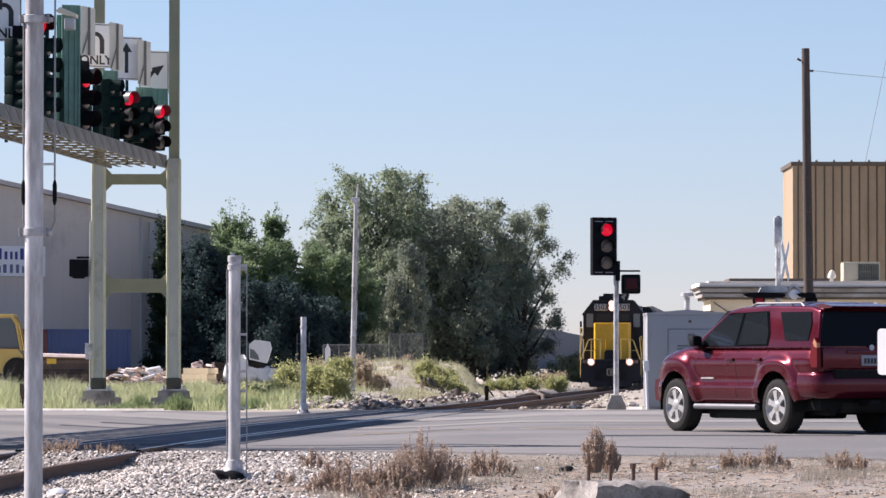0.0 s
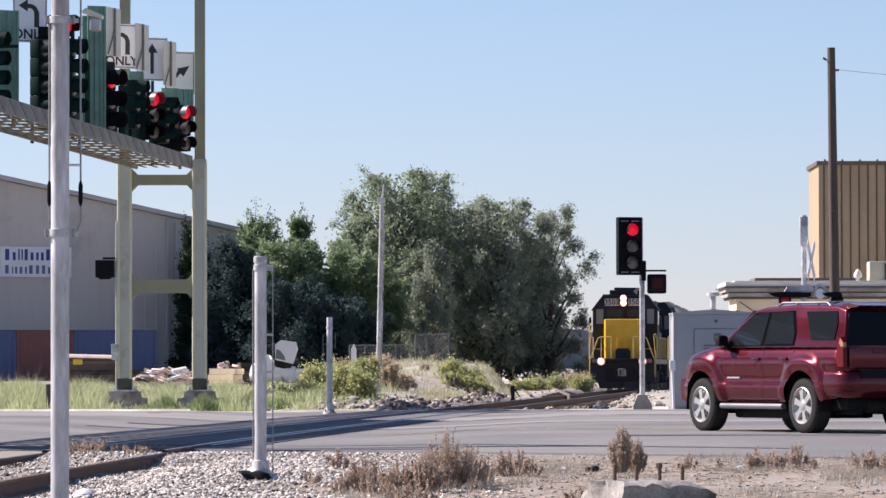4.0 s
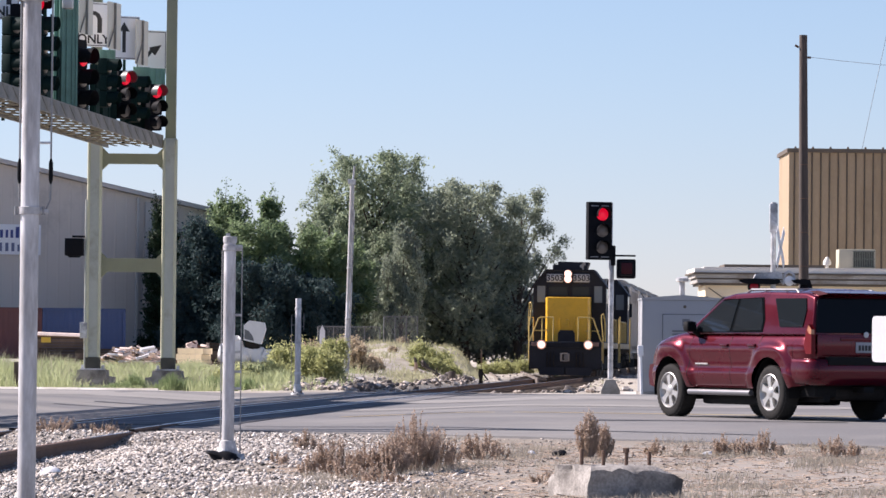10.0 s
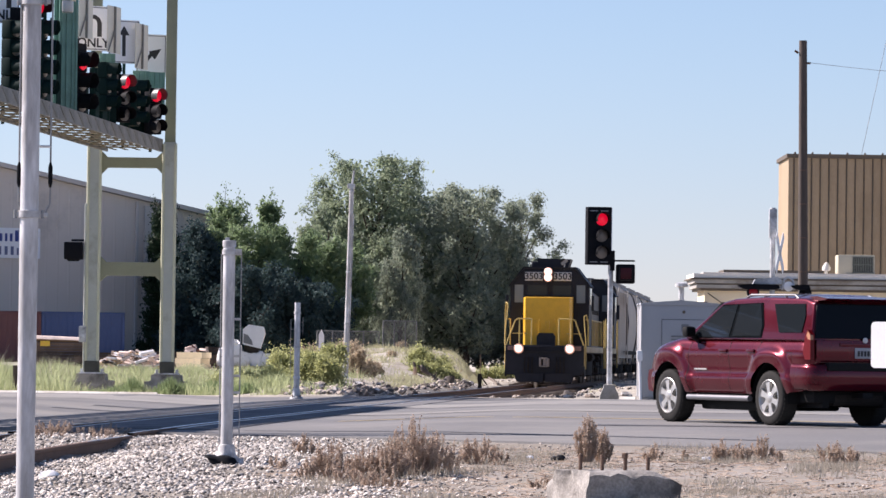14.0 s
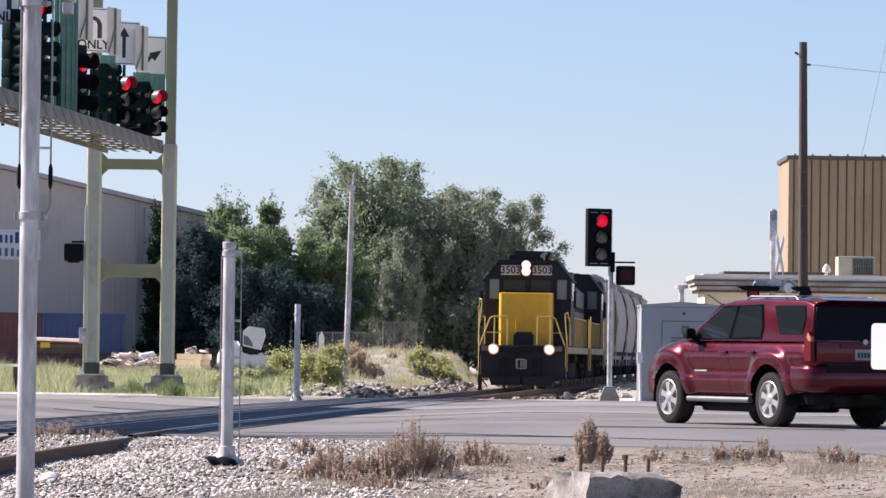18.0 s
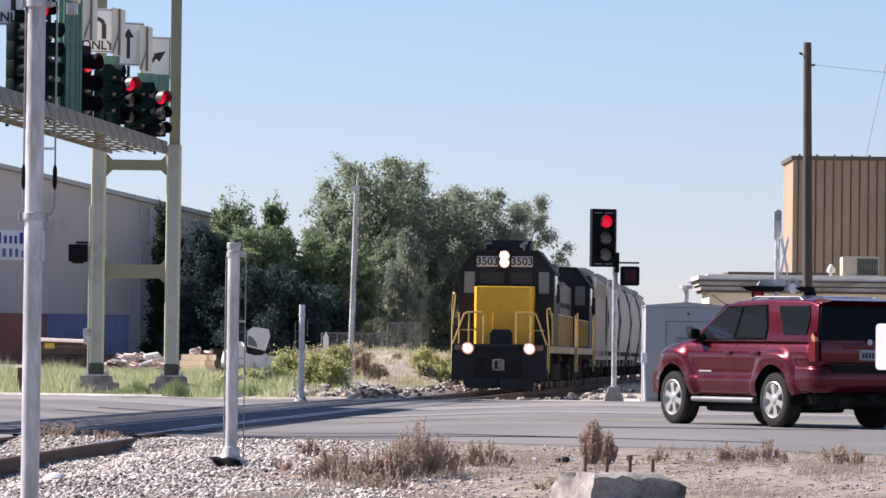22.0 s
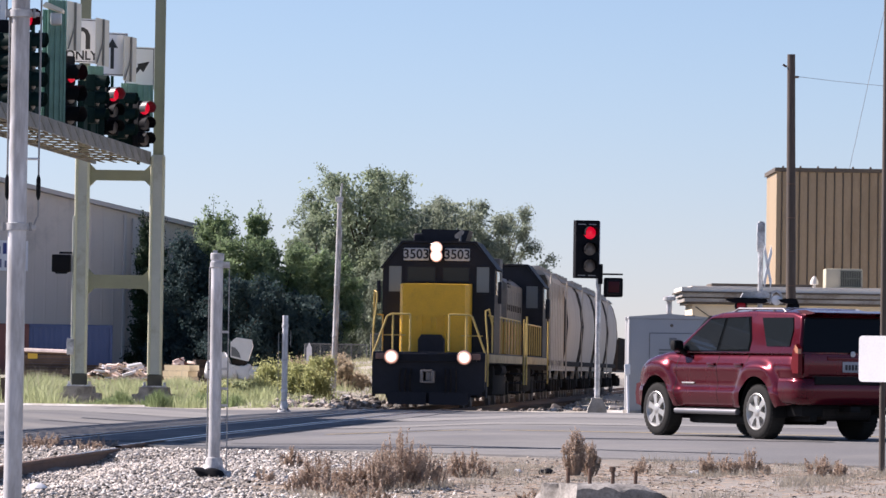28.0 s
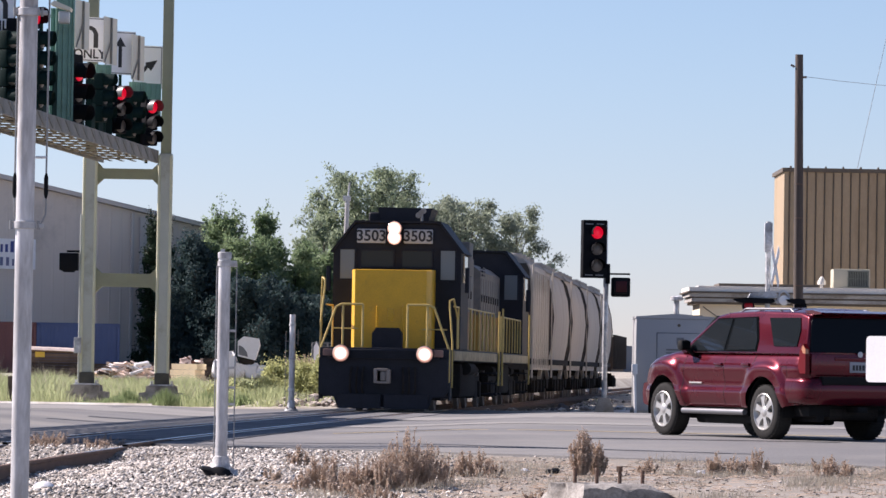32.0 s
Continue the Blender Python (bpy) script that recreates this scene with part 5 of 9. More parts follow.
    for ob in T.children:
        if ob.name.startswith("wheel") and not ob.name.startswith("wheel_"):
            continue
        for o in (ob, *ob.children):
            if o.data.name in done:
                continue
            done.add(o.data.name)
            for v in o.data.vertices:
                if v.co.z > 0.45:
                    v.co.z = 0.45 + (v.co.z - 0.45) * 1.055
                if v.co.z > 1.24:
                    v.co.z = 1.24 + (v.co.z - 1.24) * 0.905
                if v.co.z > 0.9 and v.co.y > 0.8:
                    v.co.z += 0.045 * smooth01(0.9, 1.1, v.co.z) * smooth01(0.8, 1.2, v.co.y) * smooth01(2.3, 1.9, v.co.y)
    return T


suv = red_car()
suv.matrix_basis = pose(4.852, 62.0, 0.127, 0, 0, 27.7)


# ---- masts, gantry and signals ----
def pipe_mast(m, h, r, collars, hooks, group="pipe masts by the track", label="galvanised pipe mast with a thin side wire", base=True):
    T = thing("signal_mast", label, "mast", m, group)
    b = B()
    cyl(b, (0, 0, 0.12 if base else -0.3), (0, 0, h), r, n=24)
    part("pipe", b, MASTGALV, T)
    b = B()
    if not base:
        lathe(b, [(r * 1.03, -0.28), (r * 1.12, -0.26), (r * 1.12, -0.2), (r * 1.03, -0.18)], None, 20)
    else:
        lathe(b, [(r * 2.3, 0.0), (r * 2.2, 0.03), (r * 1.5, 0.07), (r * 1.25, 0.18), (r * 1.15, 0.24), (r * 1.02, 0.245)], None, 20)
    part("base_casting", b, GALV, T, "flared cast base")
    for k in range(4 if base else 0):
        a = math.pi / 4 + k * math.pi / 2
        q = B()
        cyl(q, (r * 1.9 * math.cos(a), r * 1.9 * math.sin(a), 0.02), (r * 1.9 * math.cos(a), r * 1.9 * math.sin(a), 0.10), 0.014, n=6)
        part("anchor_bolt", q, RAIL_SIDE, T)
    for z in collars:
        q = B()
        lathe(q, [(r * 1.02, -0.03), (r * 1.18, -0.025), (r * 1.18, 0.025), (r * 1.02, 0.03)], Matrix.Translation((0, 0, z)), 20)
        part("collar", q, GALV, T)
    for (z0, z1, off) in hooks:
        q = B()
        tube(q, [(off, 0, z0), (off, 0, z1)], 0.006, 6)
        part("side_wire", q, WIRE, T)
        n = max(2, int((z1 - z0) / 0.36))
        for k in range(n):
            q = B()
            z = z0 + (z1 - z0) * (k + 0.4) / n
            cyl(q, (math.copysign(r, off), 0, z), (off, 0, z), 0.007, n=6)
            part("wire_standoff", q, WIRE, T)
    return T


# the nearest mast, with two collars, hooks and turnbuckles
mast = pipe_mast(pose(-2.586, 27.14, -0.02), 4.3, 0.058, (), (), label="tall scuffed galvanised pipe mast with collars and stay wires", base=False)
for z in (1.93, 3.28):
    q = B()
    lathe(q, [(0.059, -0.025), (0.07, -0.022), (0.07, 0.022), (0.059, 0.025)], Matrix.Translation((0, 0, z)), 24)
    box(q, -0.092, -0.055, -0.018, 0.018, z - 0.018, z + 0.014)
    box(q, 0.055, 0.118, -0.018, 0.018, z - 0.018, z + 0.01, bevel=0.005)
    part("collar", q, GALV, mast, "clamp collar")
    for s in (-1, 1):
        q = B()
        cyl(q, (s * 0.086, -0.01, z - 0.027), (s * 0.086, -0.01, z + 0.027), 0.011, n=8)
        part("clamp_bolt", q, WIRE, mast)
for (off, za, zb) in ((0.13, 1.95, 4.3), (-0.068, 1.95, 3.28)):
    q = B()
    tube(q, [(off - math.copysign(0.03, off), 0, za - 0.02), (off, 0, za + 0.05), (off, 0, zb)], 0.006, 8)
    part("stay_wire", q, WIRE, mast)
    q = B()
    lathe(q, [(0.006, 0.0), (0.014, 0.03), (0.014, 0.13), (0.006, 0.16)], Matrix.Translation((off, 0, za + 0.15)), 10)
    part("turnbuckle", q, BLACKMETAL, mast)
q = B()
cyl(q, (0.06, 0, 2.36), (0.13, 0, 2.36), 0.008, n=8)
part("wire_standoff", q, GALV, mast)

post = pipe_mast(pose(-2.005, 41.3, 0.0), 2.13, 0.058, (2.02,), ((0.1, 2.0, -0.072),), base=False)
q = B()
lathe(q, [(0.066, -0.05), (0.066, 0.005), (0.058, 0.012), (0.01, 0.012)], Matrix.Translation((0, 0, 2.12)), 20)
box(q, -0.04, 0.0, -0.02, 0.02, 2.13, 2.16)
part("cap", q, GALV, post)
q = B()
box(q, 0.05, 0.12, -0.02, 0.02, 1.99, 2.05, bevel=0.008)
part("bracket", q, GALV, post)
q = B()
cyl(q, (0.118, 0, 0.02), (0.118, 0, 2.02), 0.006, n=8)
part("side_wire", q, WIRE, post)
for z in (1.375, 1.02, 0.83, 0.67, 0.33):
    q = B()
    box(q, 0.05, 0.12, -0.008, 0.008, z - 0.012, z + 0.012, bevel=0.003)
    part("wire_standoff", q, GALV, post)
# the foot: a crumpled pale casting over a split black boot
q = B()
lathe(q, [(0.15, -0.06), (0.14, 0.02), (0.115, 0.06), (0.08, 0.10), (0.070, 0.165), (0.060, 0.17)], None, 28)
bmesh.ops.subdivide_edges(q, edges=q.edges, cuts=1)
for v in q.verts:
    k = smooth01(0.19, 0.1, v.co.z)
    v.co.x *= 1 + 0.35 * k * noise.noise(v.co * 11 + Vector((4, 0, 1)))
    v.co.y *= 1 + 0.35 * k * noise.noise(v.co * 11 + Vector((0, 6, 1)))
    v.co.z += 0.035 * k * noise.noise(v.co * 13)
part("foot_casting", q, CASTWHITE, post, "crumpled pale casting at the foot", 20)
q = B()
bmesh.ops.create_icosphere(q, subdivisions=3, radius=0.15)
for v in q.verts:
    v.co *= 1 + 0.4 * noise.noise(v.co * 9 + Vector((3, 1, 0)))
    v.co = Vector((v.co.x * 1.15 - 0.02, v.co.y * 0.75 - 0.10, max(-0.03, v.co.z * 0.42 + 0.0 - 0.22 * v.co.x)))
part("rubber_boot", q, BLACKMETAL, post, "black boot round the foot")
pipe_mast(pose(-3.24, 99.8, 0.0), 2.24, 0.068, (0.5, 1.2, 2.0), ((0.3, 1.85, -0.15), (1.5, 1.9, 0.13)))

lean = pipe_mast(pose(-2.83, 133.0, 0.2, 0, 1.35, 0), 6.0, 0.07, (1.8, 3.4, 5.9), (), label="tall leaning metal pole with a bracket at its top")
q = B()
tube(q, [(0, 0, 6.0), (0.05, 0, 6.55)], 0.03, 8)
box(q, -0.14, 0.1, -0.08, 0.08, 5.98, 6.14, bevel=0.02)
part("top_bracket", q, GALV, lean)
q = B()
cyl(q, (0.088, 0, 0.0), (0.088, 0, 5.2), 0.018, n=8)
part("conduit", q, GALV, lean, "pale conduit beside the pole")


def signal_head(parent, m, lit=0, visor_mat=None, n=3, back=True, housing=None):
    """A vertical head that faces -y, its top section at the origin."""
    housing = housing or HEADGREEN
    H = new("signal_head")
    b = B()
    for k in range(n):
        box(b, -0.18, 0.18, 0.0, 0.22, -0.36 * k - 0.175, -0.36 * k + 0.175, bevel=0.03)
    me = bpy.data.meshes.new("signal_head")
    bmesh.ops.recalc_face_normals(b, faces=b.faces)
    b.to_mesh(me)
    b.free()
    bpy.data.objects.remove(H)
    H = mesh_part("signal_head", me, housing, parent, "vertical signal head with visors")
    H.matrix_basis = m
    if back:
        p = B()
        box(p, -0.30, 0.30, 0.09, 0.105, -0.36 * (n - 1) - 0.32, 0.32)
        part("backplate", p, housing, H)
    for k in range(n):
        z = -0.36 * k
        l = B()
        lathe(l, [(0.15, 0.0), (0.14, 0.02), (0.08, 0.045), (0.02, 0.055)], Matrix.Translation((0, 0.0, z)) @ Matrix.Rotation(radians(90), 4, "X"), 20)
        part("lens", l, REDLAMP if k == lit else DARKLENS, H, "lit red lens" if k == lit else "")
        v = B()
        A, C, A2, C2 = [], [], [], []
        for i in range(15):
            a = radians(-35 + 250 * i / 14)
            c, s = math.cos(a), math.sin(a)
            d = 0.24 - 0.08 * max(0, -s)
            A.append(v.verts.new((0.165 * c, 0.0, z + 0.165 * s)))
            C.append(v.verts.new((0.165 * c, -d, z + 0.165 * s)))
            A2.append(v.verts.new((0.157 * c, 0.0, z + 0.157 * s)))
            C2.append(v.verts.new((0.157 * c, -d, z + 0.157 * s)))
        for i in range(14):
            v.faces.new((A[i], A[i + 1], C[i + 1], C[i]))
            v.faces.new((A2[i], C2[i], C2[i + 1], A2[i + 1]))
            v.faces.new((C[i], C[i + 1], C2[i + 1], C2[i]))
        part("visor", v, visor_mat if k == lit and visor_mat else housing, H, smooth=60)
    return H


def arrow_outline(kind):
    if kind == "up":
        return [(-0.05, -0.40), (0.05, -0.40), (0.05, 0.18), (0.16, 0.18), (0.0, 0.44), (-0.16, 0.18), (-0.05, 0.18)]
    if kind == "right":
        return [(-0.30, -0.26), (-0.22, -0.32), (0.02, -0.02), (0.11, -0.11), (0.30, 0.20), (-0.06, 0.12), (-0.05, 0.05)]
    return [(0.24, -0.34), (0.24, 0.04), (0.17, 0.17), (0.06, 0.24), (-0.06, 0.25), (-0.06, 0.36), (-0.30, 0.20), (-0.06, 0.05), (-0.06, 0.14),
            (0.04, 0.13), (0.09, 0.08), (0.11, 0.02), (0.11, -0.34)]


def lane_sign(parent, m, kind, only, w=0.90, h=1.2):
    b = B()
    box(b, -w / 2, w / 2, 0.0, 0.006, -h / 2, h / 2)
    s = part("lane_sign", b, SIGNWHITE, parent, "white lane sign with a black arrow")
    s.matrix_basis = m
    for (x0, x1, z0, z1) in ((-w / 2 + 0.02, w / 2 - 0.02, h / 2 - 0.05, h / 2 - 0.03), (-w / 2 + 0.02, w / 2 - 0.02, -h / 2 + 0.03, -h / 2 + 0.05),
                             (-w / 2 + 0.02, -w / 2 + 0.04, -h / 2 + 0.05, h / 2 - 0.05), (w / 2 - 0.04, w / 2 - 0.02, -h / 2 + 0.05, h / 2 - 0.05)):
        q = B()
        box(q, x0, x1, -0.004, 0.0, z0, z1)
        part("border", q, SIGNBLACK, s)
    q = B()
    prism(q, [(x, z + (0.12 if only else 0)) for x, z in arrow_outline(kind)], "y", -0.005, -0.0005)
    part("arrow", q, SIGNBLACK, s)
    if only:
        text_part("word", "ONLY", 0.34, Matrix.Translation((0, -0.003, -0.40)) @ FACE, SIGNBLACK, s, 0.002)
    return s


def gantry():
    T = thing("signal_gantry", "pale olive steel gantry carrying traffic signals and lane signs", "traffic gantry")
    X = {-1: -9.68, 1: -7.57}
    Y = 120.8
    for s, x, Y in ((-1, -9.68, 120.8), (1, -7.57, 120.8), (-1, -15.2, 60.1), (1, -13.1, 60.1)):
        b = B()
        # an I-column
        box(b, x - 0.175, x + 0.175, Y - 0.17, Y - 0.145, 0.75, 6.95)
        box(b, x - 0.175, x + 0.175, Y + 0.145, Y + 0.17, 0.75, 6.95)
        box(b, x - 0.175, x - 0.15, Y - 0.145, Y + 0.145, 0.75, 6.95)
        box(b, x + 0.15, x + 0.175, Y - 0.145, Y + 0.145, 0.75, 6.95)
        leg = part("leg", b, OLIVE, T)
        b = B()
        box(b, x - 0.145, x + 0.145, Y - 0.13, Y + 0.13, 6.95, 12.6, bevel=0.01)
        part("upper_leg", b, OLIVE_SHADED, T)
        # rods added at the front corners to carry the sunlit edge
        for e in (-1, 1):
            b = B()
            cyl(b, (x + e * 0.165, Y - 0.155, 0.75), (x + e * 0.165, Y - 0.155, 6.9), 0.045, n=12)
            part("edge_strip", b, EDGEOLIVE, leg, "rounded column edge, sunlight put into its paler colour")
        b = B()
        box(b, x - 0.2, x + 0.2, Y - 0.2, Y + 0.2, 0.45, 0.78, bevel=0.015)
        part("dark_sleeve", b, SLEEVE, T, "darker sleeve at the column foot")
        b = B()
        box(b, x - 0.34, x + 0.34, Y - 0.34, Y + 0.34, 0.42, 0.46)
        part("base_plate", b, GALV, T)
        for a in (-1, 1):
            for c in (-1, 1):
                b = B()
                cyl(b, (x + a * 0.28, Y + c * 0.28, 0.4), (x + a * 0.28, Y + c * 0.28, 0.56), 0.025, n=8)
                part("anchor_bolt", b, GALV, T)
        b = B()
        prism(b, [(x - 0.62, -0.1), (x + 0.62, -0.1), (x + 0.60, 0.22), (x + 0.42, 0.24), (x + 0.40, 0.42), (x - 0.40, 0.42), (x - 0.42, 0.24), (x - 0.60, 0.22)], "y", Y - 0.6, Y + 0.6)
        soften(b, 0.02)
        part("pedestal", b, OLDBLOCK, T, "stepped dirty concrete pedestal")
    for (z0, z1, Y, dx) in ((6.22, 6.51, 120.8, 0.0), (3.18, 3.56, 120.8, 0.0), (6.26, 6.64, 60.1, -5.53), (3.18, 3.56, 60.1, -5.53)):
        b = B()
        a, c = X[-1] + 0.17 + dx, X[1] - 0.17 + dx
        h = 0.2
        prism(b, [(a, z0 - h), (a + h, z0), (c - h, z0), (c, z0 - h), (c, z1 + h), (c - h, z1), (a + h, z1), (a, z1 + h)], "y", Y - 0.12, Y + 0.12)
        part("crossbar", b, OLIVE_SHADED, T, "olive crossbar with haunched ends")
    Y = 120.8
    # beam walkway
    D = Vector((-2.45, -26.8, 0)).normalized()
    side = Vector((-D.y, D.x, 0))
    if side.x < 0:
        side = -side
    o = Vector((-8.62, 120.5, 6.68))
    M = Matrix(((side.x, D.x, 0, o.x), (side.y, D.y, 0, o.y), (0, 0, 1, o.z), (0, 0, 0, 1)))
    Lb = 60.8
    for e in (-1, 1):
        b = B()
        box(b, e * 0.78 - 0.03, e * 0.78 + 0.03, -0.4, Lb, 0.0, 0.36 if e > 0 else 0.14, M)
        part("fascia", b, FASCIA, T, "pale zinc edge beam")
    n = 97
    for k in range(n):
        y = 0.1 + k * 0.62
        b = B()
        if k % 2:
            box(b, -0.75, 0.75, y, y + 0.66, 0.05, 0.062, M)
            part("walkway_plate", b, GRATE, T)
        if k % 2 == 0:
            b = B()
            prism(b, [(y, 0.03), (y + 0.1, 0.03), (y + 0.9, 0.33), (y + 0.3, 0.33)], "x", 0.813, 0.826, M)
            part("stiffener", b, STIFF, T)
    for x in (-0.5, -0.17, 0.17, 0.5):
        b = B()
        box(b, x - 0.045, x + 0.045, -0.2, Lb, 0.034, 0.046, M)
        part("walkway_rib", b, GRATE, T)
    # unseen panels, added only to widen the beam's shadow on the road
    for k in range(10):
        b = B()
        y = 30.5 + 3.0 * k
        box(b, 0.70, 0.74, y, y + 2.97, 0.4, 1.9, M)
        part("guard_panel", b, BACKGREEN, T)
    rb = random.Random(4)
    for k in range(12):
        b = B()
        y = 1.0 + 1.35 * k + rb.uniform(-0.2, 0.2)
        box(b, 0.10, 0.13, y, y + rb.uniform(0.55, 1.0), 0.30, rb.uniform(1.15, 1.6) if k < 6 else rb.uniform(1.5, 2.5), M)
        part("backboard", b, BACKGREEN, T)
    # green racks behind the heads
    for (x, y, z0, z1) in ((-11.55, 104.0, 7.0, 9.4), (-11.2, 105.5, 7.0, 9.2), (-10.45, 109.0, 7.0, 9.6), (-10.2, 110.4, 7.0, 9.9), (-9.95, 111.4, 7.0, 9.7), (-9.6, 113.4, 7.0, 8.9)):
        b = B()
        box(b, x - 0.05, x + 0.05, y, y + 0.06, z0, z1)
        part("frame_post", b, BACKGREEN, T)
    for (x, y, z) in ((-10.2, 110.6, 9.2), (-10.25, 110.6, 8.2), (-11.4, 104.2, 8.9)):
        b = B()
        box(b, x - 0.45, x + 0.45, y, y + 0.05, z - 0.04, z + 0.04)
        part("frame_bar", b, BACKGREEN, T)
    b = B()
    prism(b, [(-9.72, 10.02), (-9.22, 9.86), (-9.2, 9.94), (-9.62, 10.12)], "y", 107.6, 108.2)
    part("lamp_shade", b, CREAM, T, "pale shade over a lamp")
    b = B()
    box(b, -9.52, -9.25, 107.7, 108.0, 9.55, 9.86, bevel=0.05)
    part("lamp_louvre", b, STEEL, T)
    # uprights carrying the signs and heads
    for (x, y) in ((-8.17, 121.3), (-8.74, 118.5), (-9.33, 115.3), (-10.0, 110.2), (-10.93, 107.3)):
        b = B()
        box(b, x - 0.04, x + 0.04, y + 0.02, y + 0.1, 6.7, 9.6)
        part("upright", b, BACKGREEN, T)
    face = -24.0      # signs and heads turn this much towards the crossing

    def put(d, lat, z):
        return Matrix.Translation(M @ Vector((lat, d, z)))

    R = Matrix.Rotation(radians(face * -1), 4, "Z")
    lane_sign(T, Matrix.Translation((-8.17, 121.2, 9.42)) @ R, "right", False)
    lane_sign(T, Matrix.Translation((-8.74, 118.4, 9.60)) @ R, "up", False)
    lane_sign(T, Matrix.Translation((-9.33, 115.2, 9.72)) @ R, "left", True)
    lane_sign(T, Matrix.Translation((-10.97, 107.2, 9.82)) @ R, "left", True)
    # sign backs turned to the other road
    R2 = Matrix.Rotation(radians(74), 4, "Z")
    for (x, y, z) in ((-9.11, 110.1, 9.70), (-8.70, 114.3, 9.62), (-8.27, 118.8, 9.50)):
        b = B()
        box(b, -0.50, 0.50, 0.0, 0.02, -0.62, 0.62)
        s = part("sign_back", b, CREAM, T, "cream back of a sign in the sun")
        s.matrix_basis = Matrix.Translation((x, y, z)) @ R2
        q = B()
        box(q, -0.03, 0.03, -0.05, 0.0, -0.62, 0.62)
        cyl(q, (-0.03, -0.03, 0.0), (-0.5, -0.03, -0.6), 0.02, n=6)
        part("brace", q, FASCIA, s)
    # heads facing this way, red lit; two have the sun put into a paler visor colour
    def head(x, y, z, yaw, k, **kw):
        return signal_head(T, Matrix.Translation((x, y, z)) @ Matrix.Rotation(radians(yaw), 4, "Z") @ Matrix.Scale(k, 4), **kw)

    head(-7.88, 119.2, 8.17, 42, 1.2, lit=0, visor_mat=VISORLIT, back=False, housing=BLACKMETAL)
    head(-8.55, 116.4, 8.36, 42, 1.22, lit=0, visor_mat=VISORLIT, back=False, housing=BLACKMETAL)
    head(-9.20, 110.4, 8.50, 66, 1.5, lit=0, back=True, housing=BLACKMETAL)
    head(-9.93, 105.4, 9.5, 48, 1.5, lit=0, n=1, back=False, housing=BLACKMETAL)
    # green heads that face the other road
    for (x, y, z, yaw, n, k) in ((-8.30, 118.2, 8.34, 78, 3, 1.2), (-8.84, 114.6, 8.56, 76, 3, 1.22), (-9.72, 105.5, 8.95, 80, 4, 1.355),
                                 (-10.55, 106.6, 9.02, 60, 4, 1.3), (-11.35, 103.0, 8.95, 74, 4, 1.3)):
        head(x, y, z, yaw, k, lit=-1, n=n, back=False, visor_mat=None)
    # dark plates behind the heads
    for (x, y, z, w, h, mat) in ((-9.72, 110.9, 8.18, 0.72, 1.9, BLACKMETAL), (-9.1, 115.9, 7.95, 0.75, 1.5, HEADGREEN), (-8.4, 119.5, 7.8, 0.75, 1.4, HEADGREEN), (-10.5, 107.0, 8.3, 0.5, 2.6, BLACKMETAL)):
        b = B()
        box(b, -w / 2, w / 2, 0, 0.03, -h / 2, h / 2, bevel=0.01)
        s = part("head_plate", b, mat, T, "dark plate behind a signal head")
        s.matrix_basis = Matrix.Translation((x, y, z)) @ Matrix.Rotation(radians(15), 4, "Z")
    # green back panels between them
    for (x, y, z, w, h) in ((-8.35, 119.9, 7.95, 0.5, 1.9), (-9.0, 116.0, 8.1, 0.45, 2.0), (-9.42, 108.6, 8.7, 0.50, 3.1), (-9.70, 109.2, 8.6, 0.3, 2.9), (-7.95, 120.4, 8.3, 0.5, 1.2),
                            (-11.2, 104.5, 8.6, 0.5, 2.4), (-11.85, 104.7, 8.2, 0.6, 2.1)):
        b = B()
        box(b, -w / 2, w / 2, 0, 0.02, -h / 2, h / 2)
        for e in (-0.36, -0.1, 0.2, 0.4):
            box(b, e * w - 0.012, e * w + 0.012, -0.03, 0.0, -h / 2, h / 2)
        s = part("backplate", b, TEALPLATE, T, "ribbed green back panel")
        s.matrix_basis = Matrix.Translation((x, y, z)) @ Matrix.Rotation(radians(25), 4, "Z")
    # detector box on an arm
    b = B()
    tube(b, [(-9.87, Y - 0.1, 4.16), (-10.3, Y - 0.1, 4.16)], 0.03, 8)
    part("arm", b, BLACKMETAL, T)
    b = B()
    box(b, -10.50, -9.97, Y - 0.25, Y + 0.1, 3.62, 4.11, bevel=0.03)
    prism(b, [(-10.44, 3.63), (-10.04, 3.63), (-10.1, 3.57), (-10.38, 3.57)], "y", Y - 0.2, Y + 0.05)
    part("junction_box", b, BLACKMETAL, T, "dark hooded box on an arm")
    b = B()
    cyl(b, (X[-1] - 0.22, Y - 0.15, 0.5), (X[-1] - 0.22, Y - 0.15, 5.2), 0.035, n=8)
    part("conduit", b, OLIVE, T)
    b = B()
    box(b, X[-1] - 0.36, X[-1] - 0.16, Y - 0.3, Y - 0.17, 1.3, 1.75, bevel=0.02)
    part("control_box", b, GALV, T)
    return T


gantry()


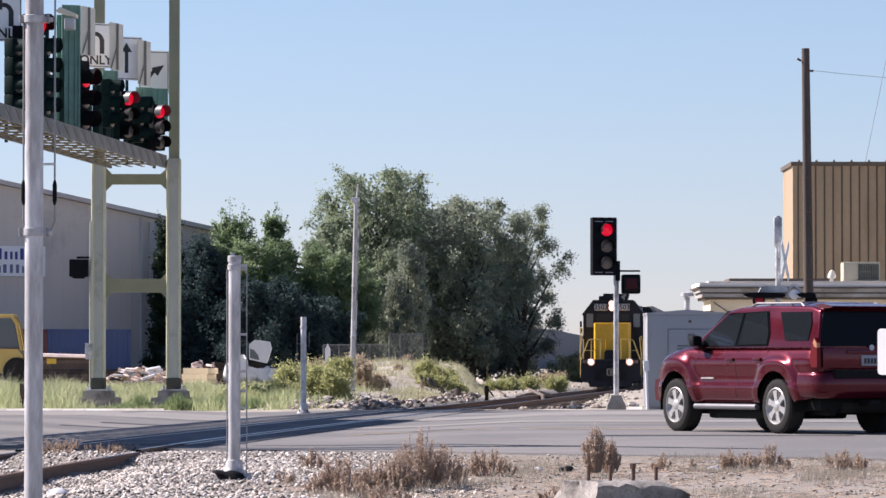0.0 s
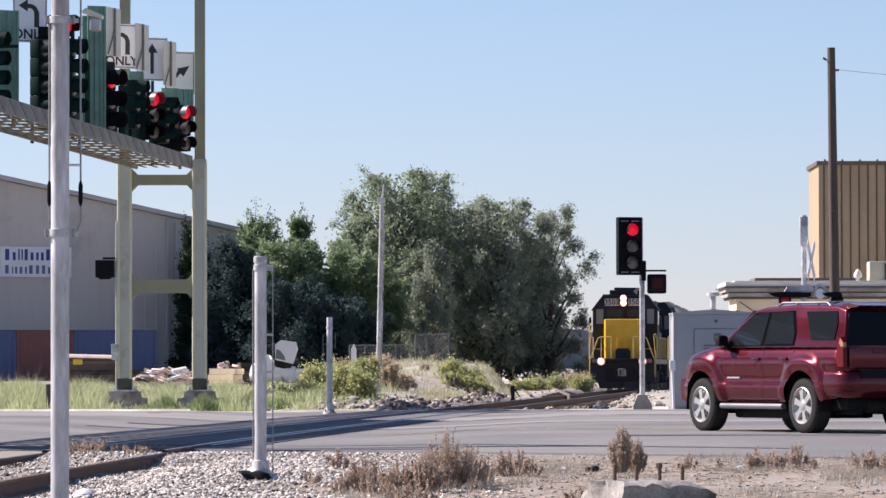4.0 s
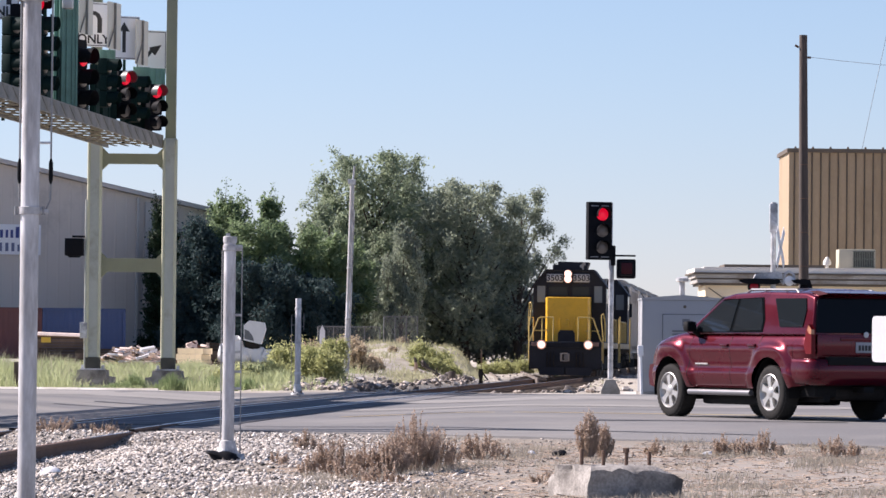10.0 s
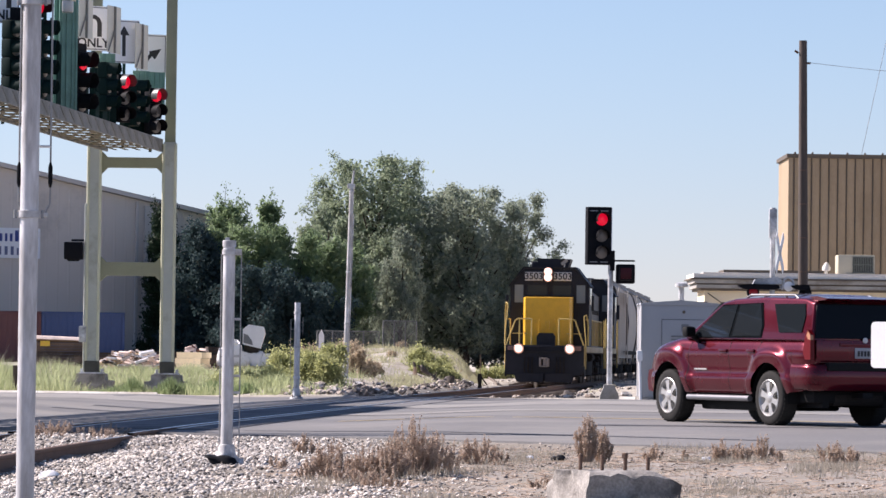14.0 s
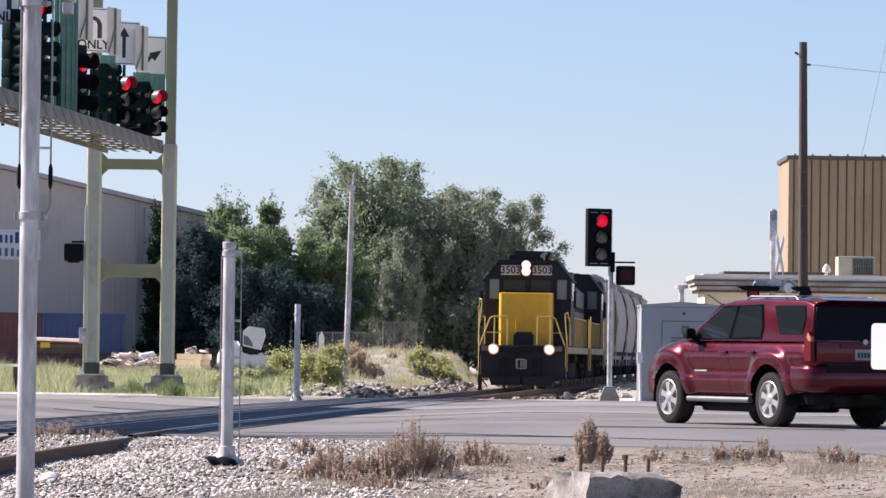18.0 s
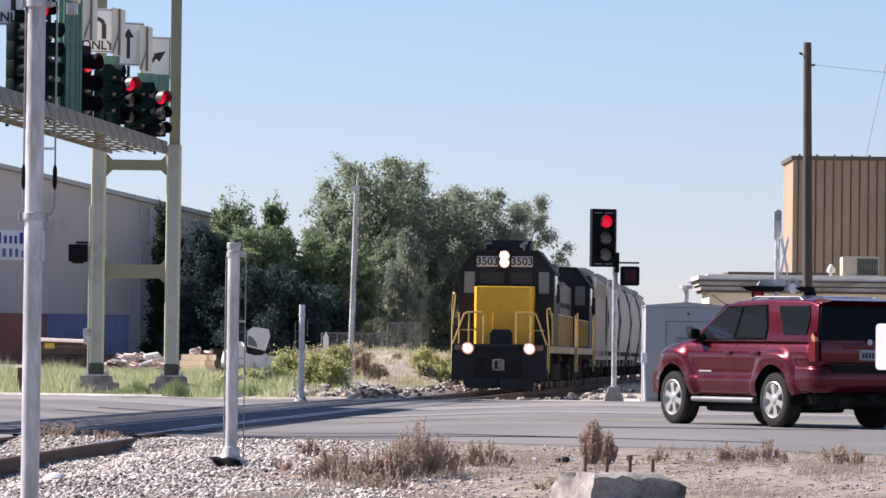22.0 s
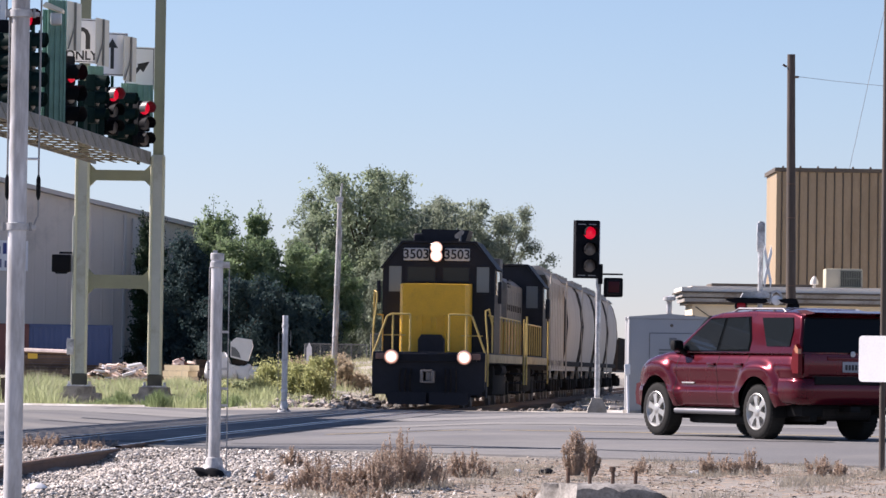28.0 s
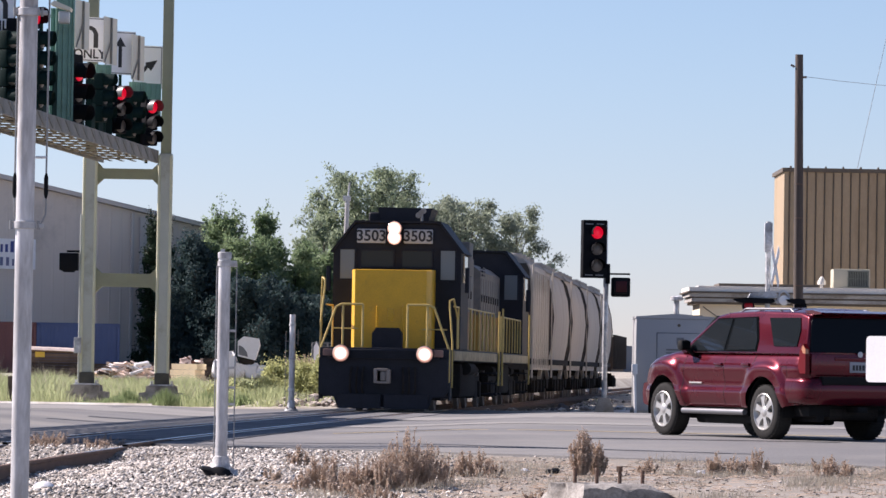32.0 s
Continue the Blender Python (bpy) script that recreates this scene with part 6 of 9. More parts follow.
# the signal across the road
def roadside_signal():
    T = thing("traffic_signal", "black traffic signal with lit red lens on a pale pole", "traffic light", pose(4.31, 106.9, 0.02))
    b = B()
    lathe(b, [(0.34, -0.05), (0.33, 0.10), (0.20, 0.30), (0.18, 0.36), (0.08, 0.37)], Matrix.Rotation(radians(45), 4, 'Z'), 4)
    soften(b, 0.02, 2)
    part("footing", b, CONCRETE, T, "concrete footing block")
    b = B()
    cyl(b, (0, 0, 0.3), (0, 0, 3.5), 0.065, n=18)
    part("pole", b, GALV, T)
    m = Matrix.Translation((-0.29, -0.16, 4.42)) @ Matrix.Rotation(radians(14), 4, "Z")
    b = B()
    box(b, -0.31, 0.31, 0.0, 0.24, -1.08, 0.36, bevel=0.02)
    h = part("signal_head", b, BLACKMETAL, T, "black three-lens head")
    h.matrix_basis = m
    b = B()
    box(b, 0.312, 0.33, 0.02, 0.22, -1.05, 0.34)
    part("edge_strip", b, SIGNWHITE, h, "pale edge strip")
    for (z0, z1) in ((0.25, 0.27), (-1.02, -1.0)):
        for x in (-0.15, 0.12):
            q = B()
            box(q, x - 0.1, x + 0.1, -0.006, 0.0, z0, z1)
            part("slot", q, WIRE, h)
    for k in range(3):
        z = 0.05 - 0.41 * k
        l = B()
        lathe(l, [(0.155, 0.0), (0.15, 0.015), (0.09, 0.05), (0.02, 0.06)], Matrix.Translation((0.05, -0.002, z)) @ Matrix.Rotation(radians(90), 4, "X"), 24)
        part("lens", l, REDLAMP if k == 0 else DARKLENS, h, "lit red lens" if k == 0 else "")
        v = B()
        prev = None
        for i in range(17):
            a = radians(-20 + 220 * i / 16)
            d = 0.22
            ring = [v.verts.new((0.05 + r * math.cos(a), yy, z + r * math.sin(a))) for r, yy in ((0.172, 0.0), (0.172, -d), (0.164, -d), (0.164, 0.0))]
            if prev:
                for q in range(3):
                    v.faces.new((prev[q], prev[q + 1], ring[q + 1], ring[q]))
            prev = ring
        part("visor", v, BLACKMETAL, h, smooth=60)
    b = B()
    box(b, -0.02, 0.10, -0.08, 0.1, 3.2, 3.7, bevel=0.02)
    cyl(b, (0.05, 0, 3.45), (0.6, 0, 3.45), 0.022, n=8)
    part("bracket", b, BLACKMETAL, T)
    b = B()
    box(b, 0.13, 0.60, -0.22, 0.14, 2.88, 3.36, bevel=0.05)
    box(b, 0.2, 0.53, -0.45, -0.2, 2.95, 3.30, bevel=0.03)
    ph = part("pedestrian_head", b, BLACKMETAL, T, "black pedestrian signal head")
    b = B()
    box(b, 0.23, 0.50, -0.458, -0.448, 2.99, 3.26, bevel=0.003)
    part("signal_lens", b, DIMRED, ph, "dim red lens")
    return T


roadside_signal()


def crossing_signal():
    T = thing("crossing_signal", "grey mast with white crossbuck and red flashing lamps", "crossing signal", pose(7.7, 98.7, 0.1))
    b = B()
    cyl(b, (0, 0, 0), (0, 0, 4.45), 0.06, n=16)
    part("mast", b, GALV, T)
    b = B()
    box(b, -0.09, 0.09, -0.07, 0.07, 3.75, 4.42, bevel=0.02)
    part("bell_box", b, GALV, T)
    for a in (45, -45):
        b = B()
        box(b, -0.58, 0.58, -0.006, 0.006, -0.10, 0.10)
        c = part("crossbuck_board", b, SIGNWHITE, T, "white crossbuck board")
        c.matrix_basis = Matrix.Translation((0.17, 0.05, 3.42)) @ Matrix.Rotation(radians(74), 4, "Z") @ Matrix.Rotation(radians(a), 4, "Y")
    b = B()
    cyl(b, (-0.75, 0, 2.62), (0.75, 0, 2.62), 0.035, n=10)
    part("cross_arm", b, GALV, T)
    for (x0, x1) in ((-0.80, 0.16), (0.40, 0.86)):
        b = B()
        prism(b, [(x0, 2.66), (x0 + 0.06, 2.60), (x0 + 0.2, 2.565), (x1 - 0.1, 2.56), (x1, 2.60), (x1 - 0.04, 2.67), (x0 + 0.3, 2.69)], "y", -0.3, 0.1)
        soften(b, 0.02, 2)
        f = part("flasher_hood", b, BLACKMETAL, T, "black flasher hood")
        b = B()
        lathe(b, [(0.10, 0.0), (0.08, 0.02), (0.03, 0.03)], Matrix.Translation((x0 + 0.36, -0.09, 2.50)) @ Matrix.Rotation(radians(90), 4, "X"), 18)
        part("red_lens", b, REDDIM if x0 < 0 else BLACKMETAL, f, "red lens" if x0 < 0 else "dark lens")
        b = B()
        lathe(b, [(0.14, 0.0), (0.14, 0.2), (0.10, 0.24)], Matrix.Translation((x0 + 0.36, -0.08, 2.50)) @ Matrix.Rotation(radians(-90), 4, "X"), 18)
        part("lamp_housing", b, BLACKMETAL, f)
    b = B()
    prism(b, [(-0.46, 2.69), (-0.40, 2.80), (0.10, 2.86), (0.20, 2.80), (0.20, 2.69)], "y", -0.16, 0.12)
    soften(b, 0.02, 2)
    part("junction_box", b, GALV, T, "grey junction box over the lamps")
    b = B()
    tube(b, [(0.22, -0.1, 2.56), (0.26, -0.1, 2.80), (0.36, -0.1, 2.86), (0.46, -0.1, 2.80), (0.50, -0.1, 2.56)], 0.028, 8)
    part("hoop", b, GALV, T)
    b = B()
    lathe(b, [(0.02, 0.0), (0.10, 0.03), (0.115, 0.06), (0.03, 0.09)], Matrix.Translation((0.36, -0.12, 2.64)) @ Matrix.Rotation(radians(90), 4, "X"), 18)
    part("bell", b, SIGNWHITE, T, "pale round bell")
    return T


crossing_signal()


def board_post():
    T = thing("sign_post", "tall brown post with a blank white board", "sign post", pose(4.86, 45.5, -0.03))
    b = B()
    cyl(b, (0, 0, 0), (0, 0, 5.6), 0.033, n=12)
    part("post", b, POLEWOOD, T)
    b = B()
    r = 0.045
    out = []
    for cx, cz, a0 in ((0.32 - r, 1.50 - r, 0), (-0.275 + r, 1.50 - r, 90), (-0.275 + r, 1.01 + r, 180), (0.32 - r, 1.01 + r, 270)):
        out += [(cx + r * math.cos(radians(a0 + 22.5 * k)), cz + r * math.sin(radians(a0 + 22.5 * k))) for k in range(5)]
    prism(b, out, "y", -0.05, -0.035)
    bmesh.ops.rotate(b, cent=(0, 0, 0), matrix=Matrix.Rotation(radians(-40), 3, "Z"), verts=b.verts)
    part("board", b, SIGNWHITE, T, "blank white board")
    return T


board_post()


# ---- buildings and cabinets ----
def warehouse():
    T = thing("warehouse", "large grey metal warehouse gable with a blue-lettered white sign", "warehouse",
              Matrix.Translation((-14, 217, 0)) @ Matrix.Rotation(radians(26), 4, "Z") @ Matrix.Translation((14, -217, 0)))
    Y = 217.0
    x0, x1, xr = -62.0, -10.9, -36.0
    eave, pitch = 7.88, 0.19
    ridge = eave + pitch * (x1 - xr)
    b = B()
    prism(b, [(x0, 0), (x1, 0), (x1, eave), (xr, ridge), (x0, ridge - pitch * (xr - x0))], "y", Y, Y + 60)
    part("wall", b, WALLGREY, T, "grey ribbed metal wall")
    b = B()
    for (a, za, c, zc) in ((x1 + 0.35, eave - 0.07, xr, ridge), (xr, ridge, x0 - 0.35, ridge - pitch * (xr - x0) - 0.07)):
        prism(b, [(a, za + 0.02), (c, zc + 0.02), (c, zc + 0.24), (a, za + 0.24)], "y", Y - 0.35, Y + 60.3)
    part("roof", b, WALLPALE, T, "pale low-pitched roof edge")
    x = -30.0
    while x < x1:
        h = eave + pitch * (x1 - x)
        b = B()
        prism(b, [(x, Y + 0.001), (x + 0.04, Y - 0.012), (x + 0.1, Y - 0.012), (x + 0.14, Y + 0.001)], "z", 0.1, h - 0.02)
        part("wall_rib", b, WALLGREY, T)
        x += 0.61
    for (a, c) in ((-15.42, -15.28), (-14.95, -14.2)):
        b = B()
        box(b, a, c, Y - 0.16, Y - 0.002, 0.1, eave + pitch * (x1 - c) - 0.1)
        part("downpipe", b, WALLPALE, T, "pale vertical downpipe")
    # sign: bars stand in for the company lettering
    b = B()
    box(b, -24.3, -20.55, Y - 0.16, Y - 0.06, 5.62, 7.12)
    sg = part("sign_panel", b, SIGNWHITE, T, "white sign panel with blue bars")
    NAVY = surf("sign_navy", (0.03, 0.05, 0.22), 0.5, var=0.05, bump=0)
    SGREY = surf("sign_grey_blue", (0.13, 0.15, 0.25), 0.5, var=0.05, bump=0)
    x = -24.05
    for w in (0.34, 0.24, 0.11, 0.11, 0.26, 0.24, 0.2, 0.22, 0.3, 0.11, 0.2, 0.22):
        q = B()
        box(q, x, x + w * 0.62, Y - 0.18, Y - 0.161, 6.45, 7.0 if w in (0.34, 0.11, 0.26, 0.3) else 6.84)
        part("sign_bar", q, NAVY, sg)
        x += w + 0.055
    x = -24.05
    for w in (0.3, 0.1, 0.18, 0.22, 0.16, 0.3, 0.26, 0.26, 0.18, 0.22, 0.26):
        q = B()
        box(q, x, x + w * 0.6, Y - 0.18, Y - 0.161, 5.78, 6.2 if w > 0.25 else 6.12)
        part("sign_bar", q, SGREY, sg)
        x += w + 0.06
    return T


warehouse()


def container(x0, x1, y, z0, mat, label):
    T = thing("shipping_container", label, "container", Matrix.Translation((-18.4, 200, 0)) @ Matrix.Rotation(radians(16), 4, "Z") @ Matrix.Translation((18.4, -200, 0)), "containers along the warehouse")
    b = B()
    box(b, x0, x1, y + 0.05, y + 2.44, z0 + 0.12, z0 + 2.55)
    part("body", b, mat, T)
    n = int((x1 - x0 - 0.3) / 0.26)
    for k in range(n):
        a = x0 + 0.16 + k * (x1 - x0 - 0.32) / n
        b = B()
        prism(b, [(a, y + 0.052), (a + 0.05, y + 0.03), (a + 0.13, y + 0.03), (a + 0.18, y + 0.052)], "z", z0 + 0.16, z0 + 2.5)
        part("side_corrugation", b, mat, T)
    for (a, c, d, e) in ((x0, x1, z0 + 2.4, z0 + 2.5), (x0, x1, z0, z0 + 0.15), (x0, x0 + 0.13, z0 + 0.15, z0 + 2.47), (x1 - 0.13, x1, z0 + 0.15, z0 + 2.47)):
        b = B()
        box(b, a, c, y, y + 0.14, d, e)
        part("frame_rail", b, mat, T)
    return T


container(-21.1, -18.42, 200.0, 0.32, REDBOX, "maroon corrugated shipping container")
container(-18.40, -14.45, 200.0, 0.32, BLUEBOX, "blue corrugated shipping container")
container(-23.9, -21.12, 200.0, 0.32, BLUEBOX, "blue corrugated shipping container")


EAVEGREY = surf("weathered_eave", (0.40, 0.385, 0.36), 0.75, var=0.3, scale=1.5, bump=0.15, dirt=(0.2, 0.17, 0.14), dirt_amount=0.4)


def low_building():
    T = thing("low_building", "cream flat-roofed low building with a white roof edge", "building")
    Y, x0, x1 = 133.0, 8.0, 34.0
    b = B()
    box(b, x0 + 0.3, x1, Y + 0.3, Y + 4, -0.1, 3.3)
    part("wall", b, CREAMWALL, T, "cream stucco wall")
    # the lowest band is coloured brown for the shadow under the eave
    for (nm, z0, z1, out, mat, lab) in (("soffit", 3.18, 3.25, 0.12, FLASH, "brown eave band standing for the shadow there"), ("fascia", 3.254, 3.36, 0.03, EAVEGREY, "grey fascia board"),
                                        ("drip_edge", 3.364, 3.40, 0.06, FLASH, "dark drip line"), ("upper_fascia", 3.404, 3.52, -0.04, EAVEGREY, "grey upper fascia"),
                                        ("gutter", 3.524, 3.57, -0.12, FLASH, "dark gutter line"), ("roof_edge", 3.574, 3.70, -0.06, ROOFWHITE, "white roof edge"), ("roof_trim", 3.704, 3.75, 0.25, WALLPALE, "")):
        b = B()
        box(b, x0 + out, x1, Y + out, Y + 4 - out, z0, z1)
        part(nm, b, mat, T, lab)
    b = B()
    box(b, x0 + 0.9, x0 + 4.0, Y + 0.5, Y + 3, 3.74, 3.84)
    part("roof_curb", b, FLASH, T)
    b = B()
    cyl(b, (x0 - 0.45, Y - 0.2, 2.8), (x0 - 0.45, Y - 0.2, 3.26), 0.085, n=16)
    lathe(b, [(0.10, 3.26), (0.2, 3.28), (0.2, 3.38), (0.06, 3.42)], Matrix.Translation((x0 - 0.45, Y - 0.2, 0)), 16)
    part("roof_vent", b, GALV, T, "galvanised vent cowl")
    b = B()
    box(b, x0 - 0.6, x0 + 0.35, Y - 0.3, Y + 0.32, 2.74, 2.82)
    part("vent_bracket", b, FLASH, T)
    b = B()
    tube(b, [(8.4, Y + 0.28, 3.1), (8.9, Y + 0.28, 2.75), (9.5, Y + 0.28, 2.3), (12.5, Y + 0.27, 2.1)], 0.015, 6)
    part("wall_cable", b, FLASH, T)
    return T


low_building()


SLATGREEN = surf("louvre_grey_green", (0.16, 0.17, 0.14), 0.6, 0.2, var=0.15, scale=4, bump=0)


def roof_unit():
    T = thing("air_conditioner", "beige rooftop air conditioner on the low roof", "air conditioner", pose(13.3, 136.0, 3.74))
    b = B()
    box(b, -0.66, 0.50, -0.5, 0.5, 0.04, 0.66, bevel=0.03)
    part("casing", b, ACBEIGE, T)
    q = B()
    box(q, -0.20, 0.45, -0.512, -0.502, 0.10, 0.60)
    part("coil", q, UNDER, T, "dark coil behind the louvres")
    for k in range(12):
        q = B()
        box(q, -0.20 + 0.055 * k, -0.17 + 0.055 * k, -0.53, -0.513, 0.10, 0.60)
        part("louvre", q, SLATGREEN, T)
    for z in (0.10, 0.35, 0.59):
        q = B()
        box(q, -0.22, 0.47, -0.54, -0.531, z - 0.012, z + 0.012)
        part("louvre_bar", q, SLATGREEN, T)
    q = B()
    lathe(q, [(0.05, 0.0), (0.05, 0.14), (0.13, 0.16), (0.13, 0.26), (0.05, 0.4), (0.01, 0.42)], Matrix.Translation((-1.0, -0.2, 0.0)), 12)
    part("flue", q, ROOFWHITE, T, "small white roof vent")
    return T


roof_unit()


def tall_building():
    T = thing("tan_building", "tall tan ribbed-metal building behind the low roof", "building")
    Y, x0, x1, h = 152.0, 12.40, 40.0, 8.22
    b = B()
    box(b, x0, x1, Y, Y + 4.5, -0.1, h)
    part("wall", b, TAN, T, "tan ribbed cladding")
    b = B()
    box(b, x0 - 0.01, x0 + 0.14, Y - 0.014, Y - 0.002, 0, h)
    part("corner_trim", b, TANPALE, T, "paler corner trim")
    b = B()
    box(b, x0 - 0.08, x1, Y - 0.1, Y + 4.6, h, h + 0.14)
    part("roof_flashing", b, FLASH, T, "dark roof flashing")
    x = x0 + 0.16
    k = 0
    while x < x1 - 10:
        b = B()
        prism(b, [(x, Y + 0.001), (x + 0.012, Y - 0.04), (x + 0.035, Y - 0.04), (x + 0.047, Y + 0.001)], "z", 0, h - 0.01)
        part("rib", b, FLASH, T)
        b = B()
        box(b, x + 0.062, x + 0.30, Y - 0.012, Y - 0.001, 0, h - 0.012)
        part("panel", b, TAN, T)
        b = B()
        lathe(b, [(0.04, h + 0.14), (0.035, h + 0.2), (0.01, h + 0.21)], Matrix.Translation((x + 0.05, Y - 0.03, 0)), 8)
        if k % 2 == 0:
            part("roof_bolt", b, FLASH, T)
        else:
            b.free()
        x += 0.31
        k += 1
    return T


tan_house = tall_building()


def utility_pole():
    T = thing("utility_pole", "dark weathered wooden utility pole", "utility pole", pose(9.74, 114.0, 0.0, 0, -0.6, 0))
    b = B()
    cyl(b, (0, 0, -0.2), (0.0, 0, 9.55), 0.145, 0.105, n=18)
    part("pole", b, POLEWOOD, T)
    b = B()
    cyl(b, (-0.12, 0, 9.22), (-0.22, 0, 9.28), 0.03, n=8)
    part("insulator_pin", b, RAIL_SIDE, T)
    b = B()
    cyl(b, (0.1, 0, 8.95), (0.2, 0, 8.95), 0.03, n=8)
    part("insulator_pin", b, RAIL_SIDE, T)
    for k in range(6):
        q = B()
        cyl(q, (-0.1, -0.11, 1.6 + 0.9 * k), (0.1, -0.13, 1.6 + 0.9 * k), 0.012, n=6)
        part("climbing_step", q, RAIL_SIDE, T)
    return T


wooden_pole = utility_pole()


def wire_part(name, parent, p0, p1, sag, r):
    b = B()
    pts = []
    for i in range(17):
        u = i / 16
        p = Vector(p0).lerp(Vector(p1), u)
        p.z -= sag * 4 * u * (1 - u)
        pts.append(p)
    tube(b, pts, r, 5)
    return part(name, b, WIRE, parent, "thin grey wire")


wire_part("overhead_wire", wooden_pole, (0.18, 0, 8.96), (14.3, -6, 8.9), 0.55, 0.006)
wire_part("guy_wire", tan_house, (15.0, 152.5, 8.3), (16.9, 152.5, 17.5), 0.0, 0.009)


SLATGREY = surf("slat_grey", (0.17, 0.175, 0.185), 0.6, 0.2, var=0.1, scale=3, bump=0)


def bungalow():
    T = thing("equipment_cabinet", "grey aluminium railway equipment cabinet with a shut door", "cabinet", pose(6.0, 106.35, 0.0, 0, 0, 1))
    b = B()
    box(b, -0.99, 0.99, -0.75, 0.75, 0.1, 2.36, bevel=0.015)
    part("body", b, CABINET, T)
    b = B()
    prism(b, [(-1.01, 2.362), (1.01, 2.362), (1.0, 2.41), (0.0, 2.49), (-1.0, 2.41)], "y", -0.775, 0.775)
    soften(b, 0.012)
    part("roof", b, CABINET, T, "shallow pitched roof")
    b = B()
    box(b, -1.02, 1.02, -0.78, 0.78, 0.0, 0.1)
    part("plinth", b, CONCRETE, T)
    b = B()
    box(b, -0.47, 0.58, -0.775, -0.752, 0.2, 2.0, bevel=0.008)
    d = part("door", b, CABINET, T)
    for (xa, xb, za, zb) in ((-0.49, 0.6, 2.0, 2.02), (-0.49, -0.472, 0.2, 2.0), (0.582, 0.6, 0.2, 2.0)):
        q = B()
        box(q, xa, xb, -0.764, -0.752, za, zb)
        part("door_gap", q, SLATGREY, d)
    for z in (1.40, 1.52, 1.60):
        q = B()
        box(q, -0.25, 0.35, -0.79, -0.776, z - 0.02, z + 0.02)
        part("vent_slat", q, SLATGREY, d)
    q = B()
    box(q, 0.4, 0.46, -0.82, -0.776, 1.0, 1.2, bevel=0.01)
    part("handle", q, BLACKMETAL, d)
    q = B()
    box(q, 0.0, 0.18, -0.785, -0.776, 1.72, 1.9)
    part("notice_plate", q, SLATGREY, d)
    q = B()
    cyl(q, (0.06, -0.752, 2.2), (0.06, -0.772, 2.2), 0.04, n=12)
    part("vent_cap", q, FLASH, T)
    for x in (-0.97, 0.97):
        q = B()
        box(q, x - 0.02, x + 0.02, -0.765, -0.752, 0.12, 2.34)
        part("corner_seam", q, CABINET, T)
    return T


bungalow()
T = thing("marker_post", "short white plastic marker post by the cabinet", "marker post", pose(5.02, 105.3, 0.0, 0, -2, 0))
b = B()
cyl(b, (0, 0, 0), (0, 0, 1.15), 0.032, n=12)
part("post", b, SIGNWHITE, T)
b = B()
box(b, -0.07, 0.07, -0.07, 0.07, 0.98, 1.24, bevel=0.02)
part("cap", b, SIGNWHITE, T)

# forklift in the timber yard
FORKLIFT_Y = 169.0
FORKGLASS = glassy("forklift_glass", (0.10, 0.12, 0.135), 0.1, 0.4)
FORKYEL = surf("dusty_machine_yellow", (0.60, 0.43, 0.12), 0.5, var=0.15, scale=2, bump=0.05)
FORKLIFT = thing("forklift", "yellow forklift with cab and black mast in the timber yard", "forklift", pose(-17.2, FORKLIFT_Y, 0.35))
b = B()
prism(b, [(-2.2, 0.5), (0.75, 0.5), (0.8, 1.2), (0.6, 1.45), (-2.1, 1.5), (-2.3, 1.2)], "y", -0.8, 0.8)
soften(b, 0.06)
part("body", b, FORKYEL, FORKLIFT)
for s in (-1, 1):
    b = B()
    tube(b, [(0.75, s * 0.75, 1.4), (0.55, s * 0.72, 2.45), (0.35, s * 0.7, 2.75), (-1.2, s * 0.7, 2.75), (-1.4, s * 0.72, 1.4)], 0.055, 8)
    part("cab_frame", b, FORKYEL, FORKLIFT)
    b = B()
    prism(b, [(0.66, 1.5), (0.48, 2.4), (0.32, 2.66), (-1.15, 2.66), (-1.32, 1.5)], "y", s * 0.70 - 0.01, s * 0.70 + 0.01)
    part("cab_window", b, FORKGLASS, FORKLIFT, "grey-blue cab window")
    b = B()
    box(b, 1.08, 1.34, s * 0.45 - 0.09, s * 0.45 + 0.09, 0.15, 2.82, bevel=0.01)
    part("mast_rail", b, BLACKMETAL, FORKLIFT)
    for x in (0.6, -1.7):
        b = B()
        lathe(b, [(0.2, -0.17), (0.5, -0.17), (0.56, -0.1), (0.56, 0.1), (0.5, 0.17), (0.2, 0.17)], Matrix.Translation((x, s * 0.75, 0.56)) @ Matrix.Rotation(radians(90), 4, "X"), 20)
        part("wheel", b, TYRE, FORKLIFT)
    b = B()
    box(b, 1.3, 2.5, s * 0.35 - 0.07, s * 0.35 + 0.07, 0.2, 0.26)
    part("fork", b, BLACKMETAL, FORKLIFT)
b = B()
box(b, -1.35, 0.45, -0.72, 0.72, 2.7, 2.82, bevel=0.03)
part("cab_roof", b, FORKYEL, FORKLIFT)
b = B()
for z in (0.6, 1.7, 2.65):
    box(b, 1.16, 1.3, -0.5, 0.5, z, z + 0.15)
part("mast_crosspiece", b, BLACKMETAL, FORKLIFT)
b = B()
box(b, 1.33, 1.45, -0.55, 0.55, 1.1, 1.9)
part("carriage", b, FORKYEL, FORKLIFT)
for z in (1.55, 2.3):
    b = B()
    box(b, 1.14, 1.28, -0.552, -0.541, z, z + (0.14 if z < 2 else 0.42))
    part("sticker", b, SIGNWHITE, FORKLIFT, "white sticker on the mast")


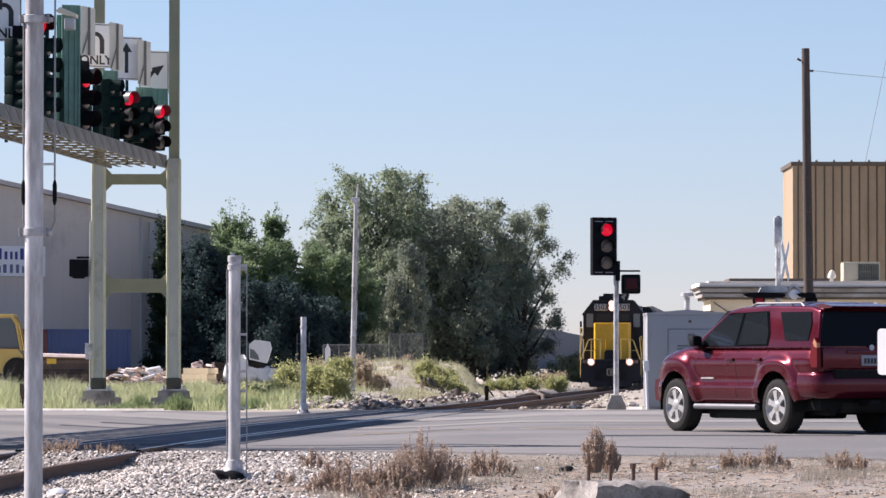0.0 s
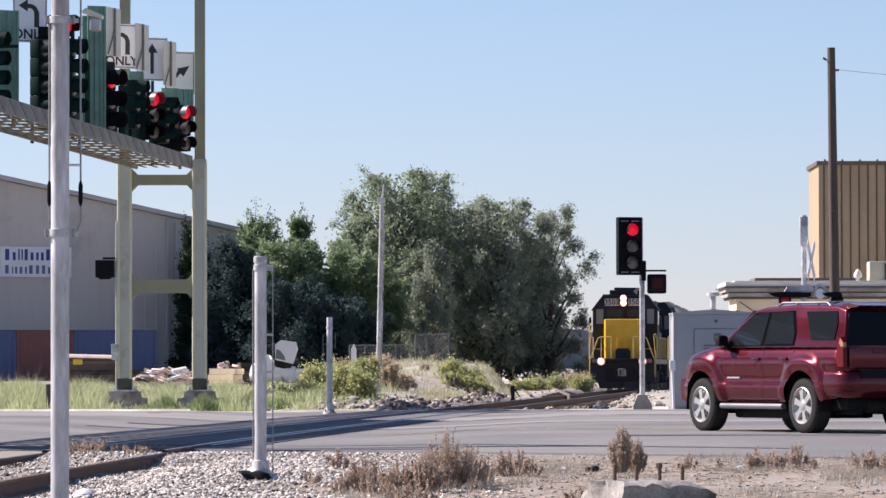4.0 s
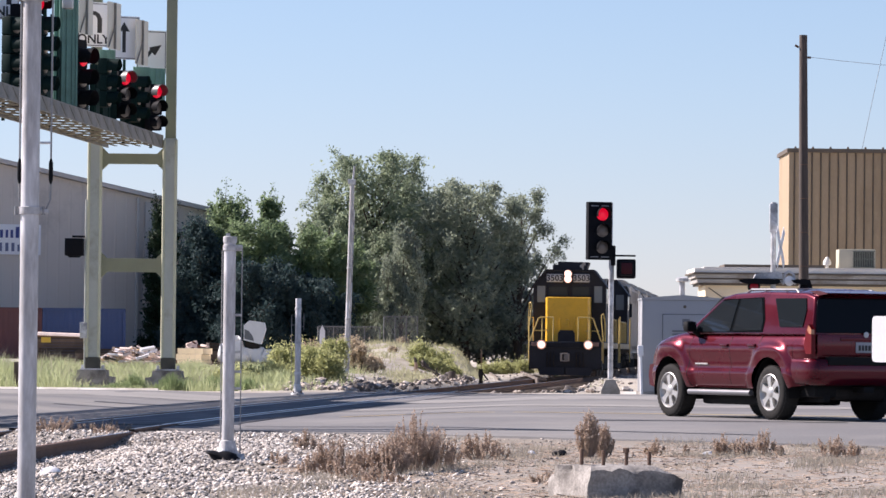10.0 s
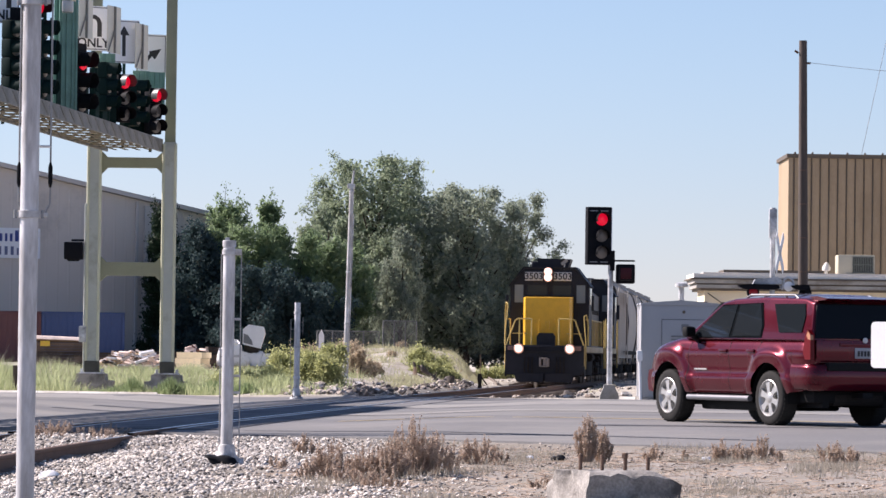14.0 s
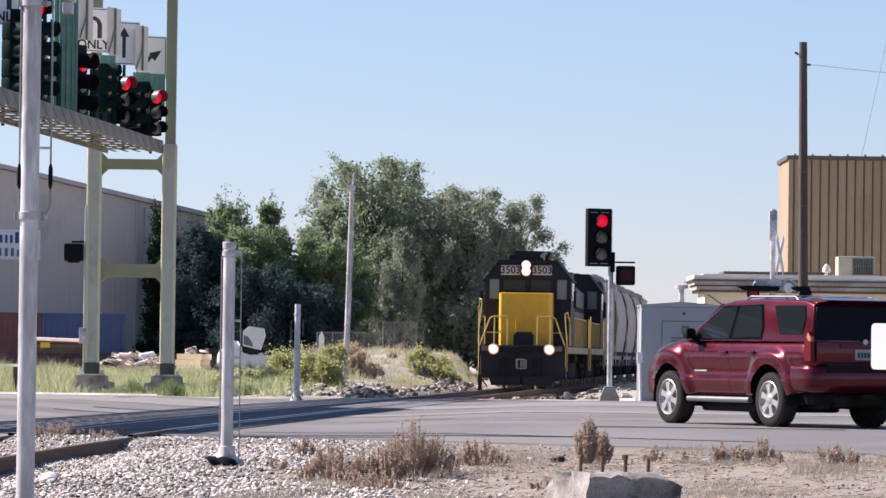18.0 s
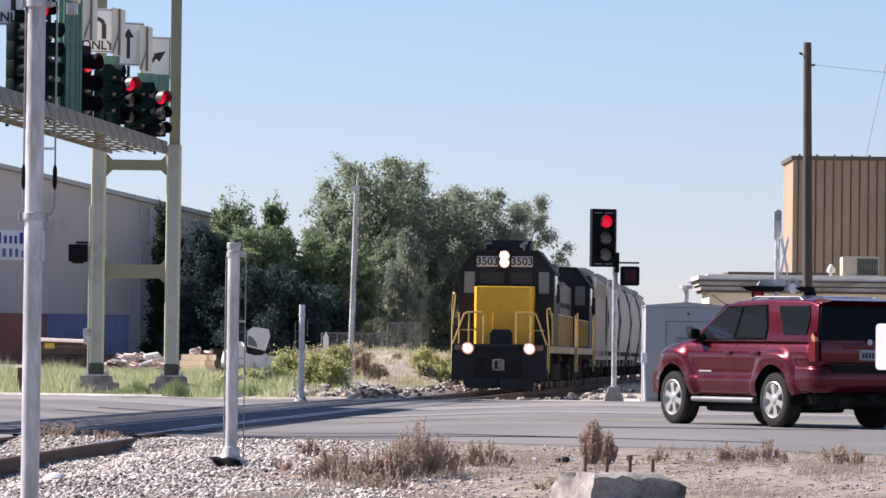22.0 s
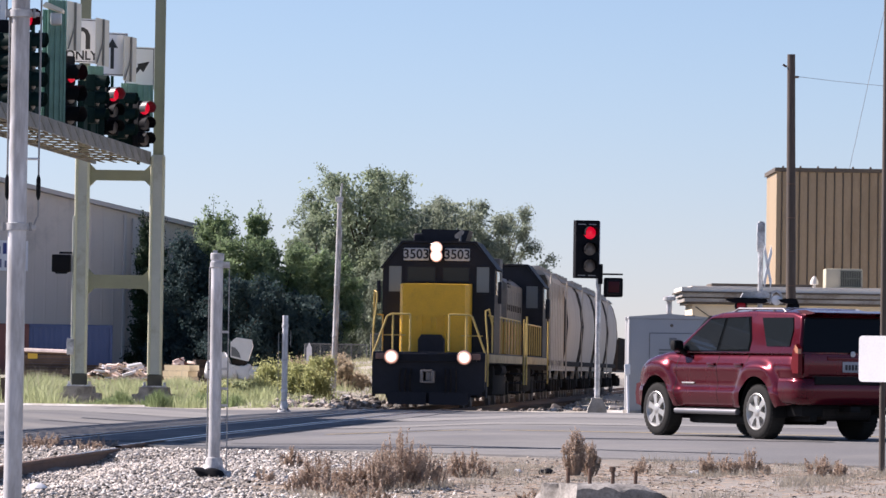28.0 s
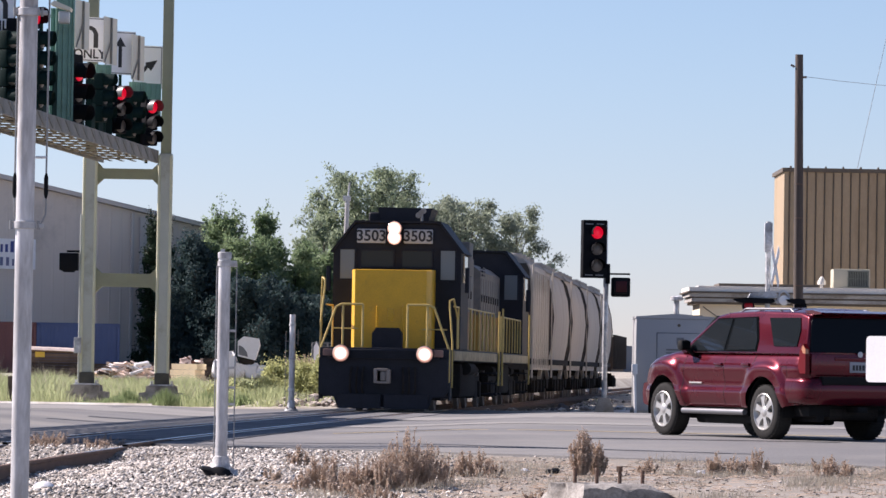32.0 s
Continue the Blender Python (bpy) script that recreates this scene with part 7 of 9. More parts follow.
# ---- plants, stones and clutter ----
def fast_mesh(name, verts, k):
    """A mesh of separate k-sided faces; verts is an array (n * k, 3)."""
    me = bpy.data.meshes.new(name)
    n = len(verts) // k
    me.vertices.add(len(verts))
    me.vertices.foreach_set("co", np.ascontiguousarray(verts, dtype=np.float32).ravel())
    me.loops.add(n * k)
    me.loops.foreach_set("vertex_index", np.arange(n * k, dtype=np.int32))
    me.polygons.add(n)
    me.polygons.foreach_set("loop_start", np.arange(0, n * k, k, dtype=np.int32))
    me.update(calc_edges=True)
    return me


def leaf_cloud(rng, centres, radii, n, size, droop=0.3, flat=0.8, long=1.8):
    """Diamond leaves about clump centres, denser at each clump's skin."""
    centres, radii = np.asarray(centres), np.asarray(radii)
    w = radii ** 2
    idx = rng.choice(len(centres), n, p=w / w.sum())
    d = rng.normal(size=(n, 3))
    d /= np.linalg.norm(d, axis=1)[:, None]
    r = radii[idx] * np.abs(rng.normal(0.0, 0.62, n)) + radii[idx] * 0.12
    p = centres[idx] + d * r[:, None] * np.array([1, 1, flat])
    p[:, 2] -= droop * radii[idx] * rng.uniform(0, 1, n) ** 2
    a = rng.normal(size=(n, 3))
    a[:, 2] -= droop * 2
    a /= np.linalg.norm(a, axis=1)[:, None]
    b = np.cross(a, rng.normal(size=(n, 3)))
    b /= np.linalg.norm(b, axis=1)[:, None]
    s = size * rng.uniform(0.6, 1.4, n)[:, None]
    v = np.stack([p - a * s * long / 2, p + b * s / 2, p + a * s * long / 2, p - b * s / 2], axis=1)
    return v.reshape(-1, 3)


def bend(p, c, q, u):
    """A point along a curved limb from p to q that bows towards c."""
    return p * ((1 - u) * (1 - u)) + c * (2 * u * (1 - u)) + q * (u * u)


def spray(rng, p, out, size, long=1.9, hang=0.5):
    """Diamond leaves at the points p, half turned towards out and hanging a little."""
    n = len(p)
    a = rng.normal(size=(n, 3))
    a[:, 2] -= hang
    a /= np.linalg.norm(a, axis=1)[:, None]
    b = np.cross(a, out + rng.normal(size=(n, 3)) * 0.5)
    b /= np.linalg.norm(b, axis=1)[:, None]
    s = (size * rng.uniform(0.55, 1.45, n))[:, None]
    return np.stack([p - a * s * long / 2, p + b * s / 2, p + a * s * long / 2, p - b * s / 2], axis=1).reshape(-1, 3)


def tree(name, x, y, z0, h, w, mat, seed, n=30000, size=0.075, label="", low=0.1, limbs=30, shape="round", droop=0.5, fill=0.3, trunk=0.22,
         cat="tree", loose=0.16, rise=0.34, flat=1.0, reach=0.70):
    """Limbs bow out from the trunk to an uneven crown; each carries drooping branchlets set with small leaves."""
    rng = np.random.default_rng(seed)
    T = thing(name, label, cat, pose(x, y, z0))
    b = B()
    lean = rng.uniform(-0.03, 0.03, 2) * h
    stem = lambda f: Vector((lean[0] * f, lean[1] * f, h * f))
    for k in range(5):
        cyl(b, stem(k * 0.17) - Vector((0, 0, 0.2 if k == 0 else 0)), stem(k * 0.17 + 0.17), trunk * (1.2 - 0.22 * k), trunk * (1.2 - 0.22 * (k + 1)), 9, False)
    heart_p = []
    ends = []
    for k in range(limbs):
        u = (k + rng.uniform(0.1, 0.9)) / limbs
        if shape == "round":
            env = math.sqrt(max(0.03, 1 - ((u - 0.46) / (0.60 if u > 0.46 else 0.72)) ** 2))
        elif shape == "spire":
            env = 0.10 + 0.90 * (1 - u) ** 0.8 * smooth01(-0.3, 0.25, u)
        else:
            env = 0.16 + 0.84 * (1 - u ** 2.2) * smooth01(-0.5, 0.1, u)
        az = 2.39996 * k + rng.uniform(-0.5, 0.5)
        q = env * w / 2 * rng.uniform(0.62, 1.04)
        z = h * (low + (0.965 - low) * u) + rng.uniform(-0.02, 0.02) * h
        tip = Vector((math.cos(az) * q + lean[0] * u, math.sin(az) * q * flat + lean[1] * u, z))
        f = max(0.08, min(0.80, z / h - rise * rng.uniform(0.6, 1.2)))
        p = stem(f)
        c = p.lerp(tip, 0.5) + Vector((math.cos(az), math.sin(az) * flat, 0.0)) * 0.12 * q + Vector((0, 0, 0.05 * h))
        r0 = trunk * (0.16 + 0.42 * (1 - f))
        prev = p
        for j in range(1, 6):
            nx = bend(p, c, tip, j / 5)
            cyl(b, prev, nx, r0 * (1.1 - 0.2 * j), max(0.008, r0 * (0.9 - 0.2 * j)), 6, False)
            prev = nx
        for j in range(8):
            s = reach + (1.0 - reach) * (j + rng.uniform(0.2, 1.0)) / 8
            o = bend(p, c, tip, s)
            d = Vector((o.x - lean[0] * u, o.y - lean[1] * u, 0.0))
            d = (d.normalized() if d.length > 0.05 else Vector((math.cos(az), math.sin(az), 0))) * 0.55 + Vector(rng.normal(size=3)) * 0.62 + Vector((0, 0, 0.30))
            L = (0.10 * w + 0.2) * rng.uniform(0.5, 1.35)
            e = o + d.normalized() * L
            m = o.lerp(e, 0.55) + Vector((0, 0, 0.14 * L))
            e = e - Vector((0, 0, droop * L * rng.uniform(0.4, 1.1)))
            cyl(b, o, m, 0.016, 0.011, 4, False)
            cyl(b, m, e, 0.011, 0.005, 4, False)
            ends.append((np.array(o), np.array(m), np.array(e), L, np.array(bend(p, c, tip, 0.5 * (reach + 1)))))
        heart_p.append((np.array(p), np.array(c), np.array(tip)))
    part("trunk", b, BARK, T, "dark branching trunk")
    n, size = int(n * 0.85), size * 1.06
    nf = int(n * fill)
    ki = rng.integers(0, len(heart_p), nf)
    P0, P1, P2 = (np.array([q[i] for q in heart_p])[ki] for i in range(3))
    u = rng.uniform(0.15, 1.0, nf)[:, None]
    hp = P0 * (1 - u) ** 2 + P1 * 2 * u * (1 - u) + P2 * u * u + rng.normal(size=(nf, 3)) * (0.06 * w)
    hp[:, 2] = np.clip(hp[:, 2], 0.05, h * 0.93)
    nl = n - nf
    wt = np.array([q[3] for q in ends]) * rng.uniform(0.5, 1.4, len(ends))
    ki = rng.choice(len(ends), nl, p=wt / wt.sum())
    P0, P1, P2, C = (np.array([q[i] for q in ends])[ki] for i in (0, 1, 2, 4))
    u = (rng.uniform(0.1, 1.05, nl) ** 0.8)[:, None]
    lp = P0 * (1 - u) ** 2 + P1 * 2 * u * (1 - u) + P2 * u * u + rng.normal(size=(nl, 3)) * loose * (0.55 + 0.7 * rng.uniform(0, 1, nl)[:, None])
    lp[:, 2] = np.clip(lp[:, 2], 0.03, None)
    out = lp - C + np.array([0, 0, 0.25])
    out /= np.linalg.norm(out, axis=1)[:, None]
    v = np.concatenate([spray(rng, lp, out, size, hang=droop), spray(rng, hp, rng.normal(size=(nf, 3)), size * 1.7, hang=0.2)])
    mesh_part("crown", fast_mesh("crown", v, 4), mat, T, smooth=0)
    return T


# the tall grey-green trees behind the mound
ELM, SILVER = "tall grey-green elm with uneven drooping crown", "tall silvery-leaved tree behind the bank"
tree("tree", -3.6, 246, 0.45, 12.55, 8.4, LEAF_ELM, 11, 84000, 0.066, ELM, 0.14, 46, trunk=0.30)
tree("tree", -0.9, 250, 0.45, 10.9, 7.2, LEAF_OLIVE, 12, 56000, 0.066, SILVER, 0.10, 36, trunk=0.26)
tree("tree", 1.6, 244, 0.45, 10.8, 7.0, LEAF_OLIVE, 13, 56000, 0.066, SILVER, 0.12, 36, trunk=0.24)
tree("tree", 4.6, 247, 0.45, 10.4, 4.4, LEAF_OLIVE, 14, 24000, 0.066, "open-crowned tree with sky showing between the leaves", 0.16, 22, fill=0.08, loose=0.16)
tree("tree", -6.2, 240, 0.45, 8.9, 3.8, LEAF_ELM, 15, 34000, 0.066, "green tree at the wood's edge", 0.1, 20)
tree("tree", 2.6, 253, 0.45, 8.0, 7.0, LEAF_HAZED, 16, 34000, 0.09, "low tree behind the others, haze put into its grey-green leaves", 0.06, 30, fill=0.45)
tree("tree", -3.2, 254, 0.45, 8.2, 7.4, LEAF_HAZED, 19, 34000, 0.09, "low tree behind the others, haze put into its grey-green leaves", 0.06, 30, fill=0.45)
tree("tree", 6.9, 240, 0.2, 1.6, 2.2, LEAF_ELM, 17, 5000, 0.06, "low dark scrub tree beyond the track", 0.02, 14, trunk=0.06, loose=0.12)
tree("tree", 8.4, 243, 0.2, 1.3, 1.8, LEAF_ELM, 18, 4000, 0.06, "low dark scrub tree beyond the track", 0.02, 12, trunk=0.05, loose=0.12)
# the nearer green trees by the warehouse, over a thicket coloured dark for shade
tree("young_tree", -10.7, 216, 0.29, 8.6, 3.4, LEAF_GREEN, 21, 17000, 0.07, "young bright green tree by the warehouse", 0.45, 26, "oval", droop=-0.7, trunk=0.12, loose=0.11, rise=0.18, reach=0.45)
tree("young_tree", -8.5, 217, 0.29, 8.7, 2.6, LEAF_GREEN, 22, 12000, 0.07, "young green tree with spiky top", 0.45, 24, "spire", droop=-0.9, trunk=0.12, loose=0.09, rise=0.16, reach=0.3)
tree("tree", -7.0, 214, 0.29, 7.0, 4.4, LEAF_GREEN, 23, 30000, 0.07, "green tree in full leaf over the thicket", 0.46, 26, fill=0.25, loose=0.14, droop=-0.1)
tree("tree", -9.5, 213, 0.29, 7.1, 4.4, LEAF_GREEN, 24, 28000, 0.07, "green tree in full leaf over the thicket", 0.48, 24, fill=0.25, loose=0.14, droop=-0.1)
tree("tree", -5.0, 216, 0.29, 6.4, 3.6, LEAF_GREEN, 30, 22000, 0.07, "green tree in full leaf over the thicket", 0.46, 22, fill=0.25, loose=0.14, droop=-0.1)
tree("willow", -1.9, 217, 0.5, 7.2, 2.7, LEAF_OLIVE, 41, 24000, 0.055, "pale drooping willow in front of the wood", 0.30, 26, "oval", droop=2.2, trunk=0.10, fill=0.1, loose=0.10, rise=0.2)
tree("thicket_tree", -11.5, 212, 0.34, 7.2, 4.2, LEAF_DEEP, 25, 34000, 0.066, "dark thicket tree by the warehouse, shade in its leaf colour", 0.0, 34, "oval", fill=0.5, loose=0.15, droop=-0.3)
tree("thicket_tree", -8.7, 209, 0.32, 5.2, 4.4, LEAF_DEEP, 28, 28000, 0.066, "dark thicket at the yard edge, shade in its leaf colour", 0.0, 30, fill=0.5, loose=0.15)
tree("thicket_tree", -6.1, 210, 0.30, 4.5, 4.4, LEAF_DEEP, 29, 26000, 0.066, "dark thicket at the yard edge, shade in its leaf colour", 0.0, 28, fill=0.5, loose=0.15)
tree("tree", -4.5, 232, 0.30, 6.6, 4.4, LEAF_ELM, 26, 26000, 0.07, "dark green tree at the yard edge", 0.03, 26, fill=0.4)
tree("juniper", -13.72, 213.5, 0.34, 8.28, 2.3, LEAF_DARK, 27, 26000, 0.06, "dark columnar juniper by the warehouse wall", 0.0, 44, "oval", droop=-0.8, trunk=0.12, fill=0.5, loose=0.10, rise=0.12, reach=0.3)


def shrub(name, x, y, z0, w, h, mat, seed, n, size, label, droop=-0.5):
    rng = np.random.default_rng(seed)
    T = thing(name, label, "shrub", pose(x, y, z0))
    b = B()
    cs, rs = [], []
    for k in range(12):
        a, q = rng.uniform(0, 6.28), rng.uniform(0, 1) ** 0.5 * w * 0.38
        c = Vector((math.cos(a) * q, math.sin(a) * q * 0.9, h * rng.uniform(0.35, 0.85) * (1 - 0.4 * (q / (w * 0.5)) ** 2)))
        cs.append(tuple(c))
        rs.append(w * rng.uniform(0.12, 0.2))
        cyl(b, (0.1 * c.x, 0.1 * c.y, -0.05), c, 0.015, 0.006, 5, False)
    part("stem_tuft", b, BARK, T)
    v = leaf_cloud(rng, np.array(cs), np.array(rs), n, size, droop, 1.1, 2.6)
    mesh_part("foliage", fast_mesh("foliage", v, 4), mat, T, smooth=0)
    return T


LEAF_WEED = leafy("weed_leaf", (0.17, 0.235, 0.115), (0.33, 0.40, 0.2), 0.6)
LEAF_SAGE = leafy("sage_leaf", (0.16, 0.17, 0.12), (0.3, 0.3, 0.22), 0.3)
k = 50
for (x, y, w, h) in ((-3.3, 122, 1.6, 1.05), (-4.1, 126, 1.8, 1.1), (-3.0, 130, 1.5, 1.2), (-4.9, 120, 1.4, 0.8), (-5.7, 117, 1.5, 0.5), (-0.15, 152, 1.6, 1.15), (0.35, 151, 0.8, 0.6), (-0.5, 150.2, 0.9, 0.6), (0.0, 150.0, 0.9, 0.65), (0.5, 150.2, 0.6, 0.5), (3.4, 190, 1.6, 0.55),
                     (2.4, 184, 1.2, 0.5), (5.2, 198, 1.4, 0.7), (3.0, 187, 1.3, 0.6)):
    shrub("rabbitbrush", x, y, ground_z(x, y) - 0.22, w * 1.05, h * 1.08, LEAF_BRUSH, k, 12500, 0.034, "yellow-green rabbitbrush on the bank")
    k += 1
for (x, y, w, h) in ((-2.45, 137, 0.9, 1.05), (-2.2, 139, 0.7, 0.75), (-2.0, 143, 0.6, 0.5), (-3.4, 165, 1.6, 0.7), (-5.0, 170, 1.4, 0.7), (5.2, 205, 1.5, 0.9)):
    shrub("dry_shrub", x, y, ground_z(x, y) - 0.15, w, h, LEAF_BROWN, k, 3200, 0.04, "dry brown shrub on the bank")
    k += 1


# low scrub scattered over the bank
rs = np.random.default_rng(77)
for i in range(46):
    x, y = rs.uniform(-5.5, 5.0), rs.uniform(114, 214)
    if abs(x - track_x(y)) < 2.6 or x > track_x(y) or abs(x - siding_x(y)) < 1.6:
        continue
    w = rs.uniform(0.3, 0.8)
    if y < 150 and -2.8 < x < 0.2:
        continue
    m = (LEAF_BRUSH, LEAF_SAGE, LEAF_SAGE, LEAF_BROWN)[i % 4]
    lab = ("small yellow-green bush on the bank", "small grey-green sage on the bank", "small grey-green sage on the bank", "small tan dead bush on the bank")[i % 4]
    shrub("scrub_bush", x, y, ground_z(x, y) - 0.03, w, w * rs.uniform(0.5, 0.8), m, 200 + i, 1000, 0.035, lab)


def weed_clump(x, y, w, h, seed, n):
    """A dead upright weed: many stalks, each ending in blunt seed spikes."""
    rng = np.random.default_rng(seed)
    T = thing("dry_weed", "dead tan weed with upright seed spikes in the dirt", "weed", pose(x, y, ground_z(x, y) - 0.01), "dead weeds by the road")
    b = B()
    cs = []
    for k in range(n):
        a = rng.uniform(0, 6.28)
        q = rng.uniform(0, 1) ** 0.6
        hh = h * rng.uniform(0.45, 1.0) * (1 - 0.45 * q * q)
        e = Vector((math.cos(a) * q * w / 2, math.sin(a) * q * w / 2, hh))
        s = Vector((e.x * 0.45, e.y * 0.45, 0))
        m = s.lerp(e, 0.5) + Vector((e.x * 0.12, e.y * 0.12, hh * 0.02))
        cyl(b, s, m, 0.004, 0.0035, 4, False)
        cyl(b, m, e, 0.0035, 0.002, 4, False)
        # the main spike and two or three shorter ones beside it
        for j in range(4):
            u = 1.0 if j == 0 else rng.uniform(0.35, 0.9)
            p = bend(s, m, e, u)
            d = Vector((rng.normal(0, 0.30), rng.normal(0, 0.30), 1.0)).normalized() * (0.10 if j == 0 else rng.uniform(0.035, 0.07)) * (0.5 + h)
            if j:
                cyl(b, p, p + d, 0.002, 0.0015, 3, False)
            for i in range(7):
                cs.append(tuple(p + d * ((i - (4 if j == 0 else 1)) / 6)))
    tagged(part("stalk_tuft", b, LEAF_DRY, T), kind="stuff")
    v = leaf_cloud(rng, np.array(cs), np.full(len(cs), 0.0105), n * 75, 0.0095, -0.5, 1.3, 2.2)
    tagged(mesh_part("seed_tuft", fast_mesh("seed_tuft", v, 4), LEAF_DRY, T, smooth=0), kind="stuff")
    return T


k = 90
for (x, y, w, h, n) in ((-0.20, 38.6, 0.48, 0.54, 105), (-0.02, 39.2, 0.36, 0.42, 56), (-0.42, 37.6, 0.42, 0.37, 66), (0.14, 39.6, 0.22, 0.33, 18), (-0.62, 37.6, 0.36, 0.31, 46), (-0.92, 38.2, 0.36, 0.37, 56),
                        (-1.10, 37.2, 0.24, 0.24, 16), (-0.78, 36.0, 0.34, 0.20, 22), (-1.36, 44.6, 0.26, 0.24, 22), (0.42, 42.0, 0.40, 0.30, 40), (0.62, 42.6, 0.22, 0.24, 16),
                        (1.55, 44.0, 0.26, 0.52, 80), (1.72, 44.2, 0.24, 0.38, 50), (2.28, 44.9, 0.22, 0.18, 18), (2.62, 45.2, 0.10, 0.16, 6), (2.88, 43.2, 0.26, 0.26, 30), (3.06, 43.0, 0.24, 0.24, 22),
                        (3.32, 43.6, 0.26, 0.27, 24), (3.50, 44.0, 0.12, 0.18, 10), (3.80, 41.2, 0.30, 0.24, 26), (4.02, 41.6, 0.22, 0.16, 16), (4.28, 38.6, 0.22, 0.16, 12), (4.20, 36.6, 0.16, 0.26, 7),
                        (-0.45, 35.4, 0.4, 0.16, 20), (-4.4, 57, 0.8, 0.16, 20), (-5.0, 56, 0.9, 0.2, 24), (-4.2, 54.3, 0.5, 0.14, 14), (-4.8, 53.6, 0.6, 0.16, 14), (0.9, 36.4, 0.3, 0.12, 14), (-1.5, 40, 0.25, 0.12, 10)):
    weed_clump(x, y, w, h, k, n)
    k += 1


# field grass on the far verge
BANKGRASS = leafy("bank_grass", (0.33, 0.33, 0.20), (0.56, 0.54, 0.35), 0.6)


def grass_mesh(seed, n, xr, yr, hr, dens, thin=1.0, tall=lambda x, y: 1.0):
    rng = np.random.default_rng(seed)
    x = rng.uniform(*xr, n)
    y = rng.uniform(*yr, n)
    keep = np.array([dens(a, b) > r for a, b, r in zip(x, y, rng.uniform(0, 1, n))])
    x, y = x[keep], y[keep]
    n = len(x)
    z = np.array([ground_z(a, b) for a, b in zip(x, y)]) - 0.02
    h = rng.uniform(*hr, n) * np.array([tall(a, b) for a, b in zip(x, y)]) * np.clip(0.35 + 0.9 * np.array([noise.noise((a * 0.8, b * 0.4, 5)) + 0.5 for a, b in zip(x, y)]), 0.2, 1.3)
    a = rng.uniform(0, 2 * np.pi, n)
    w = (0.007 + 0.010 * rng.uniform(0, 1, n)) * thin
    lean = np.clip(rng.normal(0, 0.34, (n, 2)), -0.7, 0.7) * h[:, None]
    base = np.stack([x, y, z], 1)
    side = np.stack([np.cos(a) * w, np.sin(a) * w * 0.3, 0 * a], 1)
    tip = base + np.stack([lean[:, 0], lean[:, 1], h], 1)
    mid = base + np.stack([lean[:, 0] * 0.3, lean[:, 1] * 0.3, h * 0.55], 1)
    low = np.stack([base - side, base + side, mid + side * 0.8, mid - side * 0.8], 1)
    high = np.stack([mid - side * 0.8, mid + side * 0.8, tip + side * 0.05, tip - side * 0.05], 1)
    return fast_mesh("grass", np.concatenate([low, high], 1).reshape(-1, 3), 4)


def verge(x, y):
    if abs(x - track_x(y)) < 2.6:
        return 0.0
    k = 0.45 + 1.2 * noise.noise((x * 0.7, y * 0.3, 9))
    # bare ground round the pedestals and down to the kerb before them
    u = x * 120.8 / y
    if y < 121.6 and min(abs(u + 9.68), abs(u + 7.62)) < 0.66:
        return 0.05 if y < 120 else 0.0
    if x > -4.0:
        k *= 0.22 * smooth01(-1.8, -4.0, x)
    return k


def verge_height(x, y):
    """The grass stands tallest to the west of the gantry and short between its feet."""
    k = 0.62 + 0.55 * smooth01(-9.9, -10.7, x * 120.8 / y) * smooth01(150, 118, y)
    return k * (0.75 if y < 121 and -9.8 < x * 120.8 / y < -7.2 else 1.0)


grass = mesh_part("grass", grass_mesh(5, 230000, (-18, -2), (108.4, 149), (0.10, 0.66), verge, 0.92, verge_height), GRASS, None, smooth=0)
tagged(grass, "tall yellow-green grass on the far verge", "grass", kind="stuff")
stalks = mesh_part("seed_stalks", grass_mesh(15, 5200, (-18, -6), (109.5, 149), (0.55, 1.0), verge, 0.5, verge_height), LEAF_STRAW, None, smooth=0)
tagged(stalks, "thin dry seed stalks above the verge grass", "grass", kind="stuff")
dry = mesh_part("dry_grass", grass_mesh(6, 95000, (-6, 6.5), (122, 205), (0.06, 0.3), lambda x, y: 0.0 if x > track_x(y) - 2.0 and y < 150 or abs(x - track_x(y)) < 2.0 or abs(x - siding_x(y)) < 1.3 else 0.10 + 1.0 * noise.noise((x * 0.6, y * 0.12, 2)), 0.9), BANKGRASS, None, smooth=0)
tagged(dry, "sparse dry grass on the sandy bank", "grass", kind="stuff")
bank_grass = mesh_part("bank_grass", grass_mesh(7, 60000, (-6, 6.5), (118, 205), (0.05, 0.24), lambda x, y: 0.0 if x > track_x(y) - 2.2 and y < 150 or abs(x - track_x(y)) < 2.2 or abs(x - siding_x(y)) < 1.3 else 0.15 + 0.2 * smooth01(145, 165, y) + 1.2 * noise.noise((x * 0.5, y * 0.1, 21)), 0.7), BANKGRASS, None, smooth=0)
tagged(bank_grass, "short yellowish grass patches on the sandy bank", "grass", kind="stuff")
near_grass = mesh_part("dry_grass", grass_mesh(8, 90000, (-1.6, 5.4), (30, 52), (0.02, 0.11), lambda x, y: 0.3 + 1.5 * noise.noise((x * 1.2, y * 0.4, 4)), 0.30), LEAF_STRAW, None, smooth=0)
tagged(near_grass, "short dead grass tufts in the dirt", "grass", kind="stuff")


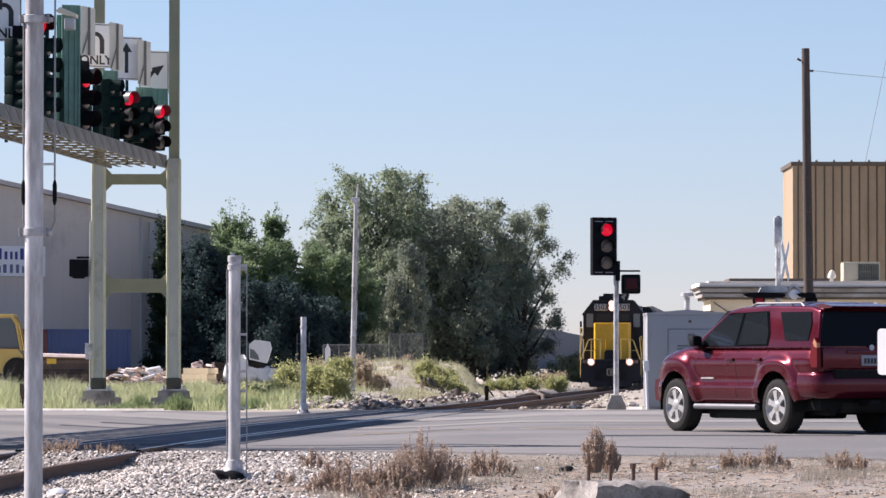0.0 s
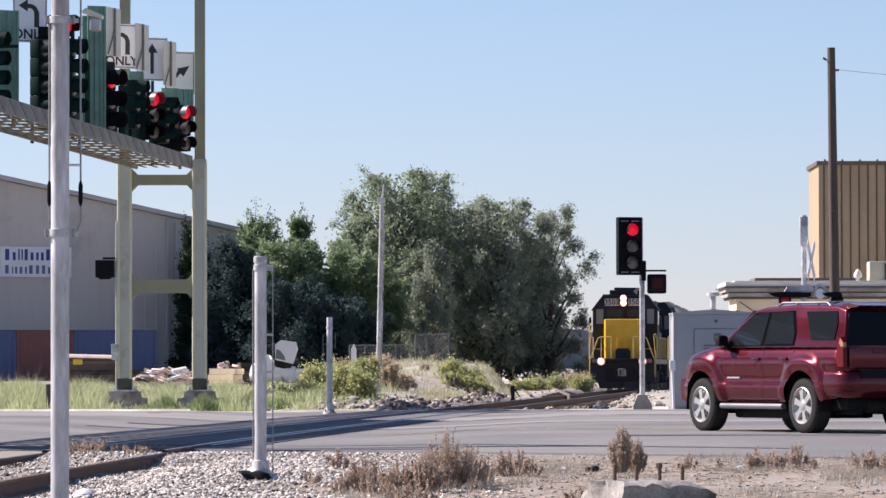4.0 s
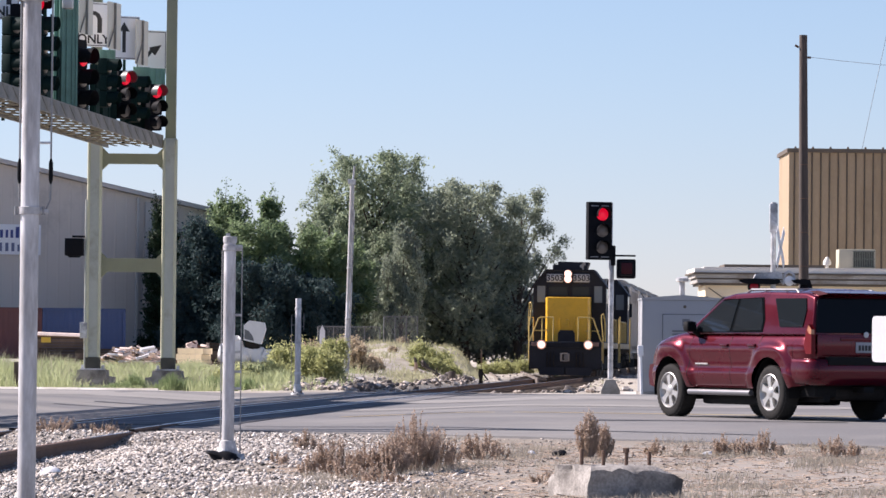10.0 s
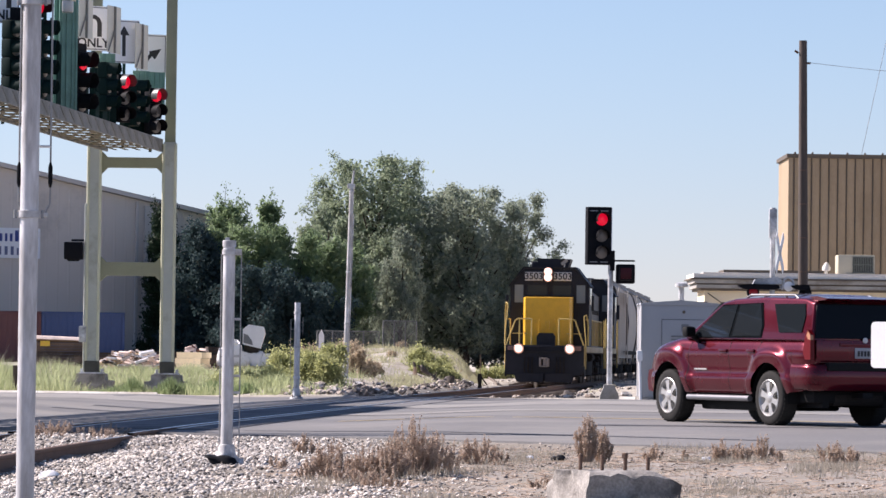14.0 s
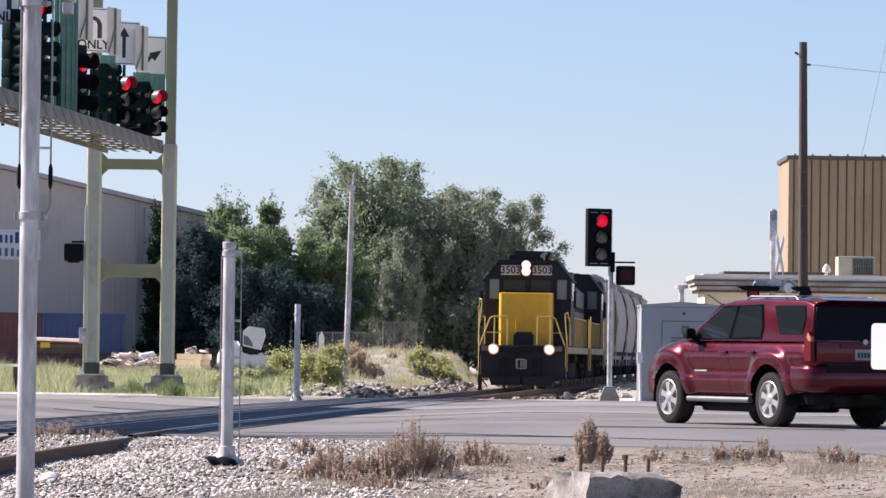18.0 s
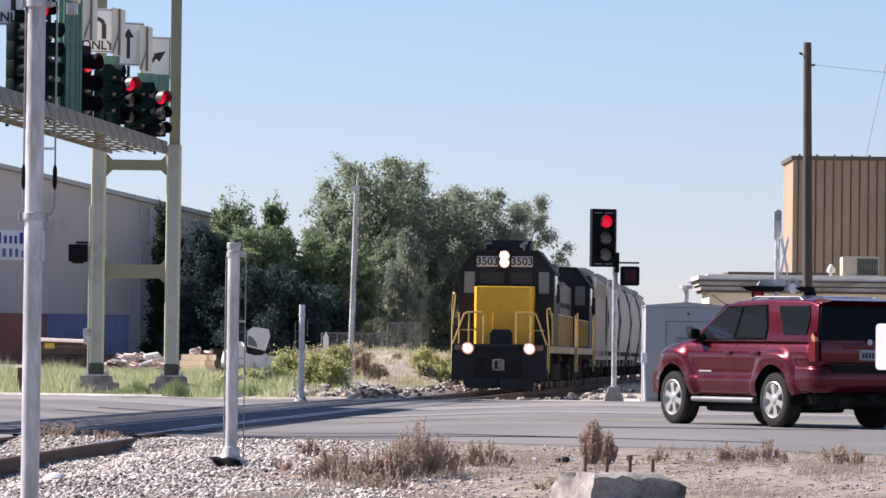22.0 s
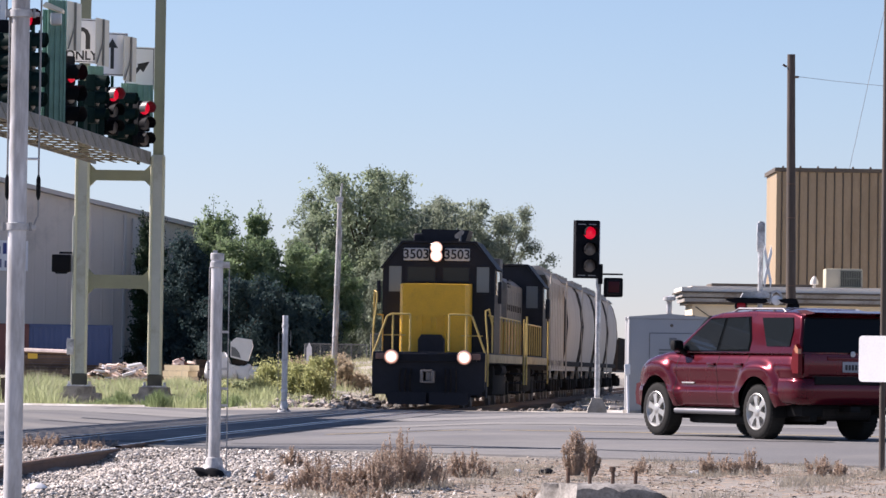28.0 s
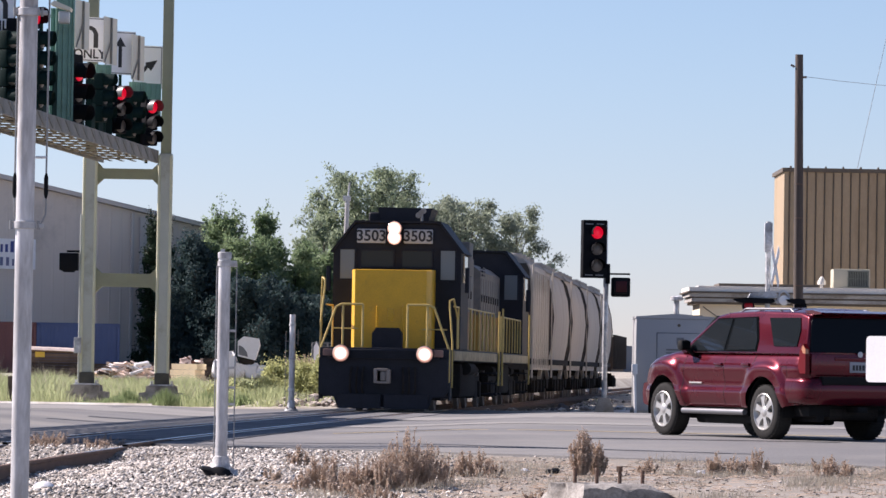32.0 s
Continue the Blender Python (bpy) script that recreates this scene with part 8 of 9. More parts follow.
# stones
def stones(name, seed, n, xr, yr, size, mat, label, dens, lift=0.3):
    rng = np.random.default_rng(seed)
    x = rng.uniform(*xr, n)
    y = rng.uniform(*yr, n)
    keep = np.array([dens(a, b) > r for a, b, r in zip(x, y, rng.uniform(0, 1, n))])
    x, y = x[keep], y[keep]
    n = len(x)
    z = np.array([ground_z(a, b) for a, b in zip(x, y)])
    s = size * np.minimum(2.2, np.exp(rng.normal(0, 0.5, n)))
    base = np.array([(1, 0, 0), (0, 1, 0), (-1, 0, 0), (0, -1, 0), (0.15, 0.1, 1), (-0.1, 0.05, -1)], float)
    J = base[None] * rng.uniform(0.6, 1.25, (n, 6, 1)) + rng.normal(0, 0.16, (n, 6, 3))
    J *= np.stack([rng.uniform(0.8, 1.4, n), rng.uniform(0.8, 1.4, n), rng.uniform(0.5, 0.8, n)], 1)[:, None]
    a = rng.uniform(0, 6.28, n)
    c, sn = np.cos(a), np.sin(a)
    P = np.stack([J[..., 0] * c[:, None] - J[..., 1] * sn[:, None], J[..., 0] * sn[:, None] + J[..., 1] * c[:, None], J[..., 2]], 2) * (s / 2)[:, None, None]
    P += np.stack([x, y, z + s * lift * 0.5], 1)[:, None]
    tri = np.array([(0, 1, 4), (1, 2, 4), (2, 3, 4), (3, 0, 4), (1, 0, 5), (2, 1, 5), (3, 2, 5), (0, 3, 5)])
    me = bpy.data.meshes.new(name)
    V = P.reshape(-1, 3)
    F = (tri[None] + 6 * np.arange(n)[:, None, None]).reshape(-1)
    me.vertices.add(len(V))
    me.vertices.foreach_set("co", V.astype(np.float32).ravel())
    me.loops.add(len(F))
    me.loops.foreach_set("vertex_index", F.astype(np.int32))
    me.polygons.add(len(F) // 3)
    me.polygons.foreach_set("loop_start", np.arange(0, len(F), 3, dtype=np.int32))
    me.update(calc_edges=True)
    ob = mesh_part(name, me, mat, None, smooth=0)
    return tagged(ob, label, "gravel", kind="stuff")


def ballast(x, y):
    k = smooth01(0.6, -1.4, x) * smooth01(near_edge(x) - 0.2, near_edge(x) - 1.2, y)
    d = x - track_x(y)
    if -0.9 < d < 0.9:
        k *= 0.25
    return k * (0.62 + 1.0 * noise.noise((x * 0.7, y * 0.22, 1)))


stones("ballast", 31, 185000, (-5.4, 0.6), (27, 57), 0.026, STONE, "pale broken ballast stones beside the track", ballast)
stones("pebbles", 32, 9000, (-1.5, 5.4), (26, 52), 0.022, RUBBLE, "scattered pebbles in the dirt", lambda x, y: 0.5 + noise.noise((x * 1.1, y * 0.5, 6)))
stones("ballast", 33, 8000, (-3.5, 9.0), (108.2, 150), 0.085, RUBBLE, "dark rubble along the far track", lambda x, y: smooth01(4.6, 1.0, abs(x - track_x(y))) * (0.7 + noise.noise((x, y * 0.4, 3))), 0.5)
stones("ballast", 34, 6000, (-3.5, 14.0), (108.6, 235), 0.08, STONE, "pale stones along the far track", lambda x, y: smooth01(3.2, 1.2, abs(x - track_x(y))))


stones("rubble", 36, 1300, (-3.9, 1.2), (108.3, 122), 0.12, RUBBLE, "broken grey-brown stones along the road edge", lambda x, y: 0.0 if abs(x - track_x(y)) < 1.1 else 0.45 + 1.1 * noise.noise((x * 1.2, y * 0.5, 33)), 0.4)
BROWNROCK = surf("brown_rock", (0.22, 0.175, 0.14), 0.9, var=0.35, scale=5, bump=0.4)
DARKROCK = surf("dark_rock", (0.11, 0.095, 0.085), 0.9, var=0.3, scale=5, bump=0.4)


def boulder(x, y, s, seed):
    rng = np.random.default_rng(seed)
    b = B()
    bmesh.ops.create_icosphere(b, subdivisions=2, radius=s)
    for v in b.verts:
        k = 1 + 0.6 * noise.noise(v.co * (1.5 / s) + Vector((seed, 0, 0)))
        v.co = Vector((v.co.x * k * 1.2, v.co.y * k, v.co.z * k * 0.75))
    ob = part("rock", b, (RUBBLE, DARKROCK, BROWNROCK, DARKROCK, STONE)[seed % 5], None, smooth=15)
    ob.location = (x, y, ground_z(x, y) + s * 0.3)
    ob.rotation_euler = (0, 0, rng.uniform(0, 6))
    return tagged(ob, ("grey broken rock on the track bank", "dark broken rock on the track bank", "brown broken rock on the track bank", "dark broken rock on the track bank", "pale broken rock on the track bank")[seed % 5], "rock") 


k = 0
rb = random.Random(8)
spots = [(rb.uniform(-3.6, 0.3), rb.uniform(109.5, 123), rb.uniform(0.05, 0.10) + 0.08 * rb.random() ** 3) for i in range(84)]
spots = [p for p in spots if p[0] < track_x(p[1]) - 1.3]
spots += [(track_x(y) + rb.uniform(-2.2, -1.35), y, rb.uniform(0.05, 0.11)) for y in [rb.uniform(110, 150) for i in range(46)]]
spots += [(track_x(y) + rb.uniform(1.5, 4.2), y, rb.uniform(0.04, 0.09)) for y in [rb.uniform(108.7, 113) for i in range(26)]]
spots += [(-2.15, 120, 0.2), (-1.95, 119.4, 0.13), (0.45, 148, 0.2), (0.75, 149, 0.14), (1.0, 147.5, 0.17), (1.2, 150, 0.12), (0.2, 143, 0.16), (3.45, 112, 0.16), (3.1, 113, 0.12), (2.6, 111.5, 0.1), (5.0, 113, 0.14), (5.6, 115, 0.12), (6.3, 114, 0.15)]
for (x, y, s) in spots:
    tagged(boulder(x, y, s, k), group="rocks on the bank")
    k += 1


# concrete block with four bolts
def bolt_block():
    T = thing("concrete_block", "broken concrete footing with four rusty bolts in the dirt", "concrete block", pose(1.10, 31.2, -0.03, 0, 0, 25))
    b = B()
    # the near left corner is the origin
    box(b, 0.0, 0.78, 0.0, 0.64, -0.12, 0.255)
    bmesh.ops.subdivide_edges(b, edges=b.edges, cuts=11, use_grid_fill=True)
    for v in b.verts:
        c = v.co
        # the top right end is worn round, and the long edges are broken
        c.z -= 0.10 * smooth01(0.56, 0.80, c.x) ** 1.6 * smooth01(0.0, 0.2, c.z)
        chip = smooth01(0.075, 0.0, min(c.y, 0.64 - c.y)) * smooth01(0.18, 0.255, c.z)
        c.z -= chip * max(0.0, 0.035 + 0.06 * noise.noise((c.x * 9, c.y * 9, 2)))
        side = smooth01(0.08, 0.0, c.x) * smooth01(0.10, 0.25, c.z)
        c.x += side * max(0.0, 0.03 + 0.08 * noise.noise((c.y * 7, c.z * 9, 5)))
        c += Vector((noise.noise(c * 9), noise.noise(c * 9 + Vector((5, 0, 0))), noise.noise(c * 11 + Vector((0, 9, 0))))) * 0.012
    part("footing", b, OLDBLOCK, T, smooth=25)
    for k, x in enumerate((0.10, 0.28, 0.47, 0.66)):
        q = B()
        top = (0.37, 0.365, 0.375, 0.35)[k]
        cyl(q, (x, 0.30, 0.1), (x + 0.004, 0.30, top), 0.014, n=10)
        for j in range(4):
            lathe(q, [(0.014, 0.0), (0.0165, 0.004), (0.014, 0.008)], Matrix.Translation((x + 0.003, 0.30, top - 0.05 + 0.012 * j)), 10)
        if k == 2:
            cyl(q, (x, 0.30, top - 0.03), (x, 0.30, top + 0.005), 0.026, n=6)
        part("anchor_bolt", q, RAIL_SIDE, T, "rusty upright bolt")
    return T


bolt_block()


# timber yard clutter
PANELWOOD = surf("cream_panel", (0.84, 0.68, 0.43), 0.75, var=0.12, scale=3, bump=0.1, rand=0.1)
PINKWRAP = surf("pinkish_wrap", (0.74, 0.60, 0.52), 0.7, var=0.25, scale=3, bump=0.2, rand=0.2)
DEADBROWN = surf("reddish_scrap_wood", (0.17, 0.075, 0.05), 0.85, var=0.3, scale=3, bump=0.2)


def plank_stack(x, y, w, d, rows, cols, mat, label, rz=0.0, th=0.09):
    T = thing("lumber_stack", label, "lumber stack", pose(x, y, ground_z(x, y) + 0.02, 0, 0, rz), "stacks in the timber yard")
    for (a) in (-w * 0.35, w * 0.35):
        q = B()
        box(q, a - 0.05, a + 0.05, -d / 2, d / 2, -0.1, 0.1)
        part("bearer", q, LUMBERDARK, T)
    me = None
    for r in range(rows):
        for c in range(cols):
            if me is None:
                q = B()
                box(q, -w / 2, w / 2, -d / cols / 2 + 0.006, d / cols / 2 - 0.006, 0, th - 0.008)
                o = part("plank", q, mat, T)
                me = o.data
            else:
                o = new("plank", me)
                o.parent = T
            o.location = (random.uniform(-0.06, 0.06), -d / 2 + (c + 0.5) * d / cols, 0.1 + r * th)
    return T


tall_stack = plank_stack(-14.3, 163, 1.75, 1.2, 9, 3, LUMBERDARK, "dark stacked lumber with a yellow tag under a pale sheet", 4, 0.11)
b = B()
box(b, -0.72, -0.36, -0.64, -0.612, 0.84, 1.06)
part("tag", b, YELLOW, tall_stack, "yellow paper tag")
T = thing("tarp", "pale tarp laid over stacked lumber", "tarp", pose(-14.3, 163, ground_z(-14.3, 163) + 1.17, 0, 1.6, 4))
b = B()
prism(b, [(-0.80, -0.05), (-0.70, 0.045), (0.7, 0.07), (0.7, 0.035), (-0.67, 0.012), (-0.775, -0.07)], "x", -1.0, 0.95)
part("sheet", b, PINKWRAP, T, "pale sheet drooping over the edge")
b = B()
prism(b, [(-0.98, -0.13), (0.9, -0.13), (0.9, -0.004), (-0.98, -0.004)], "y", -0.66, 0.6)
part("top_bundle", b, OLDPLANK, T, "brown planks under the sheet")
plank_stack(-12.6, 160, 1.5, 1.2, 6, 3, LUMBERDARK, "old brown lumber stack on bearers", -5, 0.09)
plank_stack(-11.0, 158, 1.8, 1.2, 6, 3, LUMBERDARK, "low dark lumber stack", 12, 0.1)
plank_stack(-8.5, 150, 1.05, 0.62, 3, 1, PANELWOOD, "neat cream panel stack on bearers", -30, 0.21)
plank_stack(-9.9, 157, 1.3, 1.0, 6, 3, LUMBERDARK, "brown lumber stack on bearers", 3, 0.1)
plank_stack(-7.75, 153, 0.8, 1.0, 8, 3, LUMBERDARK, "brown lumber stack on bearers", 8, 0.1)
for i in range(34):
    x, y = random.uniform(-9.05, -8.0), random.uniform(151.2, 152.4)
    q = B()
    box(q, -random.uniform(0.05, 0.25), random.uniform(0.05, 0.25), -0.06, 0.06, 0, random.choice((0.05, 0.08, 0.16)), bevel=0.01)
    o = part("offcut", q, (PINKWRAP, DEADBROWN, LUMBERDARK, PINKWRAP, DEADBROWN)[i % 5], None)
    o.matrix_basis = pose(x, y, ground_z(x, y) + 0.02 + 0.085 * (i % 11) * smooth01(0.75, 0.2, abs(x + 8.6)), random.uniform(-15, 15), random.uniform(-35, 35), random.uniform(-40, 40))
    tagged(o, ("pinkish", "reddish brown", "dark brown", "pinkish", "reddish brown")[i % 5] + " timber offcut heaped behind the panels", "offcut", "offcuts in the timber yard")
for i in range(190):
    x, y = random.uniform(-12.0, -9.6), random.uniform(150, 152.2)
    q = B()
    box(q, -random.uniform(0.05, 0.32), random.uniform(0.05, 0.32), -0.07, 0.07, 0, random.choice((0.03, 0.05, 0.09)), bevel=0.008)
    o = part("offcut", q, (LUMBER, PINKWRAP, PINKWRAP, WRAP, PINKWRAP, LUMBERDARK)[i % 6], None)
    o.matrix_basis = pose(x, y, ground_z(x, y) + 0.04 + 0.075 * (i % 10) * (0.4 + 0.6 * smooth01(1.3, 0.3, abs(x + 10.6))), random.uniform(-25, 25), random.uniform(-24, 24), random.uniform(-60, 60))
    tagged(o, ("pale", "pinkish", "pinkish", "whitish", "pinkish", "dark brown")[i % 6] + " timber offcut on the scrap heap", "offcut", "offcuts in the timber yard")


def bundle(b, x, z, w, h, d, seed, tilt=0.0):
    """A lumpy wrapped bundle."""
    q = B()
    bmesh.ops.create_cube(q, size=1.0)
    bmesh.ops.subdivide_edges(q, edges=q.edges, cuts=4, use_grid_fill=True)
    for v in q.verts:
        c = v.co.copy()
        v.co = c.lerp(c.normalized() * 0.6, 0.35) + c * 0.22 * noise.noise(c * 3.1 + Vector((seed, 0, 0)))
    bmesh.ops.transform(q, matrix=Matrix.Translation((x, 0, z)) @ Matrix.Rotation(radians(tilt), 4, "Y") @ Matrix.Diagonal((w, d, h, 1)), verts=q.verts)
    me = bpy.data.meshes.new("bundle")
    q.to_mesh(me)
    q.free()
    b.from_mesh(me)
    bpy.data.meshes.remove(me)


def white_machine():
    T = thing("white_tank", "tilted white tank and white-wrapped goods on a skid", "tank", pose(-6.45, 150, ground_z(-6.45, 150)))
    b = B()
    prism(b, [(-0.30, 0.98), (0.30, 0.84), (0.46, 1.36), (0.40, 1.60), (-0.10, 1.67), (-0.30, 1.50)], "y", -0.5, 0.5)
    soften(b, 0.09, 4)
    tank = part("tank", b, WRAP, T, "white moulded tank", 50)
    # grey patch painted for the shade on the tank's lower left
    b = B()
    prism(b, [(-0.27, 1.03), (0.06, 0.95), (0.02, 1.12), (-0.12, 1.30), (-0.27, 1.36)], "y", -0.508, -0.45)
    soften(b, 0.02, 2)
    part("opening", b, TANKGREY, tank, "grey patch standing for shade on the tank")
    for k, (x, z, w, h, t) in enumerate(((-0.95, 0.52, 0.46, 0.62, 8), (-0.56, 0.62, 0.5, 0.80, -14), (-0.22, 0.45, 0.42, 0.52, 20), (0.16, 0.46, 0.5, 0.5, -6), (0.58, 0.42, 0.44, 0.44, 12), (-0.72, 0.98, 0.52, 0.22, -18))):
        b = B()
        bundle(b, x, z, w, h, 0.8, k * 7.3, t)
        part("wrapped_pack", b, WRAP, T, "white plastic-wrapped pack", 60)
    b = B()
    box(b, -1.2, 0.8, -0.55, 0.55, 0.0, 0.22)
    part("skid", b, LUMBERDARK, T)
    b = B()
    prism(b, [(-0.26, 0.60), (0.30, 0.5), (0.24, 0.9), (-0.24, 1.02)], "y", -0.35, 0.45)
    part("dark_frame", b, UNDER, T, "dark frame under the tank")
    return T


TANKGREY = surf("tank_shade_grey", (0.16, 0.17, 0.18), 0.6, var=0.2, scale=5, bump=0.1)
white_machine()


FENCEGREY = surf("dull_fence_grey", (0.19, 0.195, 0.195), 0.6, 0.3, var=0.2, scale=3, bump=0)


def chain_fence(x0, x1, y, h, n, label):
    T = thing("chain_fence", label, "fence")
    z = ground_z((x0 + x1) / 2, y)
    for k in range(n + 1):
        x = x0 + (x1 - x0) * k / n
        q = B()
        cyl(q, (x, y, z - 0.1), (x, y, z + h), 0.028, n=8)
        part("post", q, FENCEGREY, T)
    q = B()
    cyl(q, (x0, y, z + h), (x1, y, z + h), 0.022, n=8)
    part("top_rail", q, FENCEGREY, T)
    for s in (1, -1):
        q = B()
        m = int((x1 - x0) / 0.075)
        for k in range(-int(h / 0.075), m):
            a = x0 + k * 0.075 if s > 0 else x0 + k * 0.075 + h
            p0, p1 = Vector((a, y, z)), Vector((a + s * h, y, z + h))
            lo, hi = 0.0, 1.0
            for (v0, v1) in ((p0.x, p1.x),):
                f0, f1 = sorted(((x0 - v0) / (v1 - v0), (x1 - v0) / (v1 - v0)))
                lo, hi = max(lo, f0), min(hi, f1)
            if hi > lo:
                cyl(q, p0.lerp(p1, lo), p0.lerp(p1, hi), 0.006, n=3, caps=False)
        part("mesh_wire", q, FENCEGREY, T)
    return T


chain_fence(-2.4, -0.9, 192, 1.35, 3, "grey chain-link fence panel in front of the trees")
chain_fence(-5.4, -2.6, 194, 1.1, 4, "low chain-link fence in front of the trees")
T = thing("marker_post", "pale pointed marker post among the shrubs", "marker post", pose(-5.1, 190, ground_z(-5.1, 190)))
b = B()
prism(b, [(-0.12, 0), (0.12, 0), (0.12, 1.1), (0.0, 1.35), (-0.12, 1.1)], "y", -0.05, 0.05)
part("post", b, WRAP, T)

# switch stand beside the track
T = thing("switch_stand", "dark iron switch stand beside the track", "switch stand", pose(1.5, 148, ground_z(1.5, 148)))
b = B()
box(b, -0.25, 0.25, -0.15, 0.15, 0, 0.1, bevel=0.02)
part("base", b, UNDER, T)
b = B()
prism(b, [(-0.11, 0.1), (0.11, 0.1), (0.06, 0.35), (0.08, 0.5), (0.07, 0.72), (-0.06, 0.74), (-0.08, 0.55), (-0.05, 0.35)], "y", -0.1, 0.1)
soften(b, 0.02)
part("body", b, UNDER, T)
b = B()
cyl(b, (0.02, 0, 0.7), (0.02, 0, 1.4), 0.013, n=6)
part("target_rod", b, RAIL_SIDE, T)
b = B()
cyl(b, (0.0, 0, 0.7), (0.25, 0, 0.35), 0.025, n=8)
part("lever", b, UNDER, T)

# short brown post in the grass
T = thing("wood_post", "short brown wooden post in the grass", "post", pose(-10.85, 111, ground_z(-10.85, 111)))
b = B()
box(b, -0.08, 0.08, -0.08, 0.08, -0.1, 0.74, bevel=0.015)
part("post", b, LUMBERDARK, T)

# siding that leaves the main track
SIDERAIL = surf("siding_rail", (0.2, 0.17, 0.145), 0.6, 0.3, var=0.3, scale=3, bump=0.1)
siding = tagged(new("siding_track"), "overgrown siding rails beside the bank", "railway track", kind="structure")
for s in (-0.75, 0.75):
    b = B()
    ys = [164 + 4 * k for k in range(22)]
    for a, c in zip(ys, ys[1:]):
        xa, xc = siding_x(a) + s, siding_x(c) + s
        prism(b, [(xa - 0.035, a), (xa + 0.035, a), (xc + 0.035, c), (xc - 0.035, c)], "z", siding_z(a) - 0.3, siding_z(a))
    part("rail", b, SIDERAIL, siding)
for k in range(44):
    b = B()
    y = 168 + 0.62 * k
    box(b, siding_x(y) - 1.25, siding_x(y) + 1.25, y - 0.11, y + 0.11, siding_z(y) - 0.3, siding_z(y) - 0.13 + random.uniform(-0.02, 0.02), bevel=0.01)
    part("sleeper", b, LUMBERDARK, siding)

# loose litter near the road
for (x, y, w, mat, lab) in ((1.02, 45.8, 0.10, WRAP, "pale crumpled scrap in the dirt"), (1.3, 45.2, 0.16, BLACKMETAL, "black scrap in the dirt"), (2.75, 43.5, 0.12, WRAP, "pale crumpled scrap in the dirt"),
                            (-3.25, 36.2, 0.18, WRAP, "pale broken stone slab beside the rail")):
    b = B()
    bmesh.ops.create_icosphere(b, subdivisions=2, radius=w / 2)
    for v in b.verts:
        v.co *= 1 + 0.5 * noise.noise(v.co * 25)
        v.co.z *= 0.5
    o = part("litter", b, mat)
    o.location = (x, y, ground_z(x, y) + w * 0.18)
    tagged(o, lab, "litter")

# dead log with a torn root end lying down the bank, and a stump at its foot
DEADWOOD = surf("weathered_deadwood", (0.085, 0.068, 0.056), 0.9, var=0.45, scale=5, bump=0.5, streak=2.0)


def limb_tube(b, pts, n=10, rough=0.25):
    """A knotty limb through (x, y, z, radius) stations."""
    prev = None
    for k, (x, y, z, r) in enumerate(pts):
        ring = []
        for i in range(n):
            a = 2 * math.pi * i / n
            q = r * (1 + rough * noise.noise((3 * math.cos(a), 3 * math.sin(a), k * 0.9)))
            ring.append(b.verts.new((x, y + q * math.cos(a), z + q * math.sin(a))) if abs(pts[-1][0] - pts[0][0]) > abs(pts[-1][2] - pts[0][2]) * 0.6
                        else b.verts.new((x + q * math.cos(a), y + q * math.sin(a), z)))
        if prev:
            for i in range(n):
                b.faces.new((prev[i], prev[(i + 1) % n], ring[(i + 1) % n], ring[i]))
        else:
            b.faces.new(ring[::-1])
        prev = ring
    b.faces.new(prev)
    bmesh.ops.recalc_face_normals(b, faces=b.faces)


T = thing("log", "dark dead log with a torn root end lying down the bank", "log", pose(-0.42, 145.2, 0))
b = B()
limb_tube(b, [(-0.14, 0.1, 0.66, 0.04), (-0.06, 0.08, 0.62, 0.13), (0.06, 0.05, 0.52, 0.12), (0.18, 0.0, 0.42, 0.075), (0.36, -0.05, 0.30, 0.08), (0.52, -0.1, 0.19, 0.07), (0.68, -0.1, 0.13, 0.08), (0.86, -0.1, 0.10, 0.06)])
part("trunk", b, DEADWOOD, T, smooth=40)
for p, q in (((-0.06, 0.05, 0.62), (-0.22, 0.0, 0.72)), ((0.0, 0.0, 0.56), (-0.12, -0.1, 0.50)), ((0.36, -0.05, 0.32), (0.44, -0.1, 0.50)), ((0.1, 0, 0.5), (0.15, 0, 0.66))):
    b = B()
    cyl(b, p, q, 0.035, 0.012, 6)
    part("branch_stub", b, DEADWOOD, T)
T = thing("stump", "dark rotten stump at the foot of the bank", "stump", pose(0.49, 144.6, ground_z(0.49, 144.6) - 0.05))
b = B()
limb_tube(b, [(0, 0, 0.0, 0.17), (0.0, 0, 0.16, 0.13), (0.01, 0, 0.30, 0.12), (0.02, 0, 0.36, 0.10)], 12)
part("trunk", b, DEADWOOD, T, smooth=30)
T = thing("stump", "thin pale broken stump in the dry grass", "stump", pose(-0.72, 146, ground_z(-0.72, 146) - 0.05))
b = B()
limb_tube(b, [(0, 0, 0.0, 0.07), (0.0, 0, 0.25, 0.06), (-0.01, 0, 0.42, 0.05)], 9)
part("trunk", b, LEAF_DRY, T, smooth=30)
b = B()
limb_tube(b, [(-0.01, 0, 0.41, 0.055), (-0.03, 0, 0.52, 0.05), (-0.05, 0, 0.58, 0.02)], 9)
part("charred_tip", b, DEADWOOD, T, smooth=30)

